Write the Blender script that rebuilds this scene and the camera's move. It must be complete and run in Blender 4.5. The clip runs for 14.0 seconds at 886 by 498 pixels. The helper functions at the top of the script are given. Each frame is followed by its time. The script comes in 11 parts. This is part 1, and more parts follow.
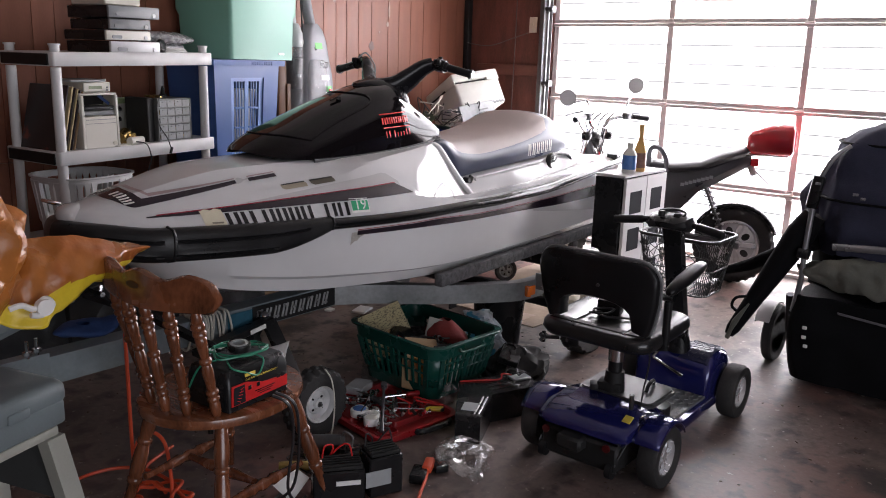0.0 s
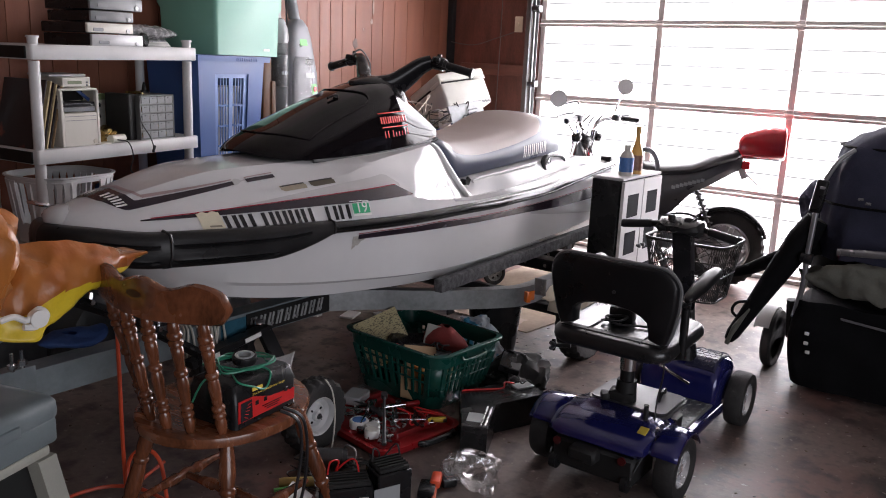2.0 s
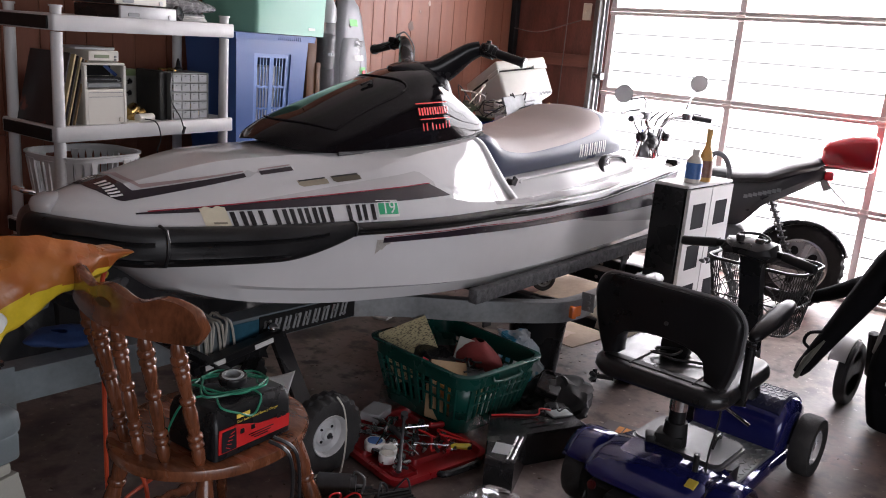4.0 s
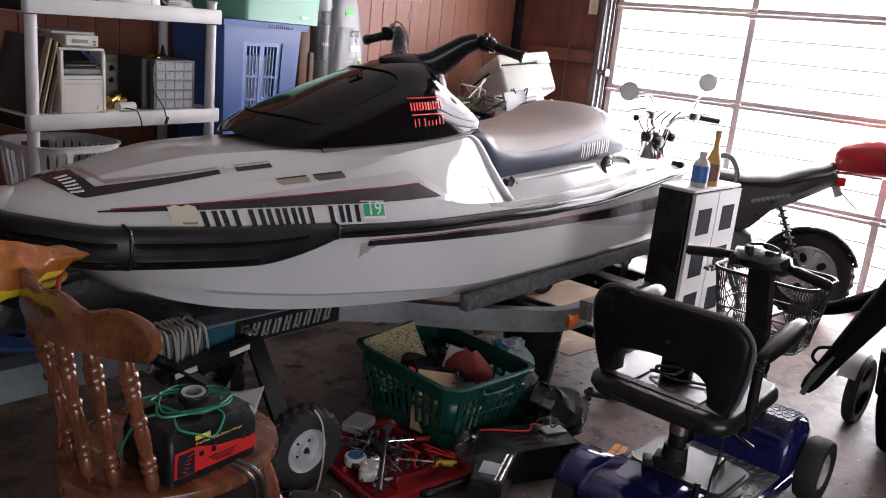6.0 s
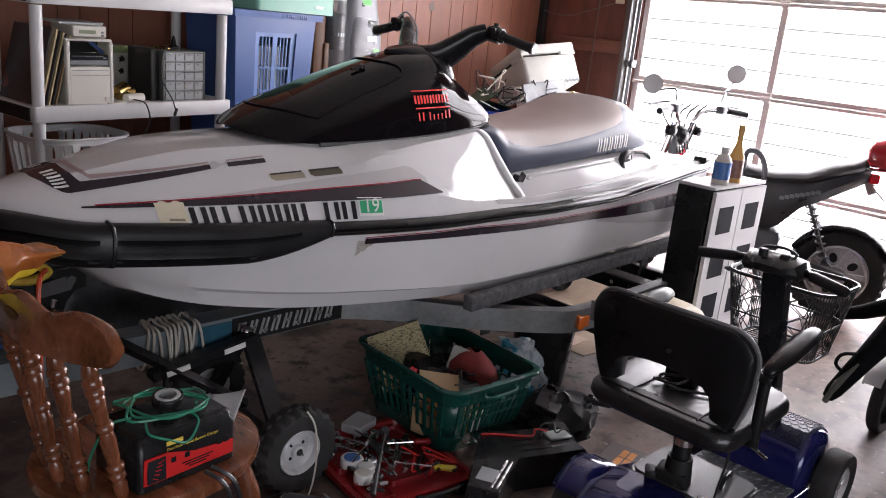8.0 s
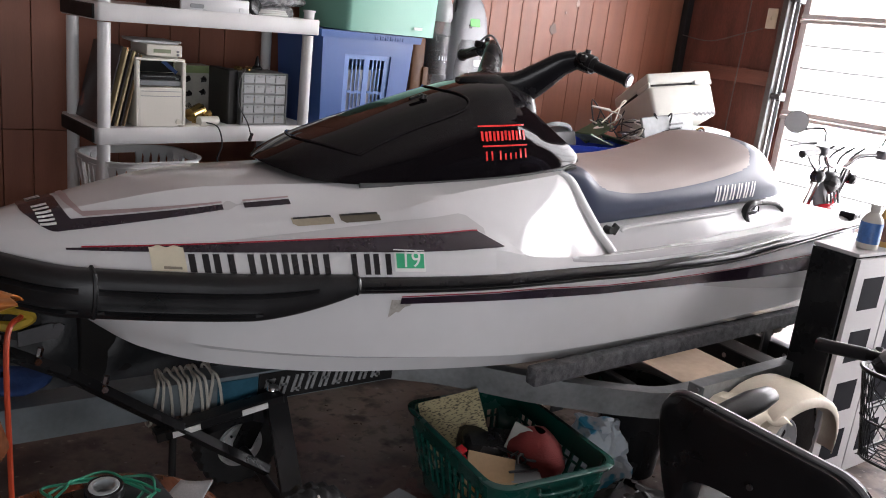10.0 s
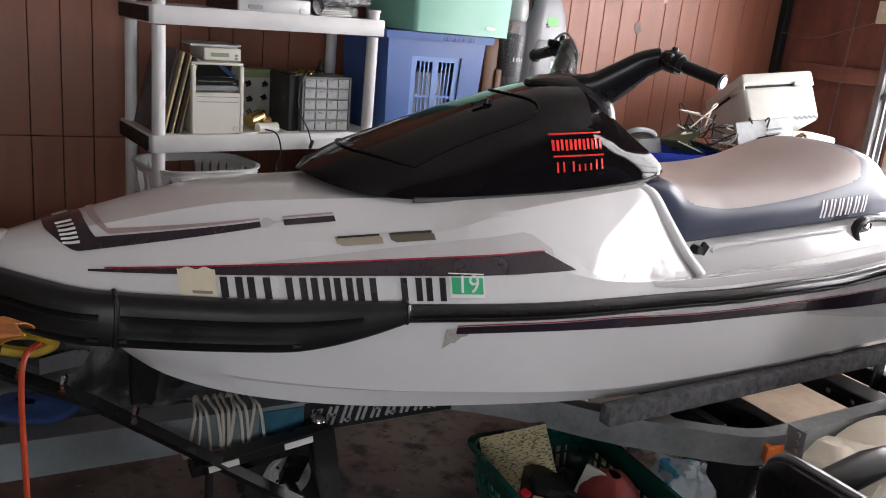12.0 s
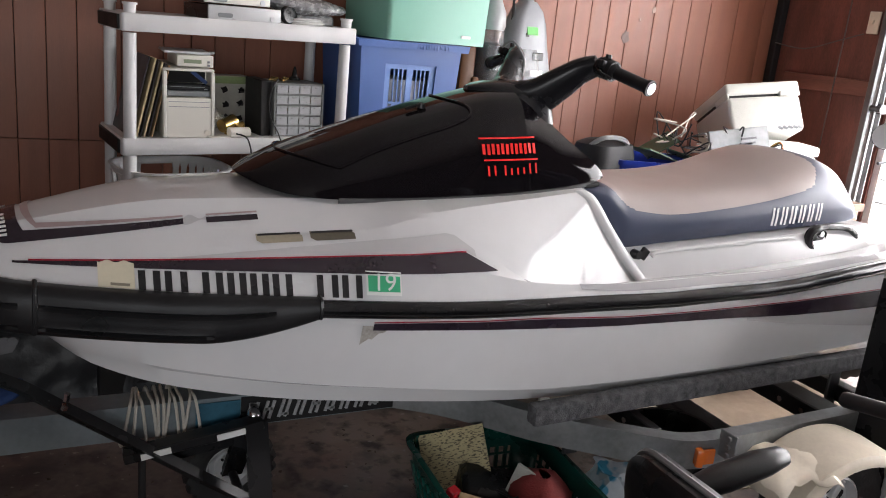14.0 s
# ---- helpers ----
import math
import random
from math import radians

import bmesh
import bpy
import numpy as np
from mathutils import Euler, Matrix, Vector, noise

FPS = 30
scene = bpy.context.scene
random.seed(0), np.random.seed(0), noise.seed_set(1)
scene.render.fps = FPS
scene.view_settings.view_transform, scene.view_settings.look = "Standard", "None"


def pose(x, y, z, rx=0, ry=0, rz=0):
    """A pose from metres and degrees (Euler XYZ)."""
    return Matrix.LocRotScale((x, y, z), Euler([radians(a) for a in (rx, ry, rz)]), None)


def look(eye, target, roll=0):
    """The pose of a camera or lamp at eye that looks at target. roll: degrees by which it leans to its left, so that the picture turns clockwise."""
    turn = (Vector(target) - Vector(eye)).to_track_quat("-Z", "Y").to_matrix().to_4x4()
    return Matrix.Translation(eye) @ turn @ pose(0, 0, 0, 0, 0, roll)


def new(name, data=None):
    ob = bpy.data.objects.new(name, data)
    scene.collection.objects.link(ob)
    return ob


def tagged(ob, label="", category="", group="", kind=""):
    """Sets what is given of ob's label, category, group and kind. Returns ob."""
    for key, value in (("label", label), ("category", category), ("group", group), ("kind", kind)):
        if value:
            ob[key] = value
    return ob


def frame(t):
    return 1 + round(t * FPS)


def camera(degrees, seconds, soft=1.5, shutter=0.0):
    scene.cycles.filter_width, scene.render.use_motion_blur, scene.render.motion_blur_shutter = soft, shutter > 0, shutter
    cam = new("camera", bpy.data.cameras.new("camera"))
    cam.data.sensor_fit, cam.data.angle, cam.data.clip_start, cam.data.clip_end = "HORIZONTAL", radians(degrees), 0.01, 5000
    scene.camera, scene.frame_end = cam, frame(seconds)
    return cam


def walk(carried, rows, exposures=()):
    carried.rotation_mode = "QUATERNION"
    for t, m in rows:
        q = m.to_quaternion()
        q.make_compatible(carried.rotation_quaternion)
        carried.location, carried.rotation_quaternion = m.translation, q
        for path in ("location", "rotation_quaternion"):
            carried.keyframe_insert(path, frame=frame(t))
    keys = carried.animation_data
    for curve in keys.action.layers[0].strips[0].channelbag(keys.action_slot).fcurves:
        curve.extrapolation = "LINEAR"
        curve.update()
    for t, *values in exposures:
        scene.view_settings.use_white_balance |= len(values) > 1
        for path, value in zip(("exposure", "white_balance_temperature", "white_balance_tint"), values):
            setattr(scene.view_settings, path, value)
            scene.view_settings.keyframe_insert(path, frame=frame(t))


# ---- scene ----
cam = camera(56.6, 14.0, soft=1.0)
PATH = [
    (0, (0.878, -0.065, 1.423), (2.38, 1.176, 0.974), 1.8),
    (0.5, (0.871, -0.046, 1.422), (2.374, 1.196, 0.974), 2.1),
    (1, (0.872, -0.002, 1.42), (2.376, 1.238, 0.974), 2.2),
    (1.5, (0.871, 0.06, 1.418), (2.391, 1.282, 0.971), 2.2),
    (2, (0.874, 0.131, 1.407), (2.432, 1.303, 0.962), 2.5),
    (2.5, (0.955, 0.175, 1.406), (2.514, 1.344, 0.957), 3.0),
    (3, (1.054, 0.198, 1.419), (2.571, 1.417, 0.959), 3.8),
    (3.2, (1.089, 0.202, 1.41), (2.577, 1.456, 0.948), 4.2),
    (5.3, (1.316, 0.349, 1.425), (2.762, 1.636, 0.921), 4.9),
    (5.5, (1.334, 0.342, 1.425), (2.781, 1.628, 0.921), 5.0),
    (6, (1.356, 0.343, 1.415), (2.804, 1.628, 0.911), 5.8),
    (6.5, (1.362, 0.357, 1.414), (2.808, 1.639, 0.899), 5.8),
    (7, (1.375, 0.352, 1.413), (2.818, 1.635, 0.892), 5.8),
    (7.5, (1.418, 0.338, 1.416), (2.847, 1.636, 0.892), 5.4),
    (8, (1.501, 0.321, 1.431), (2.882, 1.664, 0.895), 5.8),
    (8.2, (1.536, 0.332, 1.442), (2.887, 1.703, 0.897), 6.1),
    (10.3, (2.033, 0.473, 1.463), (3.099, 2.081, 0.937), 6.4),
    (10.5, (2.057, 0.484, 1.461), (3.1, 2.106, 0.932), 6.3),
    (11, (2.105, 0.555, 1.457), (3.104, 2.202, 0.923), 6.1),
    (11.5, (2.138, 0.63, 1.444), (3.083, 2.307, 0.9), 5.8),
    (12, (2.154, 0.633, 1.451), (3.086, 2.319, 0.912), 5.7),
    (12.5, (2.202, 0.575, 1.458), (3.104, 2.279, 0.926), 6.6),
    (13, (2.281, 0.501, 1.467), (3.152, 2.222, 0.939), 6.7),
    (13.5, (2.329, 0.476, 1.465), (3.194, 2.201, 0.939), 6.5),
    (14, (2.379, 0.454, 1.468), (3.231, 2.186, 0.945), 5.8),
]
walk(cam, [(t, look(eye, target, roll)) for t, eye, target, roll in PATH], exposures=[(0.0, 0.28, 6350, 12), (8.0, 0.37, 6350, 12), (10.5, 0.50, 6400, 8), (14.0, 0.54, 6450, 7)])

# ---- the room's size, and its daylight through the translucent garage door ----
XW, XD = -1.6, 6.30          # inner faces of the far end wall and of the door wall
YS, YN = -2.6, 4.25          # inner faces of the wall behind and of the panelled wall
HC = 2.55                    # ceiling
DOOR_Y0, DOOR_Y1, DOOR_Z = 0.64, 3.42, 2.27
FILL_X0, FILL_X1, FILL_Z = -1.0, 2.8, 2.1   # unseen opening, added in the wall behind for fill light

world = bpy.data.worlds.new("sky")
scene.world = world
world.use_nodes = True
wn = world.node_tree.nodes
sky = wn.new("ShaderNodeTexSky")
sky.sky_type, sky.sun_disc = "NISHITA", False
sky.sun_elevation, sky.sun_rotation = radians(48), radians(120)
wn["Background"].inputs["Strength"].default_value = 0.10
world.node_tree.links.new(sky.outputs[0], wn["Background"].inputs["Color"])

sun = new("sun", bpy.data.lights.new("sun", "SUN"))
sun.data.energy, sun.data.angle, sun.data.color = 2.5, radians(0.6), (1.0, 0.95, 0.88)
sun.matrix_world = look((12, 4, 12), (6, 1, 0))

# the open daylight just outside the door opening
day = new("door_daylight", bpy.data.lights.new("door_daylight", "AREA"))
day.data.shape, day.data.size, day.data.size_y = "RECTANGLE", 3.3, 2.6
day.data.energy, day.data.color = 400, (1.0, 0.955, 0.985)
day.matrix_world = look((6.95, 2.03, 1.32), (0, 2.03, 1.32))

# soft fill lamp set in an unseen opening added behind the camera
side = new("added_side_fill", bpy.data.lights.new("added_side_fill", "AREA"))
side.data.shape, side.data.size, side.data.size_y = "RECTANGLE", FILL_X1 - FILL_X0, FILL_Z
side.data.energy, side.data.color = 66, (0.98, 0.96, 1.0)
side.matrix_world = look(((FILL_X0 + FILL_X1) / 2, YS - 0.12, FILL_Z / 2), ((FILL_X0 + FILL_X1) / 2, 5, FILL_Z / 2))


# ---- mesh helpers ----
def V(*a):
    return Vector(a)


def catmull(pts, n=6, closed=False):
    """A smooth run of points through the given ones."""
    pts = [Vector(p) for p in pts]
    k, out = len(pts), []
    for i in range(k if closed else k - 1):
        if closed:
            a, b, c, d = pts[i - 1], pts[i], pts[(i + 1) % k], pts[(i + 2) % k]
        else:
            a, b, c, d = pts[max(i - 1, 0)], pts[i], pts[i + 1], pts[min(i + 2, k - 1)]
        for j in range(n):
            t = j / n
            out.append(0.5 * (2 * b + (c - a) * t + (2 * a - 5 * b + 4 * c - d) * t * t + (3 * b - a - 3 * c + d) * t ** 3))
    if not closed:
        out.append(pts[-1])
    return out


def add_box(bm, size, at=(0, 0, 0), rot=(0, 0, 0), bevel=0.0, seg=1, taper=(1, 1)):
    """A box about its middle; taper scales its top in x and y."""
    m = pose(*at, *rot)
    vs = bmesh.ops.create_cube(bm, size=1.0)["verts"]
    for v in vs:
        k = taper if v.co.z > 0 else (1, 1)
        v.co = Vector((v.co.x * size[0] * k[0], v.co.y * size[1] * k[1], v.co.z * size[2]))
    if bevel:
        es = list({e for v in vs for e in v.link_edges})
        got = bmesh.ops.bevel(bm, geom=es, offset=bevel, segments=seg, profile=0.5, affect="EDGES")
        vs = list({v for f in got["faces"] for v in f.verts} | {v for v in vs if v.is_valid})
        seen, stack = set(vs), list(vs)
        while stack:
            for e in stack.pop().link_edges:
                for w in e.verts:
                    if w not in seen:
                        seen.add(w), stack.append(w)
        vs = list(seen)
    for v in vs:
        v.co = m @ v.co
    return vs


def add_rings(bm, rings, closed=True, caps=True):
    """A skin over rings of points, each with the same count."""
    rows = [[bm.verts.new(p) for p in r] for r in rings]
    n = len(rows[0])
    for a, b in zip(rows, rows[1:]):
        for i in range(n if closed else n - 1):
            j = (i + 1) % n
            try:
                bm.faces.new((a[i], a[j], b[j], b[i]))
            except ValueError:
                pass
    if caps and closed:
        for r in (rows[0], rows[-1]):
            try:
                bm.faces.new(r)
            except ValueError:
                pass
    return rows


def frame_of(d):
    d = d.normalized()
    a = V(0, 0, 1) if abs(d.z) < 0.9 else V(1, 0, 0)
    x = d.cross(a).normalized()
    return x, x.cross(d).normalized()


def add_cyl(bm, p, q, r, r2=None, seg=16, caps=True):
    p, q = Vector(p), Vector(q)
    x, y = frame_of(q - p)
    ring = lambda c, k: [c + (x * math.cos(a) + y * math.sin(a)) * k for a in [2 * math.pi * i / seg for i in range(seg)]]
    add_rings(bm, [ring(p, r), ring(q, r if r2 is None else r2)], True, caps)


def add_tube(bm, pts, r, seg=8, caps=True):
    """A round bar along points; r is one radius or one for each point."""
    pts = [Vector(p) for p in pts]
    rs = r if isinstance(r, (list, tuple)) else [r] * len(pts)
    x, y = frame_of(pts[1] - pts[0])
    rings = []
    for i, p in enumerate(pts):
        d = (pts[min(i + 1, len(pts) - 1)] - pts[max(i - 1, 0)]).normalized()
        x = (x - d * x.dot(d)).normalized()
        y = x.cross(d)
        rings.append([p + (x * math.cos(a) + y * math.sin(a)) * rs[i] for a in [2 * math.pi * k / seg for k in range(seg)]])
    add_rings(bm, rings, True, caps)


def add_lathe(bm, profile, m=None, seg=20):
    """Turned about z: profile of (radius, height)."""
    m = m or Matrix.Identity(4)
    rings = [[m @ V(max(r, 1e-4) * math.cos(a), max(r, 1e-4) * math.sin(a), z) for a in [2 * math.pi * i / seg for i in range(seg)]] for r, z in profile]
    add_rings(bm, rings)


def rounded(w, h, r, n=4):
    """The outline of a rounded rectangle in x, y."""
    out = []
    for cx, cy, a0 in ((w / 2 - r, h / 2 - r, 0), (-w / 2 + r, h / 2 - r, 90), (-w / 2 + r, -h / 2 + r, 180), (w / 2 - r, -h / 2 + r, 270)):
        for i in range(n + 1):
            a = radians(a0 + 90 * i / n)
            out.append((cx + r * math.cos(a), cy + r * math.sin(a)))
    return out


def add_prism(bm, outline, h, m=None):
    """A flat outline given a thickness h along z."""
    m = m or Matrix.Identity(4)
    add_rings(bm, [[m @ V(x, y, -h / 2) for x, y in outline], [m @ V(x, y, h / 2) for x, y in outline]])


def add_tub(bm, w, d, h, r, wall, taper=0.9, m=None, n=4, rim=0.0):
    """An open bin: outside, rim and inside in one skin; its top is w by d."""
    m = m or Matrix.Identity(4)
    rows = []
    def ring(k, z, off):
        return [m @ V(x, y, z) for x, y in rounded(w * k - 2 * off, d * k - 2 * off, max(r * k - off, 0.004), n)]
    rows = [ring(taper, 0, 0), ring(1, h - 0.02, 0)]
    if rim:
        rows += [ring(1, h - 0.02, -rim), ring(1, h, -rim)]
    rows += [ring(1, h, wall), ring(taper, wall, wall)]
    add_rings(bm, rows)


def mesh_of(bm, name, material, smooth=38):
    bmesh.ops.recalc_face_normals(bm, faces=bm.faces)
    me = bpy.data.meshes.new(name)
    bm.to_mesh(me)
    bm.free()
    for mt in material if isinstance(material, (list, tuple)) else [material]:
        me.materials.append(mt)
    if smooth:
        me.shade_smooth()
        me.set_sharp_from_angle(angle=radians(smooth))
    return me


def part(name, bm, material, parent=None, label="", smooth=38):
    ob = new(name, mesh_of(bm, name, material, smooth))
    ob.parent = parent
    if label:
        ob["label"] = label
    return ob


def thing(name, label, category, m=None, group="", kind=""):
    ob = new(name)
    ob.empty_display_size = 0.1
    ob.matrix_world = m or Matrix.Identity(4)
    return tagged(ob, label, category, group, kind)


def solo(name, bm, material, label, category, m=None, group="", kind="", smooth=38):
    """A thing of one mesh."""
    ob = part(name, bm, material, None, "", smooth)
    ob.matrix_world = m or Matrix.Identity(4)
    return tagged(ob, label, category, group, kind)


def B():
    return bmesh.new()


# ---- materials ----
def mat(name, colour, rough=0.5, metal=0.0, vary=0.12, scale=6.0, bump=0.05, grain=120.0, spec=0.5, coat=0.0, per_object=0.0, dirt=0.0, dirt_colour=(0.06, 0.05, 0.04), alpha=1.0, stretch=(1, 1, 1), rvar=0.10):
    """A surface with blotches at one scale, grain at another, some dirt, and fine relief."""
    mt = bpy.data.materials.new(name)
    mt.use_nodes = True
    nt = mt.node_tree
    N, L = nt.nodes, nt.links
    bs = N["Principled BSDF"]
    tc = N.new("ShaderNodeTexCoord")
    mp = N.new("ShaderNodeMapping")
    mp.inputs["Scale"].default_value = stretch
    L.new(tc.outputs["Object"], mp.inputs["Vector"])
    big, fine = N.new("ShaderNodeTexNoise"), N.new("ShaderNodeTexNoise")
    big.inputs["Scale"].default_value, big.inputs["Detail"].default_value = scale, 4
    fine.inputs["Scale"].default_value, fine.inputs["Detail"].default_value = grain, 3
    L.new(mp.outputs[0], big.inputs["Vector"])
    L.new(mp.outputs[0], fine.inputs["Vector"])
    add = N.new("ShaderNodeMath")
    add.operation = "MULTIPLY_ADD"
    add.inputs[1].default_value = 0.45
    L.new(fine.outputs["Fac"], add.inputs[0])
    L.new(big.outputs["Fac"], add.inputs[2])
    ramp = N.new("ShaderNodeMapRange")
    ramp.inputs["From Min"].default_value, ramp.inputs["From Max"].default_value = 0.45, 1.0
    ramp.inputs["To Min"].default_value, ramp.inputs["To Max"].default_value = 1 - vary, 1 + vary
    L.new(add.outputs[0], ramp.inputs["Value"])
    value = ramp.outputs[0]
    if per_object:
        info, r2, mul = N.new("ShaderNodeObjectInfo"), N.new("ShaderNodeMapRange"), N.new("ShaderNodeMath")
        r2.inputs["To Min"].default_value, r2.inputs["To Max"].default_value = 1 - per_object, 1 + per_object
        mul.operation = "MULTIPLY"
        L.new(info.outputs["Random"], r2.inputs["Value"])
        L.new(r2.outputs[0], mul.inputs[0])
        L.new(value, mul.inputs[1])
        value = mul.outputs[0]
    scl = N.new("ShaderNodeVectorMath")
    scl.operation = "SCALE"
    scl.inputs[0].default_value = colour[:3]
    L.new(value, scl.inputs["Scale"])
    col = scl.outputs[0]
    if dirt:
        dn, dr, mx = N.new("ShaderNodeTexNoise"), N.new("ShaderNodeMapRange"), N.new("ShaderNodeMix")
        dn.inputs["Scale"].default_value, dn.inputs["Detail"].default_value = scale * 0.7, 8
        dr.inputs["From Min"].default_value, dr.inputs["From Max"].default_value = 0.5, 0.75
        dr.inputs["To Max"].default_value = dirt
        mx.data_type = "RGBA"
        mx.inputs[7].default_value = (*dirt_colour, 1)
        L.new(mp.outputs[0], dn.inputs["Vector"])
        L.new(dn.outputs["Fac"], dr.inputs["Value"])
        L.new(dr.outputs[0], mx.inputs[0])
        L.new(col, mx.inputs[6])
        col = mx.outputs[2]
    L.new(col, bs.inputs["Base Color"])
    rr = N.new("ShaderNodeMapRange")
    rr.inputs["From Min"].default_value, rr.inputs["From Max"].default_value = 0.3, 0.8
    rr.inputs["To Min"].default_value, rr.inputs["To Max"].default_value = max(rough - rvar, 0.02), min(rough + rvar, 1)
    L.new(big.outputs["Fac"], rr.inputs["Value"])
    L.new(rr.outputs[0], bs.inputs["Roughness"])
    bs.inputs["Metallic"].default_value = metal
    bs.inputs["Specular IOR Level"].default_value = spec
    bs.inputs["Coat Weight"].default_value = coat
    bs.inputs["Coat Roughness"].default_value = 0.06
    bs.inputs["Alpha"].default_value = alpha
    if bump:
        bp = N.new("ShaderNodeBump")
        bp.inputs["Strength"].default_value, bp.inputs["Distance"].default_value = bump, 0.01
        L.new(add.outputs[0], bp.inputs["Height"])
        L.new(bp.outputs[0], bs.inputs["Normal"])
    return mt


def two_tone(mt, other, low, high, scale, detail=5, stretch=(1, 1, 1)):
    """Lays patches of another colour over a material's base colour."""
    nt = mt.node_tree
    N, L = nt.nodes, nt.links
    bs = N["Principled BSDF"]
    old = bs.inputs["Base Color"].links[0].from_socket
    tc, mp, no, mr, mx = N.new("ShaderNodeTexCoord"), N.new("ShaderNodeMapping"), N.new("ShaderNodeTexNoise"), N.new("ShaderNodeMapRange"), N.new("ShaderNodeMix")
    mp.inputs["Scale"].default_value = stretch
    no.inputs["Scale"].default_value, no.inputs["Detail"].default_value = scale, detail
    mr.inputs["From Min"].default_value, mr.inputs["From Max"].default_value = low, high
    mx.data_type = "RGBA"
    mx.inputs[7].default_value = (*other, 1)
    L.new(tc.outputs["Object"], mp.inputs["Vector"])
    L.new(mp.outputs[0], no.inputs["Vector"])
    L.new(no.outputs["Fac"], mr.inputs["Value"])
    L.new(mr.outputs[0], mx.inputs[0])
    L.new(old, mx.inputs[6])
    L.new(mx.outputs[2], bs.inputs["Base Color"])
    return mt


def clear(name, colour, rough=0.1, see=0.7):
    """Thin clear or smoked plastic: a glossy skin over a partly open film."""
    mt = bpy.data.materials.new(name)
    mt.use_nodes = True
    N, L = mt.node_tree.nodes, mt.node_tree.links
    bs = N["Principled BSDF"]
    bs.inputs["Base Color"].default_value = (*colour, 1)
    bs.inputs["Roughness"].default_value = rough
    tr, mx, ns, mr = N.new("ShaderNodeBsdfTransparent"), N.new("ShaderNodeMixShader"), N.new("ShaderNodeTexNoise"), N.new("ShaderNodeMapRange")
    ns.inputs["Scale"].default_value = 30
    mr.inputs["To Min"].default_value, mr.inputs["To Max"].default_value = max(see - 0.15, 0), min(see + 0.15, 1)
    L.new(ns.outputs["Fac"], mr.inputs["Value"])
    L.new(mr.outputs[0], mx.inputs["Fac"])
    L.new(bs.outputs[0], mx.inputs[1])
    L.new(tr.outputs[0], mx.inputs[2])
    L.new(mx.outputs[0], N["Material Output"].inputs["Surface"])
    return mt


M = {}
M["floor"] = mat("stained_concrete", (0.142, 0.105, 0.092), 0.52, 0, 0.40, 1.3, 0.22, 45, dirt=0.7, dirt_colour=(0.045, 0.036, 0.032))
two_tone(M["floor"], (0.33, 0.265, 0.22), 0.50, 0.68, 0.55, 7)
two_tone(M["floor"], (0.19, 0.085, 0.07), 0.50, 0.64, 0.9, 8)
two_tone(M["floor"], (0.045, 0.037, 0.034), 0.56, 0.70, 3.2, 10)
two_tone(M["floor"], (0.055, 0.040, 0.036), 0.53, 0.66, 9, 9)
two_tone(M["floor"], (0.085, 0.066, 0.056), 0.55, 0.72, 24, 9)
two_tone(M["floor"], (0.32, 0.28, 0.25), 0.65, 0.72, 30, 6)
M["panel"] = mat("red_brown_panelling", (0.27, 0.105, 0.064), 0.5, 0, 0.14, 3, 0.03, 60, per_object=0.05, stretch=(6, 6, 0.6))
M["ply"] = mat("red_stained_plywood", (0.130, 0.044, 0.031), 0.5, 0, 0.45, 4, 0.06, 60, stretch=(3, 3, 0.8), dirt=0.5, dirt_colour=(0.07, 0.02, 0.012))
M["ply_l"] = mat("red_stained_lath", (0.15, 0.056, 0.038), 0.55, 0, 0.3, 5, 0.1, 60, stretch=(4, 0.5, 4))
M["stud"] = mat("raw_timber", (0.20, 0.11, 0.07), 0.65, 0, 0.2, 5, 0.1, 60, stretch=(4, 4, 0.5))
# ceiling is out of view; its pale colour bounces fill light down
M["ceil"] = mat("bounce_ceiling", (0.50, 0.47, 0.45), 0.8, 0, 0.15, 3, 0.08, 80)
M["wall_dark"] = mat("dim_painted_wall", (0.07, 0.04, 0.034), 0.7, 0, 0.15, 2, 0.08, 80)
M["alu"] = mat("dull_aluminium", (0.62, 0.56, 0.54), 0.5, 0.15, 0.12, 8, 0.05, 90)
M["plate"] = mat("ivory_switch_plate", (0.62, 0.55, 0.42), 0.4, 0, 0.05)
M["gel"] = mat("white_gelcoat", (0.63, 0.63, 0.635), 0.10, 0, 0.03, 3, 0.0, 20, spec=0.22, coat=0.0, rvar=0.04)
M["gel_grey"] = mat("grey_gelcoat_band", (0.36, 0.36, 0.37), 0.2, 0, 0.05, 3, 0.006, 20, coat=0.3)
M["rub"] = mat("black_rubber", (0.011, 0.011, 0.012), 0.36, 0, 0.25, 9, 0.08, 60, spec=0.35, dirt=0.2, dirt_colour=(0.04, 0.04, 0.042))
M["rail"] = mat("black_rub_rail", (0.011, 0.011, 0.012), 0.2, 0, 0.25, 9, 0.03, 90, spec=0.4)
M["cowl"] = mat("gloss_black_cowl", (0.006, 0.005, 0.006), 0.045, 0, 0.1, 4, 0.0, 20, spec=0.22, rvar=0.025)
M["blackp"] = mat("satin_black_plastic", (0.012, 0.012, 0.013), 0.3, 0, 0.15, 8, 0.03, 120, spec=0.32)
M["blackm"] = mat("matt_black", (0.014, 0.0135, 0.0135), 0.6, 0, 0.2, 8, 0.05, 90, spec=0.3)
M["navy"] = mat("navy_vinyl", (0.055, 0.065, 0.105), 0.36, 0, 0.08, 6, 0.05, 300)
M["taupe"] = mat("taupe_vinyl", (0.37, 0.315, 0.295), 0.42, 0, 0.08, 6, 0.06, 300)
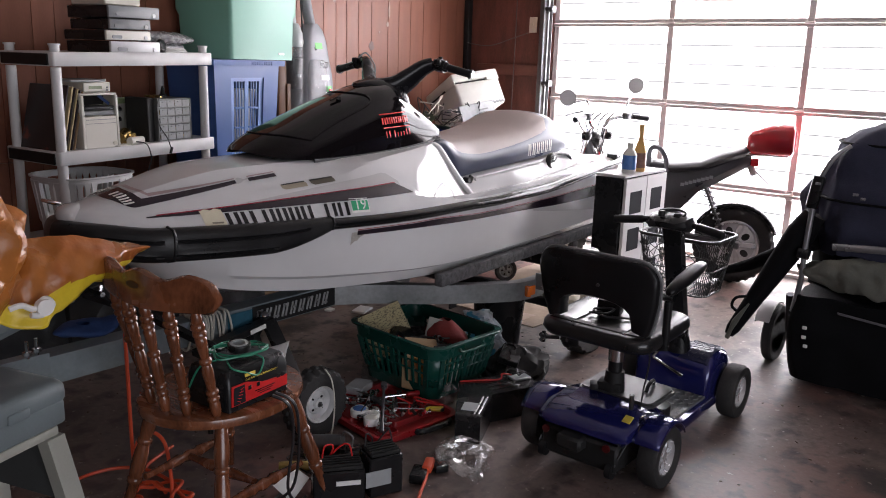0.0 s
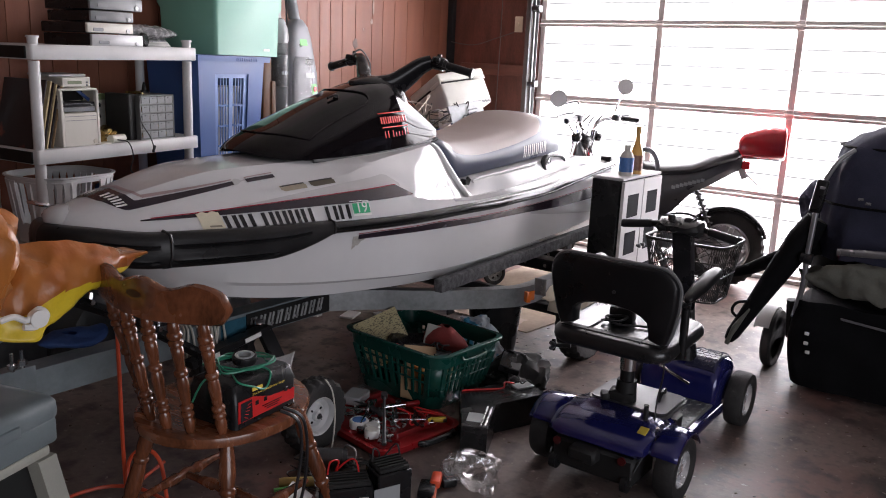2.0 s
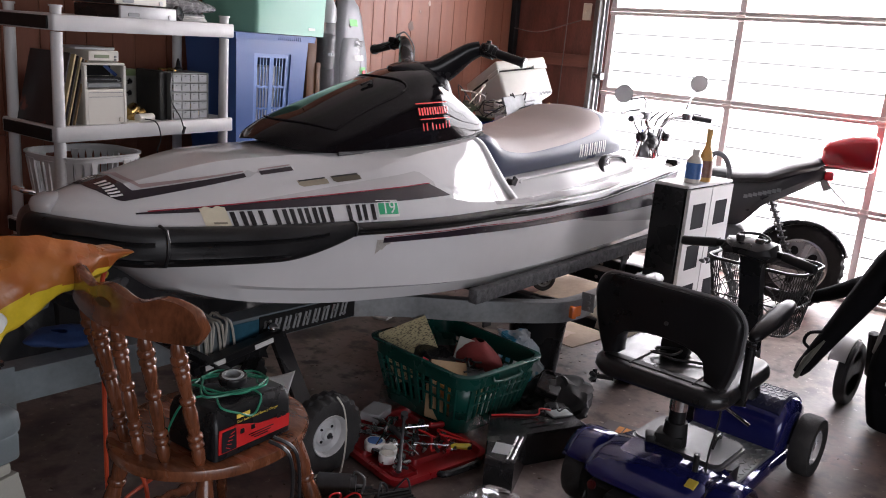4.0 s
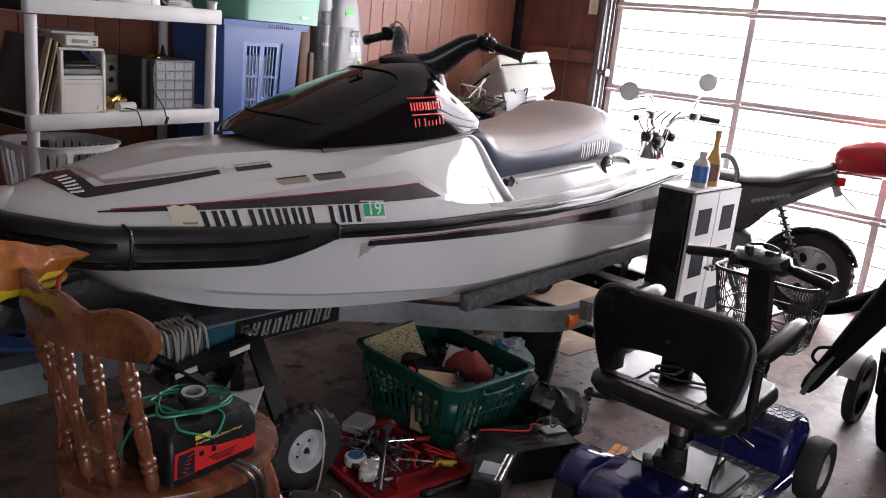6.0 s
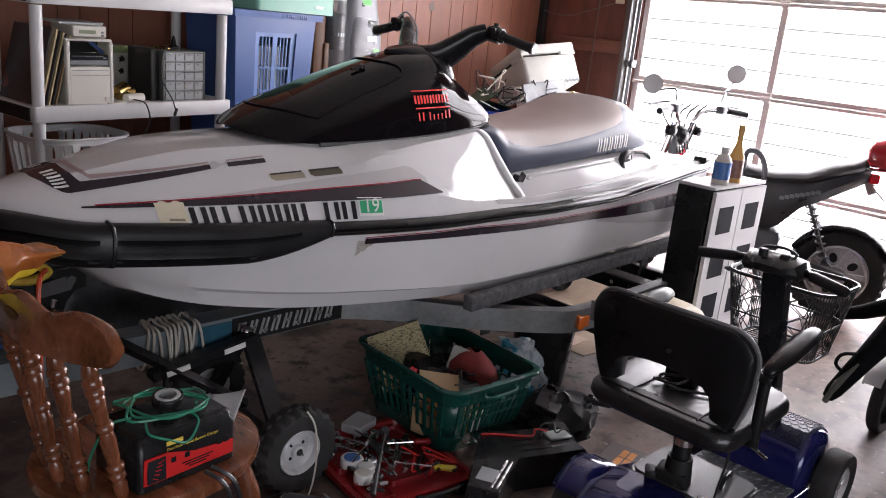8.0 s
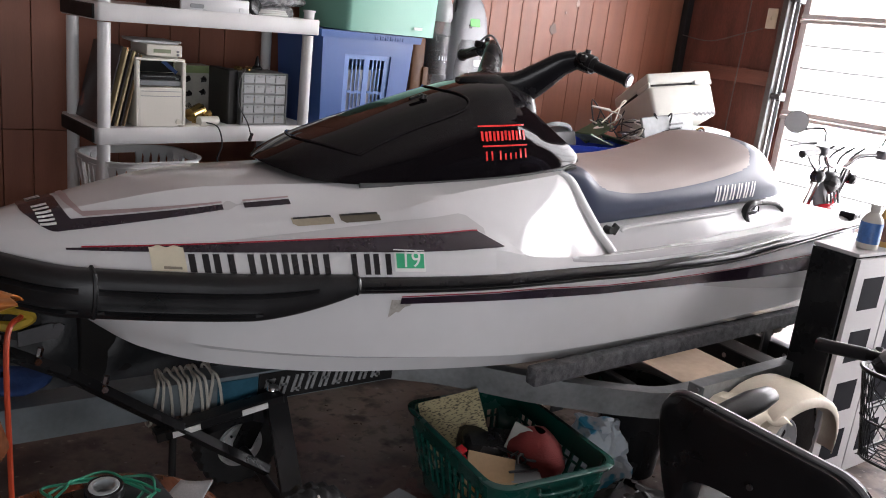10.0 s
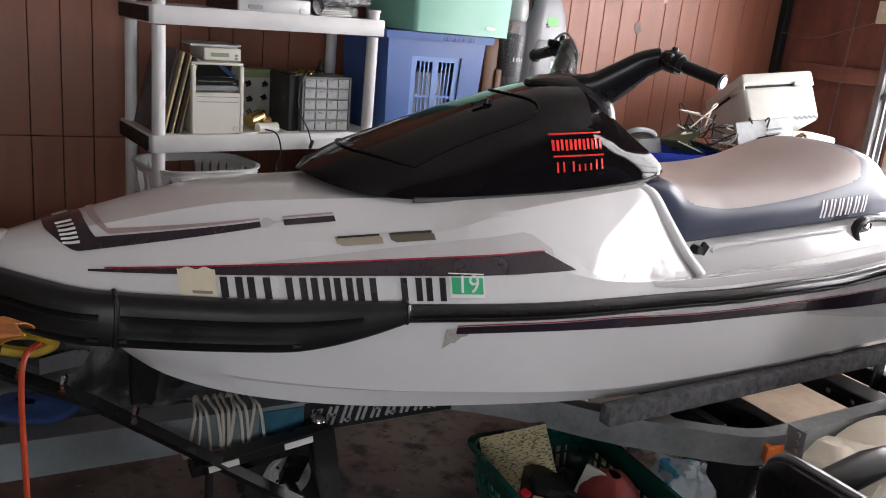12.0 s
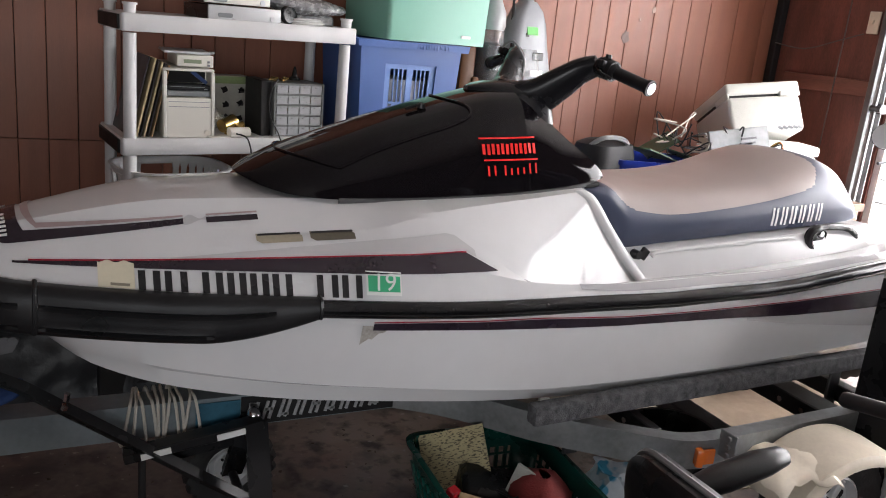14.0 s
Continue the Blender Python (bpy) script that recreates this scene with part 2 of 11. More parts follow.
M["dstripe"] = mat("dark_plum_decal", (0.022, 0.014, 0.022), 0.22, 0, 0.1, coat=0.3)
M["red"] = mat("red_decal", (0.60, 0.02, 0.03), 0.25, 0, 0.06)
M["ink"] = mat("black_decal", (0.015, 0.014, 0.016), 0.3, 0, 0.1)
M["green_d"] = mat("green_decal", (0.05, 0.42, 0.20), 0.35, 0, 0.06)
M["white_d"] = mat("white_decal", (0.78, 0.78, 0.76), 0.4, 0, 0.04)
M["paper"] = mat("yellowed_paper", (0.66, 0.61, 0.46), 0.7, 0, 0.08, 10)
M["hole"] = mat("beige_vent_recess", (0.30, 0.26, 0.19), 0.6, 0, 0.2)
M["mauve"] = mat("mauve_decal", (0.35, 0.26, 0.26), 0.35, 0, 0.08)
M["galv"] = mat("galvanised_steel", (0.26, 0.27, 0.275), 0.5, 0.55, 0.28, 7, 0.08, 60, dirt=0.4, dirt_colour=(0.10, 0.08, 0.06))
M["steel_b"] = mat("blue_grey_painted_steel", (0.20, 0.235, 0.25), 0.5, 0.1, 0.2, 6, 0.06, 60, dirt=0.5, dirt_colour=(0.10, 0.09, 0.08))
M["carpet"] = mat("grey_bunk_carpet", (0.11, 0.11, 0.115), 0.95, 0, 0.5, 40, 0.6, 260, spec=0.1)
M["chrome"] = mat("worn_chrome", (0.66, 0.66, 0.68), 0.16, 1.0, 0.1, 9, 0.02, 60)
M["iron"] = mat("dark_steel", (0.10, 0.10, 0.105), 0.42, 0.8, 0.2, 9, 0.05, 90)
M["amber"] = mat("amber_lens", (0.75, 0.16, 0.015), 0.15, 0, 0.08, coat=0.6)
M["rope"] = mat("pale_cord", (0.55, 0.52, 0.46), 0.85, 0, 0.15, 30, 0.2, 300)
M["shelf_w"] = mat("white_shelf_plastic", (0.66, 0.66, 0.66), 0.45, 0, 0.05, 5, 0.04, 200, dirt=0.15)


# ---- the room ----
def flat(name, size, at, material, bevel=0.0, parent=None, kind="structure", label="", category=""):
    bm = B()
    add_box(bm, size, (0, 0, 0), (0, 0, 0), bevel)
    ob = part(name, bm, material, parent, label, 0 if not bevel else 38)
    ob.location = at
    if parent is None:
        tagged(ob, label, category, "", kind)
    return ob


def make_room():
    mx, my = (XW + XD) / 2, (YS + YN) / 2
    lx, ly = XD - XW, YN - YS
    # the slab rises a little towards the door sill
    bm = B()
    prof = [(XW - 0.3, 0.0), (4.75, 0.0), (5.1, 0.012), (5.6, 0.055), (6.1, 0.098), (XD + 0.3, 0.105)]
    y0, y1 = YS - 0.3, YN + 0.3
    add_rings(bm, [[V(x, y0, z), V(x, y1, z), V(x, y1, -0.14), V(x, y0, -0.14)] for x, z in prof])
    tagged(part("floor", bm, M["floor"]), "stained dark concrete garage floor with worn red paint", "floor", "", "structure")
    flat("ground", (80, 80, 0.1), (mx, my, -0.2), M["floor"], label="bare concrete drive outside the garage door", category="ground")
    flat("ceiling", (lx + 0.3, ly + 0.3, 0.1), (mx, my, HC + 0.05), M["ceil"], label="unseen garage ceiling kept pale to bounce light", category="ceiling")
    # south wall, with the unseen opening added for the fill lamp
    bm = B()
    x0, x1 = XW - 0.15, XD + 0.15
    add_box(bm, (FILL_X0 - x0, 0.15, HC), ((FILL_X0 + x0) / 2, YS - 0.075, HC / 2))
    add_box(bm, (x1 - FILL_X1, 0.15, HC), ((FILL_X1 + x1) / 2, YS - 0.075, HC / 2))
    add_box(bm, (FILL_X1 - FILL_X0, 0.15, HC - FILL_Z), ((FILL_X0 + FILL_X1) / 2, YS - 0.075, (HC + FILL_Z) / 2))
    tagged(part("wall_south", bm, M["wall_dark"], None, "", 0), "dark painted garage wall with an opening added for fill light", "wall", "", "structure")
    flat("wall_west", (0.15, ly, HC), (XW - 0.075, my, HC / 2), M["wall_dark"], label="dark painted garage end wall", category="wall")
    north = flat("wall_north", (lx + 0.3, 0.12, HC), (mx, YN + 0.085, HC / 2), M["blackm"], label="red-brown vertical wood panelling with dark grooves", category="wall")
    # the wall beside, over and past the door opening
    east = flat("wall_east", (0.14, YN - DOOR_Y1, HC), (XD + 0.09, (YN + DOOR_Y1) / 2, HC / 2), M["ply"], label="red-stained plywood wall beside the garage door", category="wall")
    flat("wall_header", (0.14, DOOR_Y1 - DOOR_Y0, HC - DOOR_Z), (XD + 0.09, (DOOR_Y1 + DOOR_Y0) / 2, (HC + DOOR_Z) / 2), M["ply"], label="plywood header over the garage door", category="wall")
    flat("wall_return", (0.14, DOOR_Y0 - YS, HC), (XD + 0.09, (DOOR_Y0 + YS) / 2, HC / 2), M["ply"], label="plywood wall past the garage door", category="wall")
    # panelling planks, proud of the dark backing, with a groove between each
    rnd = random.Random(4)
    x = XW
    widths = (0.10, 0.145, 0.115, 0.20, 0.13, 0.17)
    meshes = {}
    while x < XD - 0.01:
        w = min(rnd.choice(widths), XD - x)
        for z0, z1 in ((0.0, 0.8465), (0.8495, HC)):
            key = (round(w, 3), z0)
            if key not in meshes:
                bm = B()
                add_box(bm, (w - 0.003, 0.021, z1 - z0), (0, 0, (z1 - z0) / 2), bevel=0.0015)
                meshes[key] = mesh_of(bm, "plank", M["panel"], 30)
            ob = new("plank", meshes[key])
            ob.parent = north
            ob.location = (x + w / 2 - north.location.x, YN + 0.0105 - north.location.y, z0 - north.location.z)
        x += w
    # old scuffs on the panelling
    for sx, sz, w, h, mt in ((5.40, 1.76, 0.022, 0.13, "white_d"), (5.385, 1.66, 0.03, 0.05, "white_d"), (4.86, 1.86, 0.04, 0.22, "white_d"), (5.22, 1.50, 0.06, 0.08, "mauve"), (5.03, 1.93, 0.02, 0.10, "white_d"), (5.30, 1.60, 0.015, 0.015, "white_d")):
        bm = B()
        pts = [(w * 0.5 * math.cos(a) * rnd.uniform(0.6, 1.1), h * 0.5 * math.sin(a) * rnd.uniform(0.6, 1.1)) for a in [2 * math.pi * i / 14 for i in range(14)]]
        add_prism(bm, pts, 0.0015, pose(sx - north.location.x, YN - 0.0015 - north.location.y, sz - north.location.z, 90, 0, 0))
        part("scuff", bm, M["scuff_w"] if mt == "white_d" else M["scuff_g"], north)
    # framing on the plywood return: corner post, lath, switch
    flat("trim", (0.05, 0.05, HC), (XD - 0.006, YN - 0.03, HC / 2), M["blackm"], 0.004, None, "structure", "dark corner post between the two walls", "trim")
    flat("trim", (0.03, 0.60, 0.085), (XD - 0.004, 3.80, 1.36), M["ply_l"], 0.003, None, "structure", "rough horizontal timber lath on the plywood wall", "trim")
    flat("trim", (0.09, 0.055, HC), (XD - 0.02, DOOR_Y1 + 0.045, HC / 2), M["stud_d"], 0.004, None, "structure", "timber door jamb", "trim")
    sw = thing("light_switch", "ivory plastic light switch plate on the plywood wall", "switch", pose(XD + 0.014, 3.60, 1.70))
    bm = B()
    add_box(bm, (0.008, 0.07, 0.115), (0, 0, 0), bevel=0.003)
    part("plate", bm, M["plate"], sw)
    bm = B()
    add_box(bm, (0.014, 0.010, 0.024), (-0.008, 0, 0.003), (0, 20, 0), 0.002)
    part("toggle", bm, M["plate"], sw)
    bm = B()
    add_tube(bm, catmull([(XD - 0.02, 3.74, 2.5), (XD - 0.022, 3.735, 1.7), (XD - 0.02, 3.745, 0.9), (XD - 0.02, 3.73, 0.3)], 6), 0.004, 6)
    add_tube(bm, catmull([(XD - 0.03, 4.2, 1.56), (XD - 0.03, 3.98, 1.54), (XD - 0.03, 3.75, 1.60), (XD - 0.02, 3.62, 1.64)], 6), 0.0035, 6)
    solo("wall_cable", bm, M["stud_d"], "thin dusty cable stapled down the plywood wall", "cable")


def make_garage_door():
    door = thing("door_1", "translucent white fibreglass sectional garage door with aluminium frame", "garage door", pose(XD + 0.05, 0, 0), kind="structure")
    stiles = [DOOR_Y1 - 0.02 - 0.915 * i for i in range(4)]
    joints = [0.13, 0.64, 1.172, 1.712, 2.245]
    lo, hi = stiles[-1], stiles[0]
    for z in joints:
        bm = B()
        add_box(bm, (0.035, hi - lo + 0.06, 0.026), (0, (lo + hi) / 2, z + 0.0145), bevel=0.003)
        add_box(bm, (0.045, hi - lo + 0.06, 0.02), (-0.004, (lo + hi) / 2, z - 0.0145), bevel=0.003)
        part("rail", bm, M["alu"], door)
    for y in stiles:
        for z0, z1 in zip(joints, joints[1:]):
            bm = B()
            add_box(bm, (0.03, 0.042, z1 - z0 - 0.05), (0, y, (z0 + z1) / 2), bevel=0.003)
            part("stile", bm, M["alu"], door)
            if y < hi and z0 > 0.1:
                bm = B()
                add_box(bm, (0.008, 0.045, 0.06), (-0.024, y, z1 - 0.002), bevel=0.003)
                add_cyl(bm, (-0.035, y - 0.03, z1), (-0.035, y + 0.03, z1), 0.007, seg=8)
                part("hinge", bm, M["alu"], door)
    for a, b in zip(stiles, stiles[1:]):
        for z0, z1 in zip(joints, joints[1:]):
            bm = B()
            w, h = a - b - 0.03, z1 - z0 - 0.04
            n = 4 if h > 0.3 else 1
            add_box(bm, (0.003, w, h), (0.012, (a + b) / 2, (z0 + z1) / 2))
            pane = part("panel", bm, M["sheet"], door, "", 0)
            for i in range(1, n):
                bm = B()
                zz = z0 + 0.02 + h * i / n
                add_box(bm, (0.004, w, 0.011), (0.007, (a + b) / 2, zz))
                part("rib", bm, M["rib"], pane, "", 0)
    # side track
    track = thing("door_track", "galvanised steel track beside the garage door", "track", pose(XD - 0.06, DOOR_Y1 + 0.0, 0))
    bm = B()
    add_box(bm, (0.004, 0.045, 2.3), (0.024, 0, 1.15))
    add_box(bm, (0.05, 0.004, 2.3), (0, 0.022, 1.15))
    add_box(bm, (0.012, 0.004, 2.3), (-0.02, -0.018, 1.15))
    part("channel", bm, M["galv"], track)
    for z in (0.5, 1.27, 1.81):
        bm = B()
        add_box(bm, (0.06, 0.035, 0.05), (0.02, -0.02, z), bevel=0.004)
        add_cyl(bm, (-0.012, -0.05, z), (-0.012, 0.012, z), 0.018, seg=12)
        part("roller", bm, M["iron"], track)


M["scuff_w"] = mat("pale_scuff", (0.42, 0.30, 0.25), 0.7, 0, 0.3, 20, 0.1, 90)
M["scuff_g"] = mat("grey_scuff", (0.17, 0.11, 0.095), 0.7, 0, 0.3, 20, 0.1, 90)
M["stud_d"] = mat("dusty_dark_timber", (0.10, 0.085, 0.08), 0.65, 0, 0.2, 5, 0.1, 60)


def sheet_material(name, white, lo, hi):
    mt = bpy.data.materials.new(name)
    mt.use_nodes = True
    N, L = mt.node_tree.nodes, mt.node_tree.links
    N.remove(N["Principled BSDF"])
    tl, tr, mx, ns, mr = N.new("ShaderNodeBsdfTranslucent"), N.new("ShaderNodeBsdfTransparent"), N.new("ShaderNodeMixShader"), N.new("ShaderNodeTexNoise"), N.new("ShaderNodeMapRange")
    tl.inputs["Color"].default_value = (white, white * 0.99, white * 0.98, 1)
    ns.inputs["Scale"].default_value = 3
    mr.inputs["To Min"].default_value, mr.inputs["To Max"].default_value = lo, hi
    L.new(ns.outputs["Fac"], mr.inputs["Value"])
    L.new(mr.outputs[0], mx.inputs["Fac"])
    L.new(tl.outputs[0], mx.inputs[1])
    L.new(tr.outputs[0], mx.inputs[2])
    L.new(mx.outputs[0], N["Material Output"].inputs["Surface"])
    return mt


M["sheet"] = sheet_material("translucent_sheet", 0.85, 0.62, 0.78)
M["rib"] = sheet_material("doubled_sheet_rib", 0.14, 0.05, 0.15)
make_room()
make_garage_door()


# ---- jet ski: along x from the nose, y to the far side, z up from the floor ----
DECK = {  # station: rail, edge, side, shoulder, crown edge, middle
    0.00: ((.02, .815), (.018, .822), (.016, .832), (.014, .840), (.01, .848), (0, .852)),
    0.05: ((.105, .812), (.098, .824), (.088, .840), (.070, .855), (.045, .866), (0, .872)),
    0.20: ((.205, .795), (.182, .828), (.152, .855), (.120, .881), (.078, .906), (0, .918)),
    0.50: ((.310, .795), (.272, .843), (.220, .893), (.176, .932), (.13, .974), (0, .990)),
    0.95: ((.400, .797), (.375, .862), (.292, .945), (.218, .983), (.180, 1.000), (0, 1.02)),
    1.10: ((.422, .798), (.396, .867), (.299, .980), (.283, .990), (.196, 1.006), (0, 1.03)),
    1.225: ((.435, .800), (.406, .867), (.360, .915), (.268, 1.003), (.198, 1.014), (0, 1.04)),
    1.34: ((.444, .804), (.416, .848), (.396, .850), (.254, 1.016), (.198, 1.022), (0, 1.05)),
    1.45: ((.450, .808), (.420, .840), (.376, .818), (.240, 1.027), (.198, 1.032), (0, 1.06)),
    1.59: ((.458, .813), (.427, .838), (.332, .798), (.220, 1.042), (.196, 1.050), (0, 1.06)),
    1.63: ((.460, .814), (.428, .840), (.323, .797), (.214, 1.044), (.197, 1.053), (0, 1.06)),
    1.66: ((.461, .814), (.429, .842), (.316, .797), (.224, 1.010), (.206, 1.034), (0, 1.04)),
    1.72: ((.464, .816), (.431, .845), (.304, .797), (.245, .930), (.226, .955), (0, .97)),
    1.79: ((.467, .818), (.433, .850), (.292, .800), (.268, .850), (.250, .878), (0, .89)),
    1.83: ((.469, .821), (.434, .852), (.290, .803), (.272, .845), (.262, .882), (0, .89)),
    1.90: ((.471, .826), (.436, .856), (.292, .808), (.276, .868), (.266, .888), (0, .90)),
    2.20: ((.478, .845), (.440, .873), (.302, .832), (.282, .900), (.268, .915), (0, .93)),
    2.55: ((.482, .892), (.444, .914), (.312, .876), (.288, .932), (.272, .950), (0, .965)),
    2.74: ((.481, .918), (.444, .936), (.325, .905), (.288, .955), (.268, .974), (0, .982)),
    2.82: ((.480, .928), (.443, .943), (.335, .926), (.280, .946), (.238, .956), (0, .960)),
    3.02: ((.462, .945), (.430, .952), (.320, .952), (.22, .950), (.12, .948), (0, .948)),
}
HULL = {  # station: rail, under rail, side, crease, step, low, keel
    0.00: ((.02, .815), (.02, .790), (.018, .770), (.016, .752), (.014, .746), (.01, .742), (0, .740)),
    0.10: ((.150, .808), (.142, .770), (.110, .742), (.070, .718), (.055, .713), (.03, .708), (0, .706)),
    0.22: ((.212, .792), (.205, .750), (.168, .710), (.128, .690), (.112, .682), (.08, .666), (0, .648)),
    0.35: ((.262, .792), (.256, .746), (.236, .694), (.206, .640), (.188, .626), (.170, .596), (0, .56)),
    0.55: ((.318, .793), (.314, .746), (.300, .680), (.284, .608), (.262, .594), (.246, .550), (0, .495)),
    0.90: ((.393, .796), (.390, .750), (.380, .662), (.356, .574), (.328, .560), (.305, .512), (0, .448)),
    1.50: ((.453, .809), (.450, .759), (.440, .650), (.420, .546), (.390, .534), (.365, .492), (0, .425)),
    2.50: ((.481, .884), (.478, .830), (.468, .705), (.450, .600), (.428, .586), (.405, .540), (0, .460)),
    3.02: ((.462, .945), (.460, .892), (.452, .770), (.440, .650), (.420, .636), (.40, .585), (0, .500)),
}


def station(table, x):
    """The section at x, eased between its neighbours."""
    xs = sorted(table)
    x = min(max(x, xs[0]), xs[-1])
    i = max(k for k in range(len(xs)) if xs[k] <= x)
    i = min(i, len(xs) - 2)
    a, b = xs[max(i - 1, 0)], xs[min(i + 2, len(xs) - 1)]
    l, r = xs[i], xs[i + 1]
    t = (x - l) / (r - l)
    out = []
    for pa, pl, pr, pb in zip(table[a], table[l], table[r], table[b]):
        q = []
        for k in (0, 1):
            dl = (pr[k] - pa[k]) / (r - a) * (r - l)
            dr = (pb[k] - pl[k]) / (b - l) * (r - l)
            lim = 1.5 * abs(pr[k] - pl[k]) + 1e-6
            dl, dr = max(-lim, min(lim, dl)), max(-lim, min(lim, dr))
            q.append((2 * t ** 3 - 3 * t * t + 1) * pl[k] + (t ** 3 - 2 * t * t + t) * dl + (3 * t * t - 2 * t ** 3) * pr[k] + (t ** 3 - t * t) * dr)
        out.append(tuple(q))
    return out


def on_skin(table, x, p, side=-1, lift=0.0):
    """A point of a skin: p counts the section's points from the rail; side -1 is the one towards -y."""
    s = station(table, x)
    i = min(int(p), len(s) - 2)
    f = p - i
    y, z = s[i][0] * (1 - f) + s[i + 1][0] * f, s[i][1] * (1 - f) + s[i + 1][1] * f
    if lift:
        dy, dz = s[i + 1][0] - s[i][0], s[i + 1][1] - s[i][1]
        n = math.hypot(dy, dz) or 1
        sy, sz = (dz / n, -dy / n)
        if table is HULL:
            sy, sz = -sy, -sz
        y, z = y + sy * lift, z + sz * lift
    return V(x, side * y, z)


def skin_patch(table, x0, x1, lo, hi, side, lift=0.0025, nx=24, np_=3):
    """A decal that lies on a skin between two runs of p, given as functions of 0..1."""
    bm = B()
    rows = []
    for i in range(nx + 1):
        t = i / nx
        a, b = lo(t), hi(t)
        rows.append([on_skin(table, x0 + (x1 - x0) * t, a + (b - a) * j / np_, side, lift) for j in range(np_ + 1)])
    grid = [[bm.verts.new(p) for p in r] for r in rows]
    for r, s in zip(grid, grid[1:]):
        for j in range(np_):
            bm.faces.new((r[j], r[j + 1], s[j + 1], s[j]))
    return bm


def skin(table, xs):
    """Both sides of a skin in one sheet."""
    bm = B()
    rows = []
    for x in xs:
        s = station(table, x)
        if table is DECK:
            # the knee panel swells between its lower edge and the shoulder
            swell = 0.012 * math.sin(math.pi * min(max((x - 1.12) / 0.56, 0), 1)) ** 0.8
            a, b = s[2], s[3]
            n = math.hypot(b[0] - a[0], b[1] - a[1]) or 1
            extra = [(a[0] + (b[0] - a[0]) * f + (b[1] - a[1]) / n * swell * math.sin(math.pi * f), a[1] + (b[1] - a[1]) * f - (b[0] - a[0]) / n * swell * math.sin(math.pi * f)) for f in (0.12, 0.25, 0.4, 0.55, 0.7, 0.85)]
            s = s[:3] + extra + s[3:]
        near = [V(x, -y, z) for y, z in s]
        far = [V(x, y, z) for y, z in reversed(s[:-1])]
        rows.append(near + far)
    grid = add_rings(bm, rows, False, False)
    return bm, grid


def lin(a, b):
    return lambda t: a + (b - a) * t


def find_p(table, x, z):
    """The p at which a section has a given height."""
    s = station(table, x)
    for i in range(len(s) - 1):
        a, b = s[i][1], s[i + 1][1]
        if min(a, b) <= z <= max(a, b) and a != b:
            return i + (z - a) / (b - a)
    return 0.0 if abs(s[0][1] - z) < abs(s[-1][1] - z) else len(s) - 1.0


def band(table, x0, x1, zlo, zhi, side, lift=0.0025, nx=24, np_=3):
    """A decal between two heights given along x."""
    at = lambda t: x0 + (x1 - x0) * t
    return skin_patch(table, x0, x1, lambda t: find_p(table, at(t), zlo(at(t))), lambda t: find_p(table, at(t), zhi(at(t))), side, lift, nx, np_)


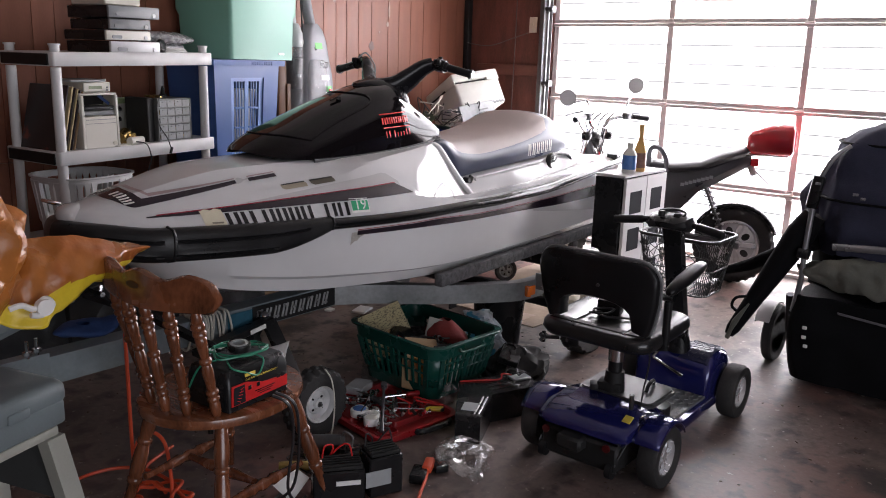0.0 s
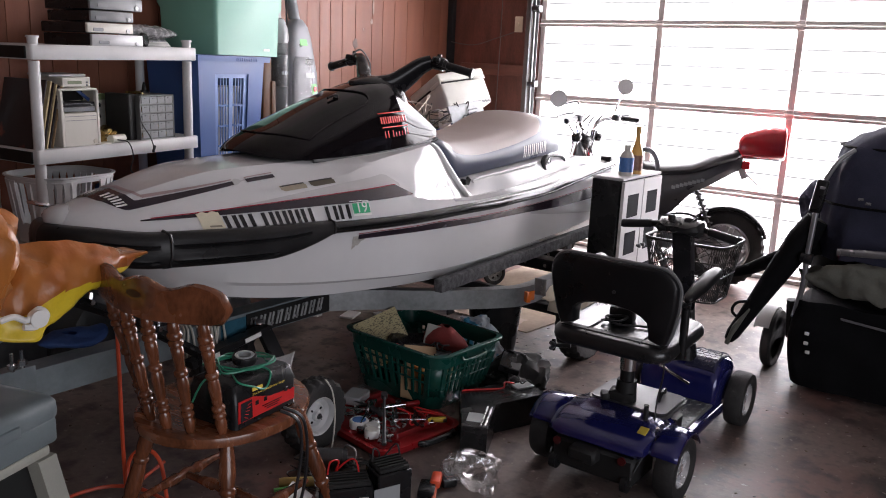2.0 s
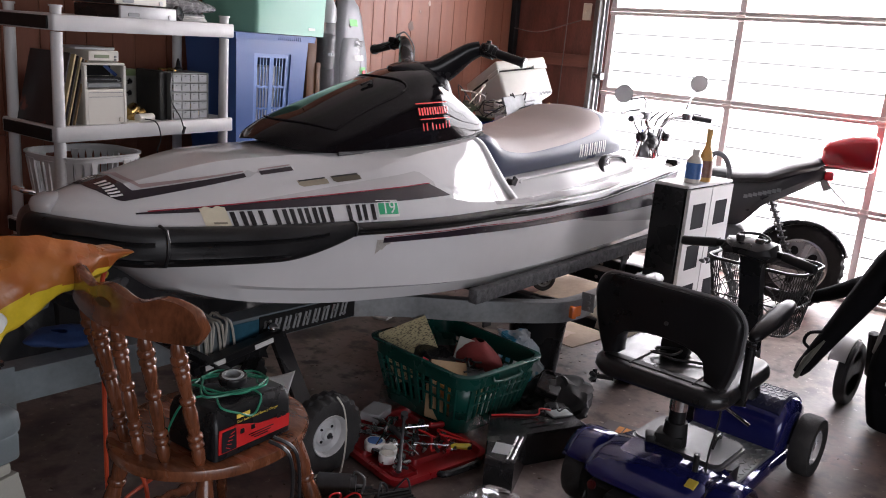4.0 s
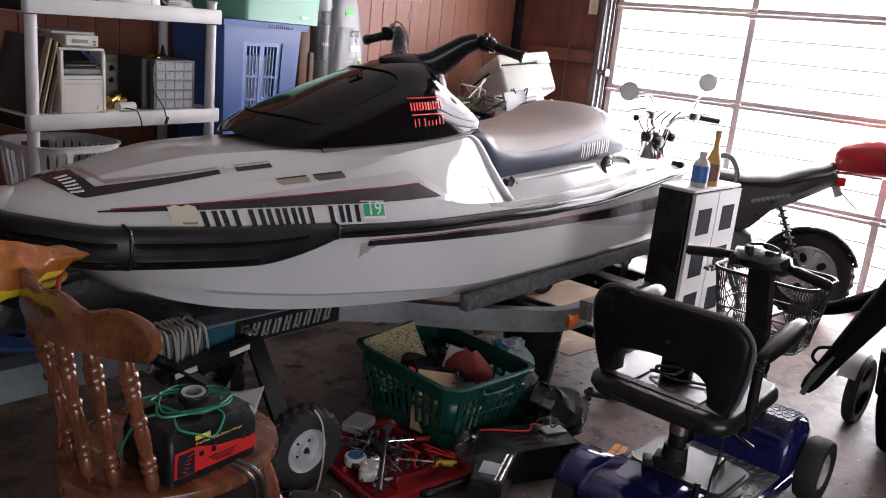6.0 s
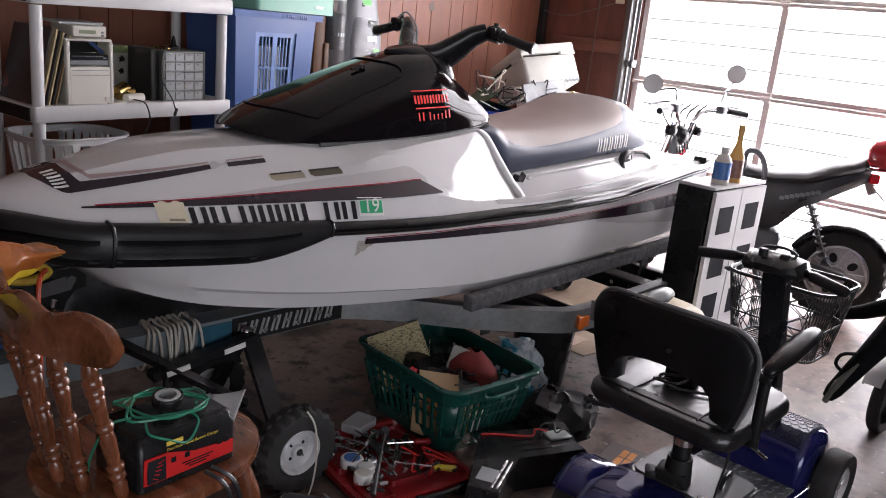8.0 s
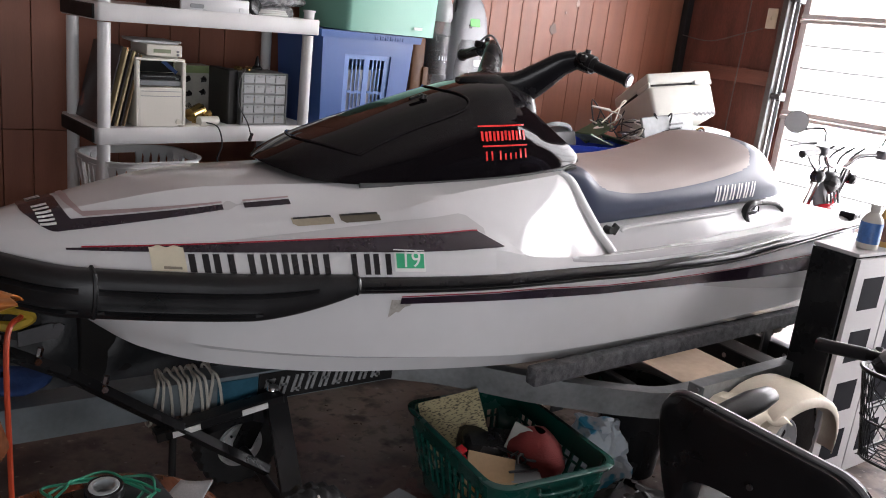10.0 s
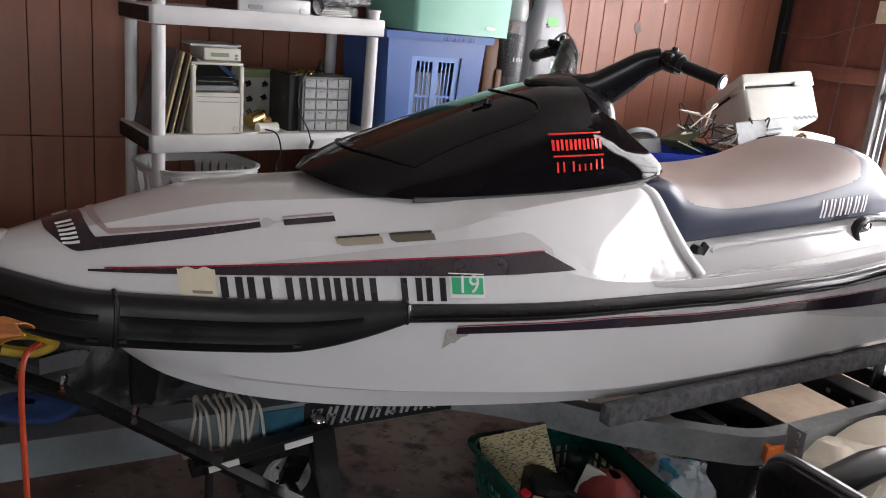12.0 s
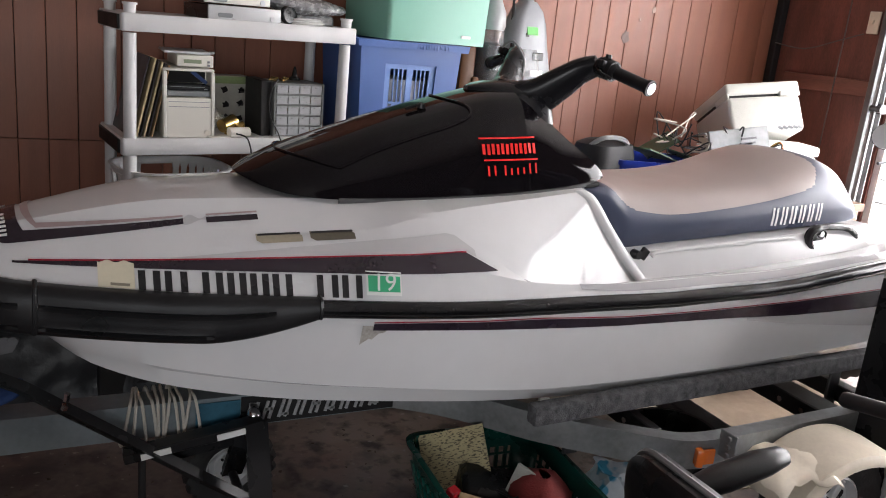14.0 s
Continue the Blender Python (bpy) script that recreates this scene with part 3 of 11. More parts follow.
def make_jet_ski():
    ski = thing("jet_ski", "white jet ski with black cowl and navy seat on its trailer", "jet ski", pose(2.065, 2.527, 0.043, -0.2, 1.97, 2.35) @ Matrix.Scale(1.015, 4))
    xs = [0, .012, .03, .05, .08, .12, .16] + [0.2 + 0.03 * i for i in range(55)] + [1.10, 1.225, 1.34, 1.59, 1.61, 1.63, 1.645, 1.72, 1.79, 1.83] + [2.0 + 0.06 * i for i in range(17)] + [3.02]
    xs = sorted({round(x, 3) for x in xs if x <= 3.02})
    bm, g = skin(DECK, xs)
    bm.faces.new(g[-1])
    deck = part("deck", bm, M["gel"], ski, "glossy white gelcoat deck", 20)
    bm, g = skin(HULL, xs)
    bm.faces.new(g[-1])
    hull = part("hull", bm, M["gel"], ski, "white hull with a grey-shaded chine", 32)
    # rub rail along both sides and round the stern
    for side in (-1, 1):
        bm = B()
        rings = []
        for i in range(60):
            x = 0.77 + (3.02 - 0.77) * i / 59
            p = on_skin(DECK, x, 0, side)
            y, z = p.y, p.z
            rings.append([V(x, y - side * 0.004, z + 0.006), V(x, y + side * 0.010, z + 0.007), V(x, y + side * 0.022, z - 0.002), V(x, y + side * 0.025, z - 0.012),
                          V(x, y + side * 0.019, z - 0.016), V(x, y + side * 0.025, z - 0.021), V(x, y + side * 0.020, z - 0.030), V(x, y + side * 0.008, z - 0.035), V(x, y - side * 0.006, z - 0.035)])
        add_rings(bm, rings)
        part("rub_rail", bm, M["rail"], ski, "scratched black rub rail", 50)
        # thick bow bumper, fading to a point at its rear end
        bm = B()
        rings = []
        for i in range(64):
            x = 0.81 * (i / 63) ** 1.3
            p = on_skin(DECK, x, 0, side)
            if x < 0.06:
                p.y = side * (0.105 * math.sqrt(max(x, 0) / 0.05) if x < 0.05 else abs(p.y))
            nx, ny = (-1, 0) if x < 0.004 else (-(0.9 if x < 0.06 else 0.45 if x < 0.2 else 0.15), side)
            n = math.hypot(nx, ny)
            nx, ny = nx / n, ny / n
            drop = 0.112 if x < 0.56 else 0.112 - 0.062 * ((x - 0.56) / 0.25) ** 1.6
            out = 0.044 if x < 0.5 else 0.044 - 0.014 * (x - 0.5) / 0.31
            if x < 0.25:
                out += 0.008 * math.sin(math.pi * x / 0.25)
            ring = []
            for k in range(25):
                a = math.pi * k / 24
                bulge = out * math.sin(a) ** 0.5
                # two moulded grooves, broken at the joint, the lower one shorter
                if k in (10, 17) and (0.03 < x < 0.20 or 0.255 < x < (0.70 if k == 10 else 0.57)):
                    bulge -= 0.0085
                elif k in (9, 11, 16, 18) and (0.03 < x < 0.20 or 0.255 < x < (0.70 if k < 12 else 0.57)):
                    bulge += 0.0015
                ring.append(V(p.x + nx * bulge, p.y + ny * bulge, p.z + 0.014 - (1 - math.cos(a)) / 2 * drop))
            rings.append(ring)
        add_rings(bm, rings)
        part("bumper", bm, M["rub"], ski, "thick ribbed black rubber bow bumper", 22)
        bm = B()
        p = on_skin(DECK, 0.235, 0, side)
        add_tube(bm, [V(p.x - 0.004, p.y + side * q, p.z + 0.014 - z) for q, z in ((0.0, -0.002), (0.034, 0.006), (0.046, 0.03), (0.046, 0.07), (0.034, 0.104), (0.0, 0.112))], 0.0055, 8)
        part("bumper_joint", bm, M["rub"], ski)
        bm = B()
        p = on_skin(DECK, 0.806, 0, side)
        add_tube(bm, [V(p.x, p.y + side * q, p.z + 0.014 - z) for q, z in ((0.0, -0.002), (0.026, 0.004), (0.031, 0.02), (0.026, 0.042), (0.0, 0.046))], 0.005, 8)
        part("bumper_clamp", bm, M["rail"], ski)
    # decals on both flanks
    def run_of(*knots):
        """Height along x through knots, straight between them."""
        def f(x):
            for (xa, za), (xb, zb) in zip(knots, knots[1:]):
                if x <= xb:
                    return za + (zb - za) * max(x - xa, 0) / (xb - xa)
            return knots[-1][1]
        return f

    for side in (-1, 1):
        low = lambda x: 0.836 + 0.034 * (x - 0.20)
        top = lambda x: 0.840 + 0.0727 * (x - 0.20) if x < 1.177 else 0.911 + (low(1.257) + 0.001 - 0.911) * (x - 1.177) / 0.08
        bm = band(DECK, 0.19, 1.257, low, top, side, 0.0025, 66)
        part("flank_stripe", bm, M["dstripe"], deck, "dark plum tapering stripe")
        bm = band(DECK, 0.22, 1.18, lambda x: top(x) - 0.0002, lambda x: top(x) + 0.0026, side, 0.0034, 48, 1)
        part("pinstripe", bm, M["red_thin"], deck, "thin red pinstripe")
        slant = lambda x: 0.983 - 0.64 * (x - 1.10)
        bm = band(DECK, 0.50, 1.205, lambda x: min(top(x) + 0.003, slant(x) - 0.002), lambda x: min(top(x) + 0.005 + 0.058 * (x - 0.5), slant(x)), side, 0.002, 30)
        part("flank_shade", bm, M["gel_grey2"], deck, "pale grey fading band")
        # grey band along the inside of the gunwale
        bm = skin_patch(DECK, 1.50, 2.64, lambda t: 0.62 - 0.25 * min(t / 0.12, 1), lambda t: 1.02, side, 0.002, 40)
        part("gunwale_band", bm, M["gel_grey"], deck, "grey band along the gunwale")
        # hull stripe that widens to the stern
        htop = run_of((0.94, 0.747), (1.07, 0.749), (1.22, 0.750), (1.38, 0.756), (1.64, 0.753), (1.84, 0.759), (2.05, 0.769), (2.28, 0.782), (2.53, 0.800), (3.0, 0.828))
        hbot = run_of((0.94, 0.730), (1.22, 0.729), (1.64, 0.730), (1.84, 0.735), (2.05, 0.739), (2.28, 0.738), (2.53, 0.745), (3.0, 0.760))
        bm = band(HULL, 0.94, 3.0, hbot, htop, side, 0.0025, 50)
        part("hull_stripe", bm, M["dstripe"], hull, "dark plum stripe widening to the stern")
        bm = band(HULL, 0.94, 3.0, lambda x: htop(x) + 0.002, lambda x: htop(x) + 0.0046, side, 0.003, 50, 1)
        part("pinstripe", bm, M["red_thin"], hull, "thin red pinstripe")
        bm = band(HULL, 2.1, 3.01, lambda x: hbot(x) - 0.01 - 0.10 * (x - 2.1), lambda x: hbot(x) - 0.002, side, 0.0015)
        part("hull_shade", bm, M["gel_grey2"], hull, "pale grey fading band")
        bm = B()
        tri = [on_skin(HULL, x, find_p(HULL, x, z), side, 0.002) for x, z in ((0.914, 0.742), (0.945, 0.741), (0.984, 0.740), (0.968, 0.724), (0.955, 0.722), (0.940, 0.706), (0.932, 0.708), (0.912, 0.692))]
        mid = sum(tri, V(0, 0, 0)) / len(tri)
        vs, vm = [bm.verts.new(q) for q in tri], bm.verts.new(mid)
        for q, r in zip(vs, vs[1:] + vs[:1]):
            bm.faces.new((q, r, vm))
        part("sticker_remnant", bm, M["old_glue"], hull, "torn remnant of an old sticker")
        # hood border: black below, then a white gap, mauve inside, broken once
        base_z = run_of((0.15, 0.861), (0.23, 0.875), (0.54, 0.930), (0.70, 0.947))
        for x0, x1 in ((0.20, 0.535), (0.585, 0.70)):
            wide = lambda x: 0.019 - 0.009 * min((x - 0.2) / 0.34, 1)
            bm = band(DECK, x0, x1, base_z, lambda x: base_z(x) + wide(x), side, 0.0025, 20)
            part("hood_stripe", bm, M["dstripe"], deck, "dark stripe along the hood edge")
            bm = band(DECK, max(x0, 0.235), x1, lambda x: base_z(x) + wide(x) + 0.003, lambda x: base_z(x) + wide(x) + 0.012 - 0.006 * min((x - 0.2) / 0.34, 1), side, 0.0025, 20)
            part("hood_pinstripe", bm, M["mauve"], deck, "mauve pinstripe")
        # bare patch where the border is broken
        bm = band(DECK, 0.532, 0.592, lambda x: base_z(x) + 0.002 + 0.004 * math.sin(90 * x), lambda x: base_z(x) + 0.012 + 0.004 * math.sin(140 * x), side, 0.0022, 12)
        part("worn_patch", bm, M["gel_grey2"], deck, "rough patch worn through the hood border")
        # vent slots
        for x0, mt in ((0.686, "hole"), (0.808, "slot")):
            bm = band(DECK, x0, x0 + 0.104, lambda x: 0.904 + 0.10 * (x - 0.69) + 0.006 * max(0, (x0 + 0.012 - x) / 0.012), lambda x: 0.921 + 0.10 * (x - 0.69) - 0.006 * max(0, (x - x0 - 0.092) / 0.012), side, 0.002, 18)
            slot = part("vent_slot", bm, M[mt], deck, "narrow beige vent slot")
            bm = band(DECK, x0 + 0.004, x0 + 0.10, lambda x: 0.9175 + 0.10 * (x - 0.69), lambda x: 0.9208 + 0.10 * (x - 0.69), side, 0.0028, 6, 1)
            part("slot_lip", bm, M["ink"], slot, "dark upper lip")
    # the border turns across the front of the hood
    def crossing(xa, xb, lift):
        bm = B()
        rows = []
        for j in range(4):
            row = []
            for k in range(25):
                u = abs(1 - k / 12)
                x = xa + (xb - xa) * j / 3 + 0.030 * u ** 2.2 * (1 - 0.25 * j / 3)
                pz = find_p(DECK, x, base_z(x) + 0.021)
                row.append(on_skin(DECK, x, 5 - (5 - pz) * u, -1 if k <= 12 else 1, lift))
            rows.append(row)
        add_rings(bm, rows, False, False)
        return bm
    part("hood_pinstripe", crossing(0.206, 0.222, 0.0027), M["mauve"], deck, "mauve band across the hood's front")
    # dark patch across the nose, with pale bars for its lettering
    bm = B()
    rows = []
    for i in range(11):
        row = []
        for k in range(25):
            u = abs(1 - k / 12)
            x = 0.120 + 0.026 * u ** 3 + (0.076 + 0.012 * u ** 2) * i / 10
            pz = find_p(DECK, x, base_z(x) + 0.018 * max(0, 1 - i / 4) ** 2)
            row.append(on_skin(DECK, x, 5 - (5 - pz) * u, -1 if k <= 12 else 1, 0.0025))
        rows.append(row)
    add_rings(bm, rows, False, False)
    patch = part("nose_patch", bm, M["dstripe"], deck, "dark patch across the nose")
    for side in (-1, 1):
        for i in range(6):
            k0 = 0.17 + 0.115 * i
            bm = B()
            rows = []
            for x in (0.140, 0.155, 0.172):
                pz = find_p(DECK, x, base_z(x))
                rows.append([on_skin(DECK, x + 0.012 * k0, 5 - (5 - pz) * k, side, 0.005) for k in (k0, k0 + 0.03, k0 + 0.065)])
            add_rings(bm, rows, False, False)
            part("letter_bar", bm, M["white_d"], patch, "pale lettering drawn as bars")
    # registration shown as dark bars, and the year sticker
    for side in (-1, 1):
        run = [(0.431, 0.044), (0.484, 0.046), (0.560, 0.043), (0.612, 0.040), (0.660, 0.040), (0.708, 0.043), (0.805, 0.048), (0.862, 0.046)]
        base = lambda x: on_skin(DECK, x, 0).z + 0.011
        for x0, w in run:
            for dx in (0.0, w - 0.0145):
                bm = band(DECK, x0 + dx, x0 + dx + 0.0145, base, lambda x: low(x) - 0.003, side, 0.0025, 3)
                part("registration_bar", bm, M["ink"], deck, "black registration lettering drawn as bars")
        bm = band(DECK, 0.352, 0.424, base, lambda x: low(x) + 0.010 + 0.002 * math.sin(190 * x), side, 0.0044, 24)
        lab = part("paper_label", bm, M["paper"], deck, "yellowed torn paper label")
        bm = band(DECK, 0.376, 0.414, lambda x: base(x) + 0.004, lambda x: base(x) + 0.009, side, 0.0052, 4)
        part("number_bar", bm, M["plate_b"], lab, "tiny printed number drawn as a bar")
        bm = band(DECK, 0.917, 1.000, lambda x: 0.815, lambda x: 0.866, side, 0.003, 4)
        dec = part("year_sticker", bm, M["white_d"], deck, "small green and white year sticker")
        bm = band(DECK, 0.921, 0.996, lambda x: 0.823, lambda x: 0.858, side, 0.0045, 4)
        part("sticker_field", bm, M["green_d"], dec, "green printed field")
    cu = bpy.data.curves.new("year", "FONT")
    cu.body, cu.size, cu.extrude, cu.align_x = "19", 0.058, 0.0004, "CENTER"
    o = on_skin(DECK, 0.9585, find_p(DECK, 0.9585, 0.826), -1, 0.0058)
    q = on_skin(DECK, 0.9585, find_p(DECK, 0.9585, 0.850), -1, 0.0058)
    up = (q - o).normalized()
    ax = (on_skin(DECK, 0.99, find_p(DECK, 0.99, 0.826), -1, 0.0058) - o).normalized()
    nn = ax.cross(up)
    tm = Matrix((( ax.x, up.x, nn.x, o.x), (ax.y, up.y, nn.y, o.y), (ax.z, up.z, nn.z, o.z), (0, 0, 0, 1)))
    to = new("year_number", cu)
    to.data.materials.append(M["white_d"])
    to.parent, to.matrix_local = dec, tm
    make_cowl(ski)
    make_ski_seat(ski)
    make_ski_bars(ski)
    # pale moulded cap at the very nose
    bm = B()
    add_rings(bm, [[V(0.018 + 0.04 * (1 - k), 0, -0.008) + V(0.036 * k * math.cos(a), 0.046 * k * math.sin(a), z) for a in [2 * math.pi * i / 16 for i in range(16)]] for k, z in ((0.95, 0.838), (1.0, 0.856), (0.9, 0.872), (0.6, 0.884), (0.2, 0.888))])
    part("nose_cap", bm, M["gel_grey2"], ski, "pale grey moulded nose cap", 60)
    # tow eye at the nose
    bm = B()
    add_tube(bm, catmull([(-0.02, 0.03, 0.885), (-0.045, 0.03, 0.89), (-0.05, 0.0, 0.892), (-0.045, -0.03, 0.89), (-0.02, -0.03, 0.885)], 4), 0.006, 8)
    part("tow_eye", bm, M["chrome"], ski, "small bright tow eye")
    # tether bolt below the seat, grab rings by the seat's rear
    for side in (-1, 1):
        bm = B()
        add_cyl(bm, (1.815, side * 0.255, 0.872), (1.815, side * 0.282, 0.874), 0.016, 0.012, 12)
        add_box(bm, (0.03, 0.012, 0.035), (1.842, side * 0.268, 0.876), (0, 30, 0), 0.003)
        part("seat_latch", bm, M["blackp"], ski, "small dark seat latch")
        bm = B()
        loop = catmull([(2.565, side * 0.285, 0.880), (2.522, side * 0.290, 0.915), (2.520, side * 0.292, 0.950), (2.556, side * 0.294, 0.968), (2.63, side * 0.296, 0.972), (2.70, side * 0.296, 0.966), (2.742, side * 0.294, 0.945), (2.748, side * 0.290, 0.915), (2.735, side * 0.285, 0.885)], 6)
        add_tube(bm, loop, [0.015 if i < 18 else 0.011 for i in range(len(loop))], 8)
        add_box(bm, (0.075, 0.012, 0.075), (2.560, side * 0.286, 0.925), (0, 12, 0), 0.012, 2)
        grab = part("grab_handle", bm, M["blackp"], ski, "black moulded grab handle")
        bm = B()
        add_cyl(bm, (2.570, side * 0.290, 0.948), (2.570, side * 0.299, 0.948), 0.013, 0.010, 14)
        part("bolt", bm, M["chrome"], grab, "bright bolt head")
    bm = B()
    add_box(bm, (0.09, 0.06, 0.03), (2.99, -0.44, 0.955), (0, 0, 12), 0.006, 2)
    part("stern_cleat", bm, M["blackp"], ski, "black stern cap")


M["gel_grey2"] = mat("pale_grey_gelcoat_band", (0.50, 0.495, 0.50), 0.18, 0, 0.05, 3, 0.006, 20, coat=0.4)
M["red_thin"] = mat("faded_red_pinstripe", (0.30, 0.012, 0.03), 0.25, 0, 0.1)
M["red_neon"] = mat("bright_red_vinyl", (0.80, 0.022, 0.02), 0.3, 0, 0.06)
M["strip_g"] = mat("grey_rubber_strip", (0.055, 0.055, 0.058), 0.55, 0, 0.15, 9)
M["plate_b"] = mat("faded_ink", (0.22, 0.19, 0.14), 0.7, 0, 0.1)
M["old_glue"] = mat("old_sticker_glue", (0.34, 0.32, 0.29), 0.6, 0, 0.3, 60)
M["pod"] = mat("soft_black_moulding", (0.010, 0.010, 0.012), 0.28, 0, 0.15, 8, 0.02, 160, spec=0.3)
M["slot"] = mat("dark_slot", (0.10, 0.085, 0.06), 0.6, 0, 0.2)

COWL = {  # station: foot, side, shoulder, crown edge, middle
    0.685: ((.030, 1.024), (.028, 1.025), (.02, 1.026), (.01, 1.026), (0, 1.026)),
    0.73: ((.118, 1.010), (.108, 1.026), (.090, 1.040), (.05, 1.050), (0, 1.054)),
    0.80: ((.172, 1.000), (.158, 1.034), (.126, 1.064), (.075, 1.084), (0, 1.090)),
    0.90: ((.195, .998), (.182, 1.048), (.148, 1.094), (.088, 1.122), (0, 1.130)),
    1.13: ((.201, 1.007), (.194, 1.082), (.165, 1.155), (.100, 1.204), (0, 1.219)),
    1.34: ((.201, 1.022), (.196, 1.110), (.171, 1.200), (.110, 1.266), (0, 1.287)),
    1.43: ((.200, 1.031), (.195, 1.120), (.168, 1.210), (.110, 1.282), (0, 1.303)),
}
TAIL = {  # station: foot, side, shoulder, upper edge, where the cowl is open to the seat
    1.44: ((.200, 1.032), (.195, 1.119), (.167, 1.208), (.108, 1.279)),
    1.52: ((.198, 1.042), (.192, 1.110), (.167, 1.176), (.121, 1.231)),
    1.60: ((.195, 1.054), (.189, 1.100), (.172, 1.142), (.148, 1.174)),
    1.67: ((.187, 1.068), (.183, 1.092), (.174, 1.112), (.163, 1.130)),
    1.705: ((.178, 1.076), (.176, 1.086), (.172, 1.096), (.168, 1.104)),
    1.722: ((.168, 1.080), (.167, 1.083), (.165, 1.086), (.164, 1.088)),
}


def smooth_half(s, n=6):
    """A rounded run through a section's points."""
    out = []
    for i in range(len(s) - 1):
        a, b, c, d = s[max(i - 1, 0)], s[i], s[i + 1], s[min(i + 2, len(s) - 1)]
        if i + 2 > len(s) - 1 and s[-1][0] == 0:
            d = (-s[-2][0], s[-2][1])
        for k in range(n):
            t = k / n
            out.append(tuple(0.5 * (2 * b[j] + (c[j] - a[j]) * t + (2 * a[j] - 5 * b[j] + 4 * c[j] - d[j]) * t * t + (3 * b[j] - a[j] - 3 * c[j] + d[j]) * t ** 3) for j in (0, 1)))
    out.append(s[-1])
    return out


def cowl_y(x, z):
    """Half width of the cowl at a place on its flank."""
    half = smooth_half(station(COWL if x < 1.435 else TAIL, x))
    for a, b in zip(half, half[1:]):
        if a[1] <= z <= b[1]:
            return a[0] + (b[0] - a[0]) * (z - a[1]) / max(b[1] - a[1], 1e-6)
    return half[0][0]


def make_cowl(ski):
    # one moulded shell: closed over the engine hatch, open behind the steering with two swept flanks
    bm = B()
    rows = []
    for x in [0.685, 0.695, 0.71] + [0.73 + 0.025 * i for i in range(28)] + [1.43]:
        half = smooth_half(station(COWL, x))
        rows.append([V(x, -y, z) for y, z in half] + [V(x, y, z) for y, z in reversed(half[:-1])])
    grid = add_rings(bm, rows, False, False)
    bm.faces.new(grid[-1])
    for side in (-1, 1):
        rows = []
        for i in range(20):
            x = 1.43 + 0.292 * i / 19
            half = smooth_half(station(TAIL, x) if x >= 1.44 else station(COWL, 1.43)[:4])
            top, foot = half[-1], half[0]
            inner = [(y - 0.006, z - 0.003) for y, z in reversed(half)]
            rows.append([V(x, side * y, z) for y, z in half] + [V(x, side * y, z) for y, z in inner])
        add_rings(bm, rows)
    cowl = part("cowl", bm, M["cowl"], ski, "gloss black tinted cowl with swept flanks", 40)
    for side in (-1, 1):
        # grey rubber strip under the cowl
        bm = B()
        run = [0.90 + 0.03 * i for i in range(27)]
        foot = lambda x: station(COWL if x < 1.435 else TAIL, x)[0]
        add_rings(bm, [[V(x, side * (foot(x)[0] + dy), foot(x)[1] + dz) for dy, dz in ((0.0, 0.004), (0.005, 0.003), (0.006, -0.006), (0.0, -0.010))] for x in run])
        part("trim_strip", bm, M["strip_g"], cowl, "grey rubber strip under the cowl")
        # dark tail cushion where the cowl meets the seat
        bm = B()
        add_box(bm, (0.05, 0.022, 0.014), (1.668, side * 0.186, 1.060), (0, -12, 0), 0.005, 2)
        part("tail_pad", bm, M["blackm"], cowl)
        # red lettering as bars with two rules
        def on_cowl(x, z):
            return V(x, side * (cowl_y(x, z) + 0.003), z)
        for xa, xb, za, zb in ((1.278, 1.455, 1.168, 1.182), (1.296, 1.466, 1.113, 1.125)):
            bm = B()
            add_rings(bm, [[on_cowl(xa + (xb - xa) * i / 8, za + (zb - za) * i / 8 + dz) for dz in (0, 0.0042)] for i in range(9)], False, False)
            part("rule", bm, M["red_neon"], cowl, "red rule")
        for i in range(6):
            for dx in (0.0, 0.015):
                x0 = 1.288 + 0.0287 * i + dx
                bm = B()
                add_rings(bm, [[on_cowl(x0 + 0.0045 * j + (1.152 - z) * 0.15, z + 0.0023 * i) for z in (1.130, 1.143, 1.157)] for j in range(3)], False, False)
                part("letter_bar", bm, M["red_neon"], cowl, "red lettering drawn as bars")
        for i in range(8):
            x0 = 1.308 + 0.0195 * i + (0.012 if i > 1 else 0)
            bm = B()
            add_rings(bm, [[on_cowl(x0 + 0.003 * j + (1.1 - z) * 0.2, z + 0.0022 * i) for z in (1.074, 1.086, 1.101 if i in (0, 1, 2, 6, 7) else 1.092)] for j in range(3)], False, False)
            part("letter_bar", bm, M["red_neon"], cowl, "red script drawn as bars")
    # hatch: front seam over the nose and a raised rim behind
    def on_shell(x, u, side):
        half = smooth_half(station(COWL, x))
        k = min(int(u * (len(half) - 1)), len(half) - 2)
        f = u * (len(half) - 1) - k
        y, z = (half[k][j] * (1 - f) + half[k + 1][j] * f for j in (0, 1))
        return V(x, side * (y + 0.001), z + 0.002)
    for side in (-1, 1):
        bm = B()
        add_tube(bm, catmull([on_shell(x, u, side) for x, u in ((0.79, 1.0), (0.80, 0.8), (0.83, 0.6), (0.87, 0.44), (0.905, 0.36))], 6), 0.0032, 6)
        part("hatch_seam", bm, M["cowl"], cowl)
        bm = B()
        add_tube(bm, catmull([on_shell(x, u, side) for x, u in ((0.905, 0.36), (0.99, 0.46), (1.10, 0.53), (1.20, 0.57), (1.26, 0.62), (1.272, 0.70), (1.255, 0.80), (1.235, 0.90), (1.23, 1.0))], 6), 0.0036, 6)
        part("hatch_rim", bm, M["cowl"], cowl)
    bm = B()
    q = on_shell(1.16, 0.86, -1)
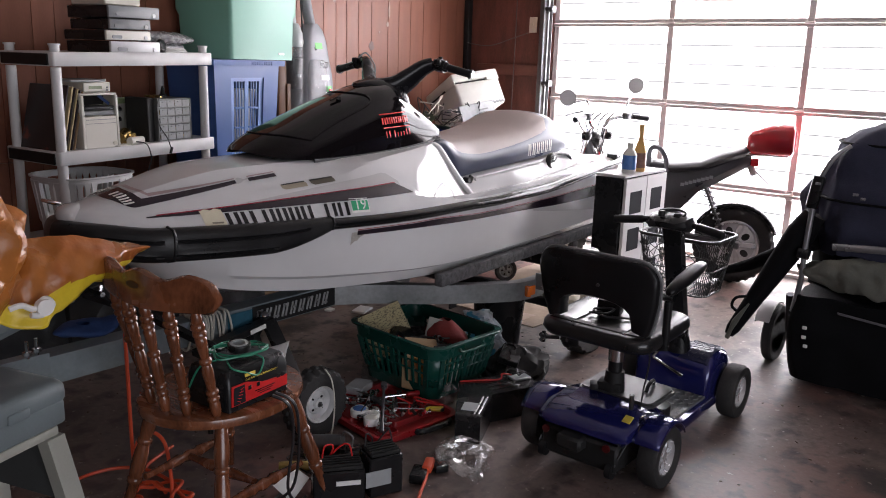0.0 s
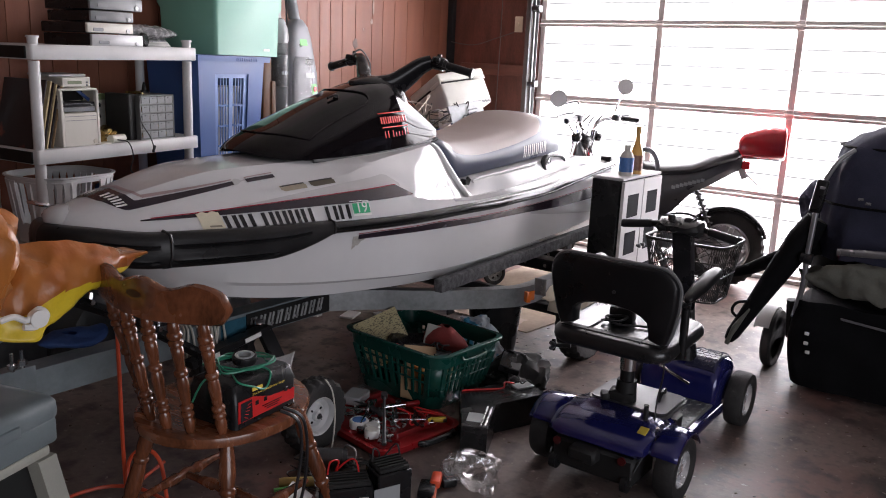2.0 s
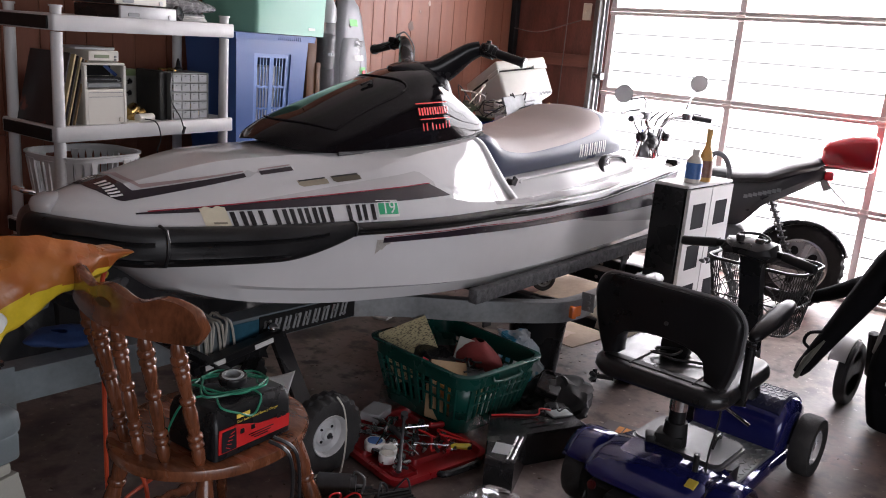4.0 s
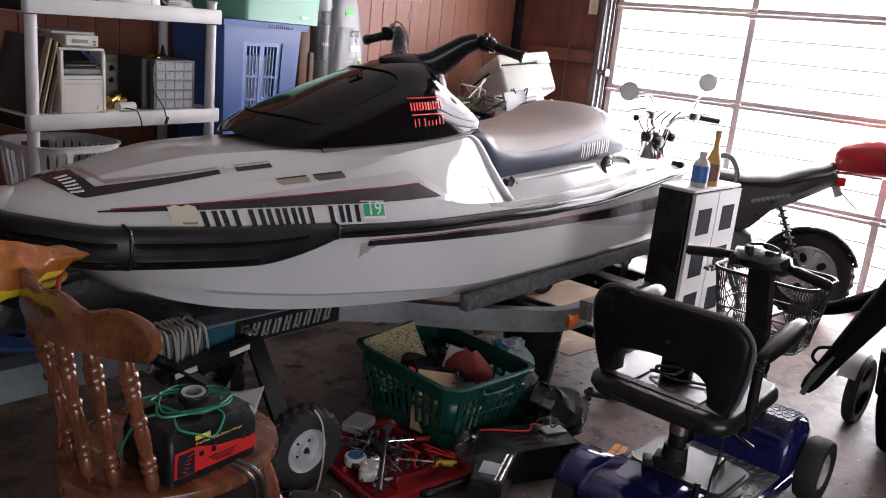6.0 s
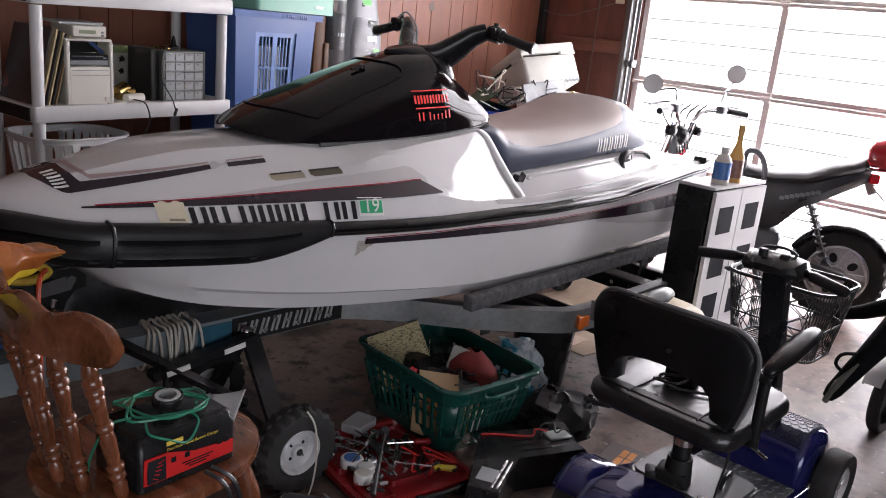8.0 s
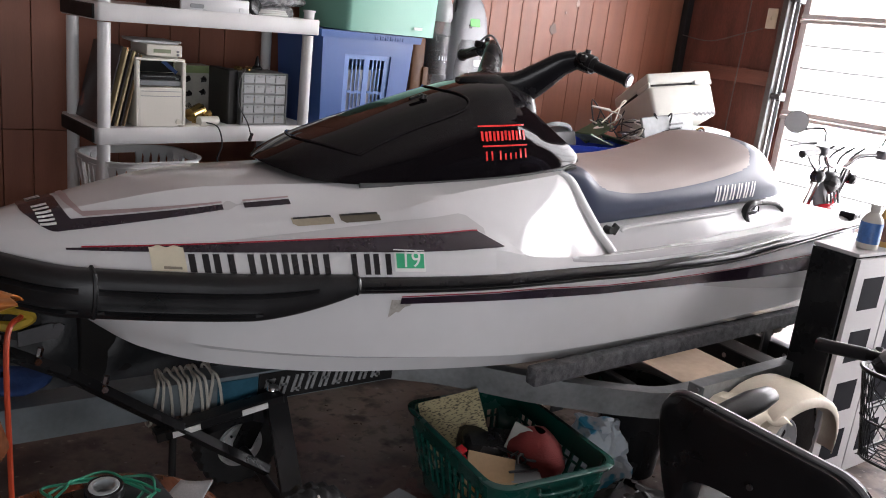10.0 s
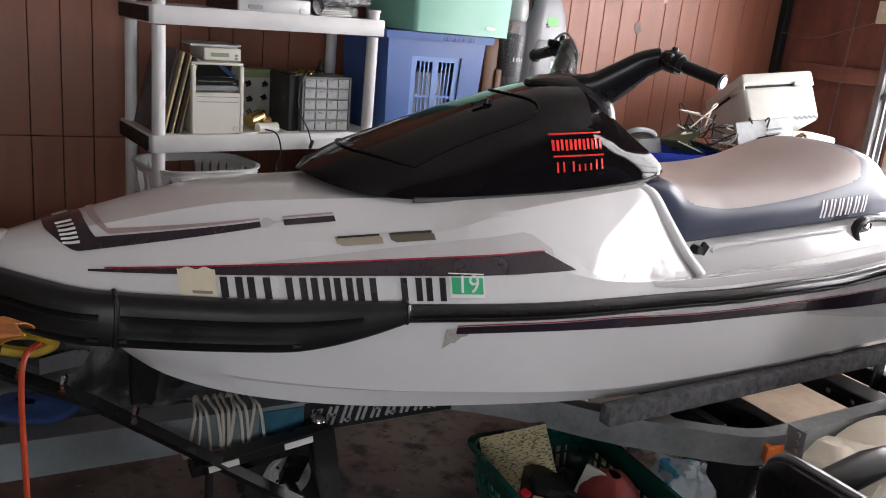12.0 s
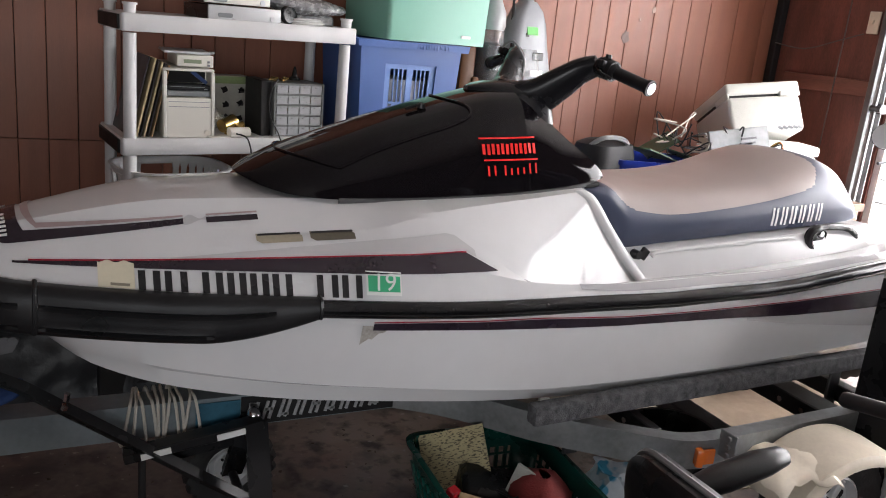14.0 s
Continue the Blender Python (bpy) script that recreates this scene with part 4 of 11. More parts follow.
    add_cyl(bm, q - V(0, 0, 0.002), q + V(0, 0, 0.010), 0.011, seg=10)
    add_box(bm, (0.05, 0.012, 0.008), q + V(-0.022, 0, 0.002), (0, -20, 0), 0.002)
    part("hatch_latch", bm, M["blackp"], cowl)


SEAT = {  # station: foot, side, line of the two vinyls, crown edge, middle
    1.635: ((.188, 1.042), (.190, 1.048), (.184, 1.054), (.15, 1.058), (0, 1.060)),
    1.66: ((.195, 1.020), (.203, 1.036), (.195, 1.052), (.15, 1.062), (0, 1.066)),
    1.72: ((.208, .955), (.220, .992), (.210, 1.040), (.16, 1.064), (0, 1.070)),
    1.79: ((.216, .884), (.234, .930), (.224, 1.000), (.168, 1.050), (0, 1.062)),
    1.95: ((.222, .898), (.242, .940), (.232, .988), (.175, 1.046), (0, 1.058)),
    2.15: ((.228, .918), (.250, .962), (.240, 1.010), (.182, 1.060), (0, 1.074)),
    2.35: ((.234, .940), (.256, .990), (.246, 1.045), (.188, 1.094), (0, 1.110)),
    2.52: ((.240, .957), (.260, 1.012), (.249, 1.086), (.188, 1.148), (0, 1.166)),
    2.62: ((.243, .968), (.259, 1.026), (.245, 1.102), (.184, 1.168), (0, 1.187)),
    2.70: ((.242, .976), (.253, 1.034), (.236, 1.092), (.174, 1.148), (0, 1.168)),
    2.76: ((.238, .982), (.244, 1.030), (.224, 1.068), (.160, 1.104), (0, 1.12)),
    2.80: ((.230, .986), (.232, 1.016), (.210, 1.038), (.15, 1.056), (0, 1.065)),
    2.825: ((.22, .990), (.218, 1.004), (.195, 1.016), (.14, 1.026), (0, 1.03)),
}


def make_ski_seat(ski):
    xs = [1.635 + 0.006 * i for i in range(36)] + [1.86 + 0.015 * i for i in range(46)] + [2.55 + 0.007 * i for i in range(36)] + [2.805, 2.815, 2.825]
    rows = []
    bm = B()
    for x in sorted(set(xs)):
        half = smooth_half(station(SEAT, x), 14)
        rows.append([V(x, -y, z) for y, z in half] + [V(x, y, z) for y, z in reversed(half[:-1])])
    grid = add_rings(bm, rows, False, False)
    bm.faces.new(grid[-1])
    bm.faces.new(grid[0])
    n = len(rows[0])
    for r, s2 in zip(grid, grid[1:]):
        for i in range(n - 1):
            k = (min(i, n - 2 - i) - 28) / 28
            f = bm.faces.get((r[i], r[i + 1], s2[i + 1], s2[i]))
            if f and k >= 0 and 1.815 - 0.14 * k ** 0.55 < r[i].co.x < 2.50 + 0.105 * k ** 0.4:
                f.material_index = 1
    # raised white lip round the front of the seat recess, and a dark gap under the cushion
    for side in (-1, 1):
        lip = B()
        path = catmull([(1.600, side * 0.214, 1.047), (1.645, side * 0.222, 1.022), (1.70, side * 0.248, 0.945), (1.765, side * 0.274, 0.862), (1.815, side * 0.296, 0.806)], 6)
        add_rings(lip, [[p + V(a, side * b, c) for a, b, c in ((-0.012, 0.002, -0.004), (-0.006, 0.008, 0.002), (0.014, 0.008, 0.006), (0.024, 0.0, 0.006), (0.018, -0.012, 0.0))] for p in path])
        part("seat_lip", lip, M["gel"], ski, "raised white moulded lip in front of the seat", 60)
        lip = B()
        path = catmull([(1.86, side * 0.284, 0.872), (1.90, side * 0.283, 0.886), (2.2, side * 0.286, 0.914), (2.45, side * 0.288, 0.936)], 6)
        add_tube(lip, path, 0.006, 8)
        part("seat_ledge", lip, M["gel"], ski, "white moulded ledge under the seat", 60)
    seat = part("seat", bm, [M["navy"], M["taupe"]], ski, "long bench seat, taupe vinyl top over navy sides", 60)
    for side in (-1, 1):
        for i in range(6):
            for dx in (0.0, 0.017):
                x0 = 2.362 + 0.0405 * i + dx
                bm = B()
                pts = []
                for j in range(3):
                    row = []
                    for dz in (-0.030, 0.0, 0.030):
                        x, z = x0 + 0.0045 * j - dz * 0.12, 0.994 + 0.0042 * i + dz
                        s = smooth_half(station(SEAT, x), 14)
                        y = max(q[0] for q in s if abs(q[1] - z) < 0.02)
                        row.append(V(x, side * (y + 0.002), z))
                    pts.append(row)
                add_rings(bm, pts, False, False)
                part("letter_bar", bm, M["white_d"], seat, "pale lettering drawn as bars")


BAR_TURN = (1.50, 0.0, 0.0, 0, 0, 3)


def make_ski_bars(ski):
    bars = part("handlebar_pod", pod_mesh(), M["pod"], ski, "black moulded handlebar pod with two raised arms", 45)
    turn = pose(*BAR_TURN)
    for side in (-1, 1):
        bm = B()
        a, b = turn @ V(0.108, side * 0.196, 1.396), turn @ V(0.138, side * 0.384, 1.354)
        d = (b - a).normalized()
        pts, rad = [], []
        for i in range(22):
            pts.append(a + d * (0.075 + i * 0.0053))
            rad.append(0.0165 if i % 2 else 0.0178)
        pts += [b - d * 0.008, b]
        rad += [0.022, 0.021]
        add_tube(bm, pts, rad, 14)
        grip = part("grip", bm, M["rub"], bars, "black ribbed rubber grip", 60)
        bm = B()
        add_cyl(bm, b - d * 0.001, b + d * 0.003, 0.015, seg=14)
        cap = part("grip_end", bm, M["chrome"], grip, "bright bar end")
        bm = B()
        add_cyl(bm, a + d * 0.006, a + d * 0.018, 0.024, 0.026, 14)
        add_cyl(bm, a + d * 0.020, a + d * 0.062, 0.030 if side < 0 else 0.024, 0.028 if side < 0 else 0.022, 14)
        add_cyl(bm, a + d * 0.062, a + d * 0.074, 0.024, 0.019, 14)
        add_cyl(bm, a + d * 0.035 + V(0, 0, 0.02), a + d * 0.035 + V(0, 0, 0.038), 0.009, seg=10)
        add_box(bm, (0.03, 0.03, 0.022), a + d * 0.042 + V(-0.026, 0, 0.012), (0, 10, 17), 0.006, 2)
        part("switch_block", bm, M["blackp"], bars, "black switch block")
        bm = B()
        add_tube(bm, catmull([a + d * 0.03 + V(-0.028, 0, 0), a + d * 0.06 + V(-0.042, 0, -0.006), a + d * 0.10 + V(-0.040, 0, -0.010)], 5), 0.0045, 8)
        part("lever", bm, M["blackp"], bars, "short black lever")
    bm = B()
    a = turn @ V(0.07, 0.16, 1.42)
    add_tube(bm, catmull([a + V(-0.03, 0.02, -0.01), a + V(-0.01, -0.01, 0.012), a + V(0.022, -0.035, -0.04), a + V(0.012, -0.05, -0.10)], 6), 0.0038, 6)
    part("cable", bm, M["galv"], bars, "thin grey control cable")


def pod_mesh():
    turn = pose(*BAR_TURN)
    bm = B()
    # flat hub plate over the rear of the cowl, pointed to the front
    rows = []
    for x, w, zc, ze in ((1.322, 0.015, 1.294, 1.290), (1.35, 0.048, 1.303, 1.288), (1.39, 0.078, 1.312, 1.278), (1.43, 0.100, 1.318, 1.264), (1.48, 0.120, 1.322, 1.244), (1.525, 0.130, 1.318, 1.222), (1.55, 0.124, 1.302, 1.214), (1.565, 0.095, 1.280, 1.210)):
        rows.append([V(x, -w, ze - 0.03), V(x, -w, ze)] + [V(x, w * u, ze + (zc - ze) * (1 - abs(u) ** 4)) for u in (-0.93, -0.8, -0.55, -0.2, 0.2, 0.55, 0.8, 0.93)] + [V(x, w, ze), V(x, w, ze - 0.03)])
    add_rings(bm, rows)
    # raised arms, deep wedges at the root that narrow straight to the grip
    for side in (-1, 1):
        path = catmull([(-0.035, -0.030, 1.262), (0.005, -0.075, 1.284), (0.048, -0.120, 1.331), (0.082, -0.157, 1.372), (0.110, -0.196, 1.395)], 5)
        rows = []
        for i, p in enumerate(path):
            t = i / (len(path) - 1)
            d = (path[min(i + 1, len(path) - 1)] - path[max(i - 1, 0)]).normalized()
            up = (V(-0.62, 0, 0.78) - d * d.dot(V(-0.62, 0, 0.78))).normalized()
            across = d.cross(up)
            h, w = 0.064 * (1 - t) + 0.027 * t, 0.034 * (1 - t) + 0.022 * t
            row = []
            for k in range(16):
                a = 2 * math.pi * k / 16
                c, s = math.cos(a), math.sin(a)
                q = p + up * h * math.copysign(abs(s) ** 0.7, s) + across * w * math.copysign(abs(c) ** 0.7, c)
                row.append(turn @ V(q.x, -side * q.y, q.z))
            rows.append(row)
        add_rings(bm, rows)
    # column down into the cowl
    add_cyl(bm, V(1.52, 0, 1.05), V(1.50, 0, 1.27), 0.06, 0.05, 14)
    return bm


make_jet_ski()


# ---- wheels, used by the trailer, the dolly and the vehicles ----
M["tyre"] = mat("dusty_tyre_rubber", (0.022, 0.021, 0.021), 0.75, 0, 0.35, 14, 0.25, 160, dirt=0.5, dirt_colour=(0.06, 0.055, 0.05))
M["rim_w"] = mat("white_steel_rim", (0.62, 0.62, 0.62), 0.35, 0.1, 0.08, 12, 0.03, 90, dirt=0.3)
M["rim_a"] = mat("cast_alloy", (0.78, 0.78, 0.79), 0.22, 0.7, 0.1, 12, 0.03, 90)


def make_wheel(parent, at, axis, r, w, rim, rim_mat, lugs=0, spokes=5, name="wheel"):
    """A tyre with tread blocks, and a dished rim with spokes or holes; the axis points to its outer face."""
    q = Vector(axis).to_track_quat("Z", "Y").to_matrix().to_4x4()
    m = Matrix.Translation(at) @ q
    bm = B()
    h = w / 2
    prof = [(rim, -h * 0.75), (rim + (r - rim) * 0.45, -h), (r * 0.95, -h * 0.92), (r, -h * 0.6), (r, h * 0.6), (r * 0.95, h * 0.92), (rim + (r - rim) * 0.45, h), (rim, h * 0.75), (rim * 0.97, h * 0.4), (rim * 0.97, -h * 0.4), (rim, -h * 0.75)]
    add_lathe(bm, prof, m, 32)
    if lugs:
        bm.free()
        bm = B()
        seg = lugs * 4
        rings = []
        for j, (pr, pz) in enumerate([(rim, -h * 0.75), (rim + (r - rim) * 0.45, -h), (r * 0.94, -h * 0.94), (r, -h * 0.62), (r, -h * 0.06), (r - 0.008, 0.0), (r, h * 0.06), (r, h * 0.62), (r * 0.94, h * 0.94), (rim + (r - rim) * 0.45, h), (rim, h * 0.75), (rim * 0.97, h * 0.4), (rim * 0.97, -h * 0.4)]):
            ring = []
            for i in range(seg):
                a = 2 * math.pi * i / seg
                # tread blocks stand proud, the two sides out of step
                step = (i + (2 if j > 5 else 0)) % 4 < 2
                rr = pr + (0.009 if step and j in (3, 4, 6, 7) else 0.006 if step and j in (2, 8) else 0)
                ring.append(m @ V(rr * math.cos(a), rr * math.sin(a), pz))
            rings.append(ring)
        add_rings(bm, rings + rings[:1], True, False)
    tyre = part(name, bm, M["tyre"], parent, "dusty black rubber tyre", 40)
    bm = B()
    if spokes:
        add_lathe(bm, [(rim * 0.96, -h * 0.5), (rim * 0.99, h * 0.72), (rim * 0.93, h * 0.78), (rim * 0.88, h * 0.5), (rim * 0.84, h * 0.25), (rim * 0.30, h * 0.32), (rim * 0.28, h * 0.6), (rim * 0.14, h * 0.66), (0.0, h * 0.66)], m, 28)
        for i in range(spokes):
            mm = m @ pose(0, 0, 0, 0, 0, 360 * i / spokes) @ pose(rim * 0.56, 0, h * 0.38)
            for v in add_box(bm, (rim * 0.62, rim * 0.22, h * 0.3), (0, 0, 0), bevel=rim * 0.03):
                v.co = mm @ v.co
    else:
        add_lathe(bm, [(rim * 0.96, -h * 0.5), (rim * 1.02, h * 0.72), (rim * 0.98, h * 0.84), (rim * 0.92, h * 0.72), (rim * 0.86, h * 0.34), (rim * 0.62, h * 0.16), (rim * 0.55, h * 0.26), (rim * 0.30, h * 0.26), (rim * 0.28, h * 0.62), (rim * 0.18, h * 0.66), (0.0, h * 0.66)], m, 32)
    rimo = part("rim", bm, rim_mat, tyre, "", 40)
    for i in range(spokes or 4):
        bm = B()
        mm = m @ pose(0, 0, 0, 0, 0, 360 * (i + 0.5) / (spokes or 4)) @ pose(rim * (0.56 if spokes else 0.43), 0, h * 0.292)
        k = 1.0 if spokes else 0.42
        add_prism(bm, [(rim * 0.17 * k * math.cos(t), rim * 0.13 * k * math.sin(t)) for t in [2 * math.pi * q / 12 for q in range(12)]], 0.004, mm)
        part("rim_opening", bm, M["blackm"], tyre)
    if not spokes:
        bm = B()
        add_lathe(bm, [(rim * 0.16, h * 0.665), (rim * 0.15, h * 0.70), (rim * 0.08, h * 0.72), (rim * 0.08, h * 0.9), (0, h * 0.9)], m, 14)
        part("hub_bearing", bm, M["iron"], tyre, "dark hub bearing")
    return tyre


def rail_run(bm, pts, w, h, top):
    """A flat-sided bar along plan points, upright sides, w wide and h deep."""
    pts = [Vector(p) for p in pts]
    rings = []
    for i, p in enumerate(pts):
        d = (pts[min(i + 1, len(pts) - 1)] - pts[max(i - 1, 0)])
        d.z = 0
        d.normalize()
        n = V(-d.y, d.x, 0) * w / 2
        z = V(0, 0, top + p.z)
        p = V(p.x, p.y, 0)
        rings.append([p - n + z, p + n + z, p + n + z - V(0, 0, h), p - n + z - V(0, 0, h)])
    add_rings(bm, rings)


def make_trailer():
    tr = thing("boat_trailer", "galvanised steel boat trailer with carpeted bunks under the jet ski", "trailer")
    bm = B()
    rail_run(bm, [(0.7, 2.50, 0.02), (2.0, 2.545, 0.005), (2.75, 2.575, -0.005), (3.5, 2.60, -0.01)], 0.085, 0.095, 0.44)
    beam = part("tongue", bm, M["steel_b"], tr, "blue-grey painted steel tongue beam")
    bm = B()
    rail_run(bm, [(1.2, 2.455, 0.0), (2.0, 2.494, -0.012)], 0.012, 0.13, 0.478)
    part("tongue_plate", bm, M["steel_b"], tr)
    # name decal on the tongue: blue field and pale bars
    bm = B()
    rail_run(bm, [(2.71, 2.5275, 0), (2.83, 2.532, -0.001)], 0.003, 0.07, 0.424)
    dec = part("name_decal", bm, M["blue_d"], tr, "faded blue maker's decal drawn as bars")
    bm = B()
    rail_run(bm, [(2.832, 2.5315, -0.001), (3.5, 2.556, -0.006)], 0.003, 0.085, 0.430)
    part("name_plate", bm, M["blackm"], tr, "black painted stretch of the tongue")
    for i in range(9):
        x = 2.862 + 0.046 * i
        for dx, lean, ww, dz, hh in ((-0.008, 16, 0.009, 0, 0.056), (0.010, 16, 0.009, 0, 0.056), (0.002, 0, 0.022, 0.022 - 0.02 * (i % 3), 0.008)):
            bm = B()
            add_box(bm, (ww, 0.003, hh), (x + dx, 2.5295 + 0.0362 * (x - 2.862), 0.384 + dz), (0, lean, 0))
            part("letter_bar", bm, M["plate_g"], beam, "pale lettering drawn as bars")
    bm = B()
    rnd = random.Random(8)
    turns = []
    for i in range(11):
        x = 2.545 + 0.0165 * i + rnd.uniform(-0.005, 0.005)
        sl = rnd.uniform(-0.02, 0.02)
        y = 2.568 + 0.03 * (x - 2.6)
        turns += [(x + sl, y + 0.05, 0.33), (x + sl, y + 0.05, 0.442), (x + sl * 0.5, y, 0.446), (x, y - 0.05, 0.438), (x - sl, y - 0.05, 0.335), (x - sl, y, 0.332)]
    add_tube(bm, catmull(turns, 4), 0.0045, 6)
    part("wound_cord", bm, M["rope"], tr, "pale cord wound round the tongue")
    for k in (1, -1):
        yy = lambda y: y if k == 1 else 5.20 - y
        bm = B()
        pts = catmull([(3.28, yy(2.585), 0), (3.45, yy(2.465), 0), (3.63, yy(2.275), 0), (3.76, yy(2.165), 0), (3.885, yy(2.07), 0), (4.01, yy(2.015), 0), (4.3, yy(2.02), 0), (4.8, yy(2.045), 0), (5.2, yy(2.06), 0)], 6)
        rail_run(bm, [V(p.x, p.y, 0) for p in pts], 0.05, 0.088, 0.425)
        part("side_rail", bm, M["galv"], tr, "bent galvanised side rail", 30)
        bm = B()
        add_box(bm, (1.60, 0.045, 0.058), (4.32, yy(2.172), 0.503), (0, -1.1, 2.2 if k == 1 else 2.2), 0.008, 2)
        part("bunk", bm, M["carpet"], tr, "bunk board wrapped in grey carpet")
        for x in (3.72, 4.78):
            bm = B()
            add_box(bm, (0.05, 0.012, 0.16), (x, yy(2.215), 0.385), bevel=0.003)
            part("bunk_bracket", bm, M["iron"], tr)
    for x, w in ((3.93, 0.035), (4.60, 0.10), (4.82, 0.05)):
        bm = B()
        add_box(bm, (w, 1.16 if x > 4 else 1.0, 0.06), (x, 2.60, 0.385), bevel=0.004)
        cm = part("cross_member", bm, M["beam_k"], tr, "black painted steel cross member")
        for y in (2.06, 2.13, 2.22, 2.34):
            bm = B()
            add_cyl(bm, (x - w / 2 - 0.008, y, 0.385), (x - w / 2, y, 0.385), 0.010, seg=6)
            part("bolt", bm, M["chrome"], cm, "bright bolt head")
    bm = B()
    add_box(bm, (0.10, 1.45, 0.05), (4.42, 2.60, 0.215), bevel=0.006)
    part("axle", bm, M["iron"], tr)
    for y, s in ((1.905, -1), (3.295, 1)):
        make_wheel(tr, (4.42, y, 0.205), (0, s, 0), 0.205, 0.115, 0.115, M["rim_w"], 24, 6)
    # cracked cream fender over the near wheel, with broken front lobes
    bm = B()
    rings = []
    for i in range(19):
        a = radians(-8 + 172 * i / 18)
        rr = 0.226 + 0.008 * math.sin(3 * a)
        row = [(0.90, 0.075), (1.0, 0.06), (1.02, 0.0), (1.0, -0.09), (0.97, -0.125), (0.84, -0.14)]
        rings.append([V(4.43 + rr * k * math.cos(a) * 1.10, 1.905 + y + 0.02, 0.206 + rr * k * math.sin(a)) for k, y in row])
    add_rings(bm, rings, False)
    f = part("fender", bm, M["cream"], tr, "cracked cream plastic wheel fender", 50)
    f.modifiers.new("thick", "SOLIDIFY").thickness = 0.004
    bm = B()
    rnd = random.Random(3)
    rings = []
    for i in range(9):
        t = i / 8
        rings.append([V(4.12 + 0.20 * t + rnd.uniform(-0.008, 0.008), 1.79 + 0.036 * j + 0.02 * math.sin(5 * t), 0.315 + 0.085 * math.sin(1.5 * t + 0.4) * (1 - 0.12 * abs(j - 3)) + rnd.uniform(-0.012, 0.012)) for j in range(7)])
    add_rings(bm, rings, False)
    f = part("broken_fender_piece", bm, M["cream"], tr, "torn cream plastic fender lobe", 50)
    f.modifiers.new("thick", "SOLIDIFY").thickness = 0.004
    # amber side marker and its bracket
    bm = B()
    add_box(bm, (0.022, 0.05, 0.050), (3.990, 1.990, 0.380), (0, 0, -25), 0.005, 2)
    add_box(bm, (0.05, 0.012, 0.045), (4.012, 1.979, 0.380), (0, 0, -4), 0.004, 2)
    part("side_marker", bm, M["amber"], tr, "amber plastic side marker lens")
    bm = B()
    add_box(bm, (0.006, 0.060, 0.080), (4.065, 1.963, 0.415), (0, 0, 6), 0.002)
    for z in (0.39, 0.415, 0.44):
        add_cyl(bm, (4.062, 1.955, z), (4.054, 1.955, z), 0.008, seg=8)
    part("fender_bracket", bm, M["galv"], tr)
    bm = B()
    add_box(bm, (0.012, 0.10, 0.11), (4.78, 2.0, 0.43), (0, 0, 4), 0.002)
    part("fender_bracket", bm, M["iron"], tr)
    # winch stand at the bow
    bm = B()
    a, b = V(1.45, 2.47, 0.46), V(2.10, 2.52, 0.64)
    add_tube(bm, [a, b], 0.034, 4)
    add_box(bm, (0.03, 0.09, 0.34), (1.62, 2.48, 0.56), (0, -12, 0), 0.004)
    part("winch_post", bm, M["steel_b"], tr, "blue-grey steel winch strut")
    bm = B()
    add_cyl(bm, (2.21, 2.46, 0.69), (2.21, 2.62, 0.69), 0.034, seg=20)
    add_cyl(bm, (2.21, 2.445, 0.69), (2.21, 2.458, 0.69), 0.042, seg=20)
    part("bow_roller", bm, M["blackm"], tr, "worn bow roller")
    bm = B()
    add_prism(bm, [(-0.05, -0.025), (0.035, -0.012), (0.05, 0.018), (0.02, 0.026), (-0.05, 0.012)], 0.008, pose(2.25, 2.43, 0.665, 90, 0, 0))
    add_cyl(bm, (2.285, 2.421, 0.68), (2.285, 2.427, 0.68), 0.012, seg=12)
    part("roller_bracket", bm, M["iron"], tr, "drilled steel roller bracket")
    bm = B()
    add_tube(bm, catmull([(2.13, 2.435, 0.735), (2.19, 2.425, 0.735), (2.23, 2.43, 0.71), (2.19, 2.435, 0.69), (2.13, 2.44, 0.70)], 6), 0.012, 6)
    part("winch_strap", bm, M["strap_y"], tr, "loose yellow winch strap")
    bm = B()
    add_box(bm, (0.16, 0.10, 0.05), (1.70, 2.43, 0.50), (0, -8, 0), 0.006)
    clamp = part("tongue_clamp", bm, M["chrome"], tr, "bright steel tongue clamp")
    for x, z in ((1.72, 0.50), (1.80, 0.50), (1.92, 0.485), (1.95, 0.49)):
        bm = B()
        add_cyl(bm, (x, 2.46, z - 0.01), (x, 2.46, z + 0.045), 0.006, seg=8)
        add_cyl(bm, (x, 2.46, z), (x, 2.46, z + 0.012), 0.014, seg=6)
        part("u_bolt", bm, M["chrome"], clamp)


M["beam_k"] = mat("black_painted_steel", (0.016, 0.016, 0.017), 0.45, 0.1, 0.25, 9, 0.08, 70)
M["plate_g"] = mat("worn_pale_paint", (0.30, 0.30, 0.30), 0.6, 0, 0.3, 30)
M["strap_y"] = mat("yellow_webbing", (0.55, 0.38, 0.04), 0.7, 0, 0.2, 20)
M["blue_d"] = mat("faded_blue_decal", (0.03, 0.115, 0.17), 0.45, 0, 0.25, 20)
M["cream"] = mat("aged_cream_plastic", (0.80, 0.72, 0.59), 0.4, 0, 0.1, 6, 0.03, 90, dirt=0.2, dirt_colour=(0.30, 0.22, 0.14))
make_trailer()


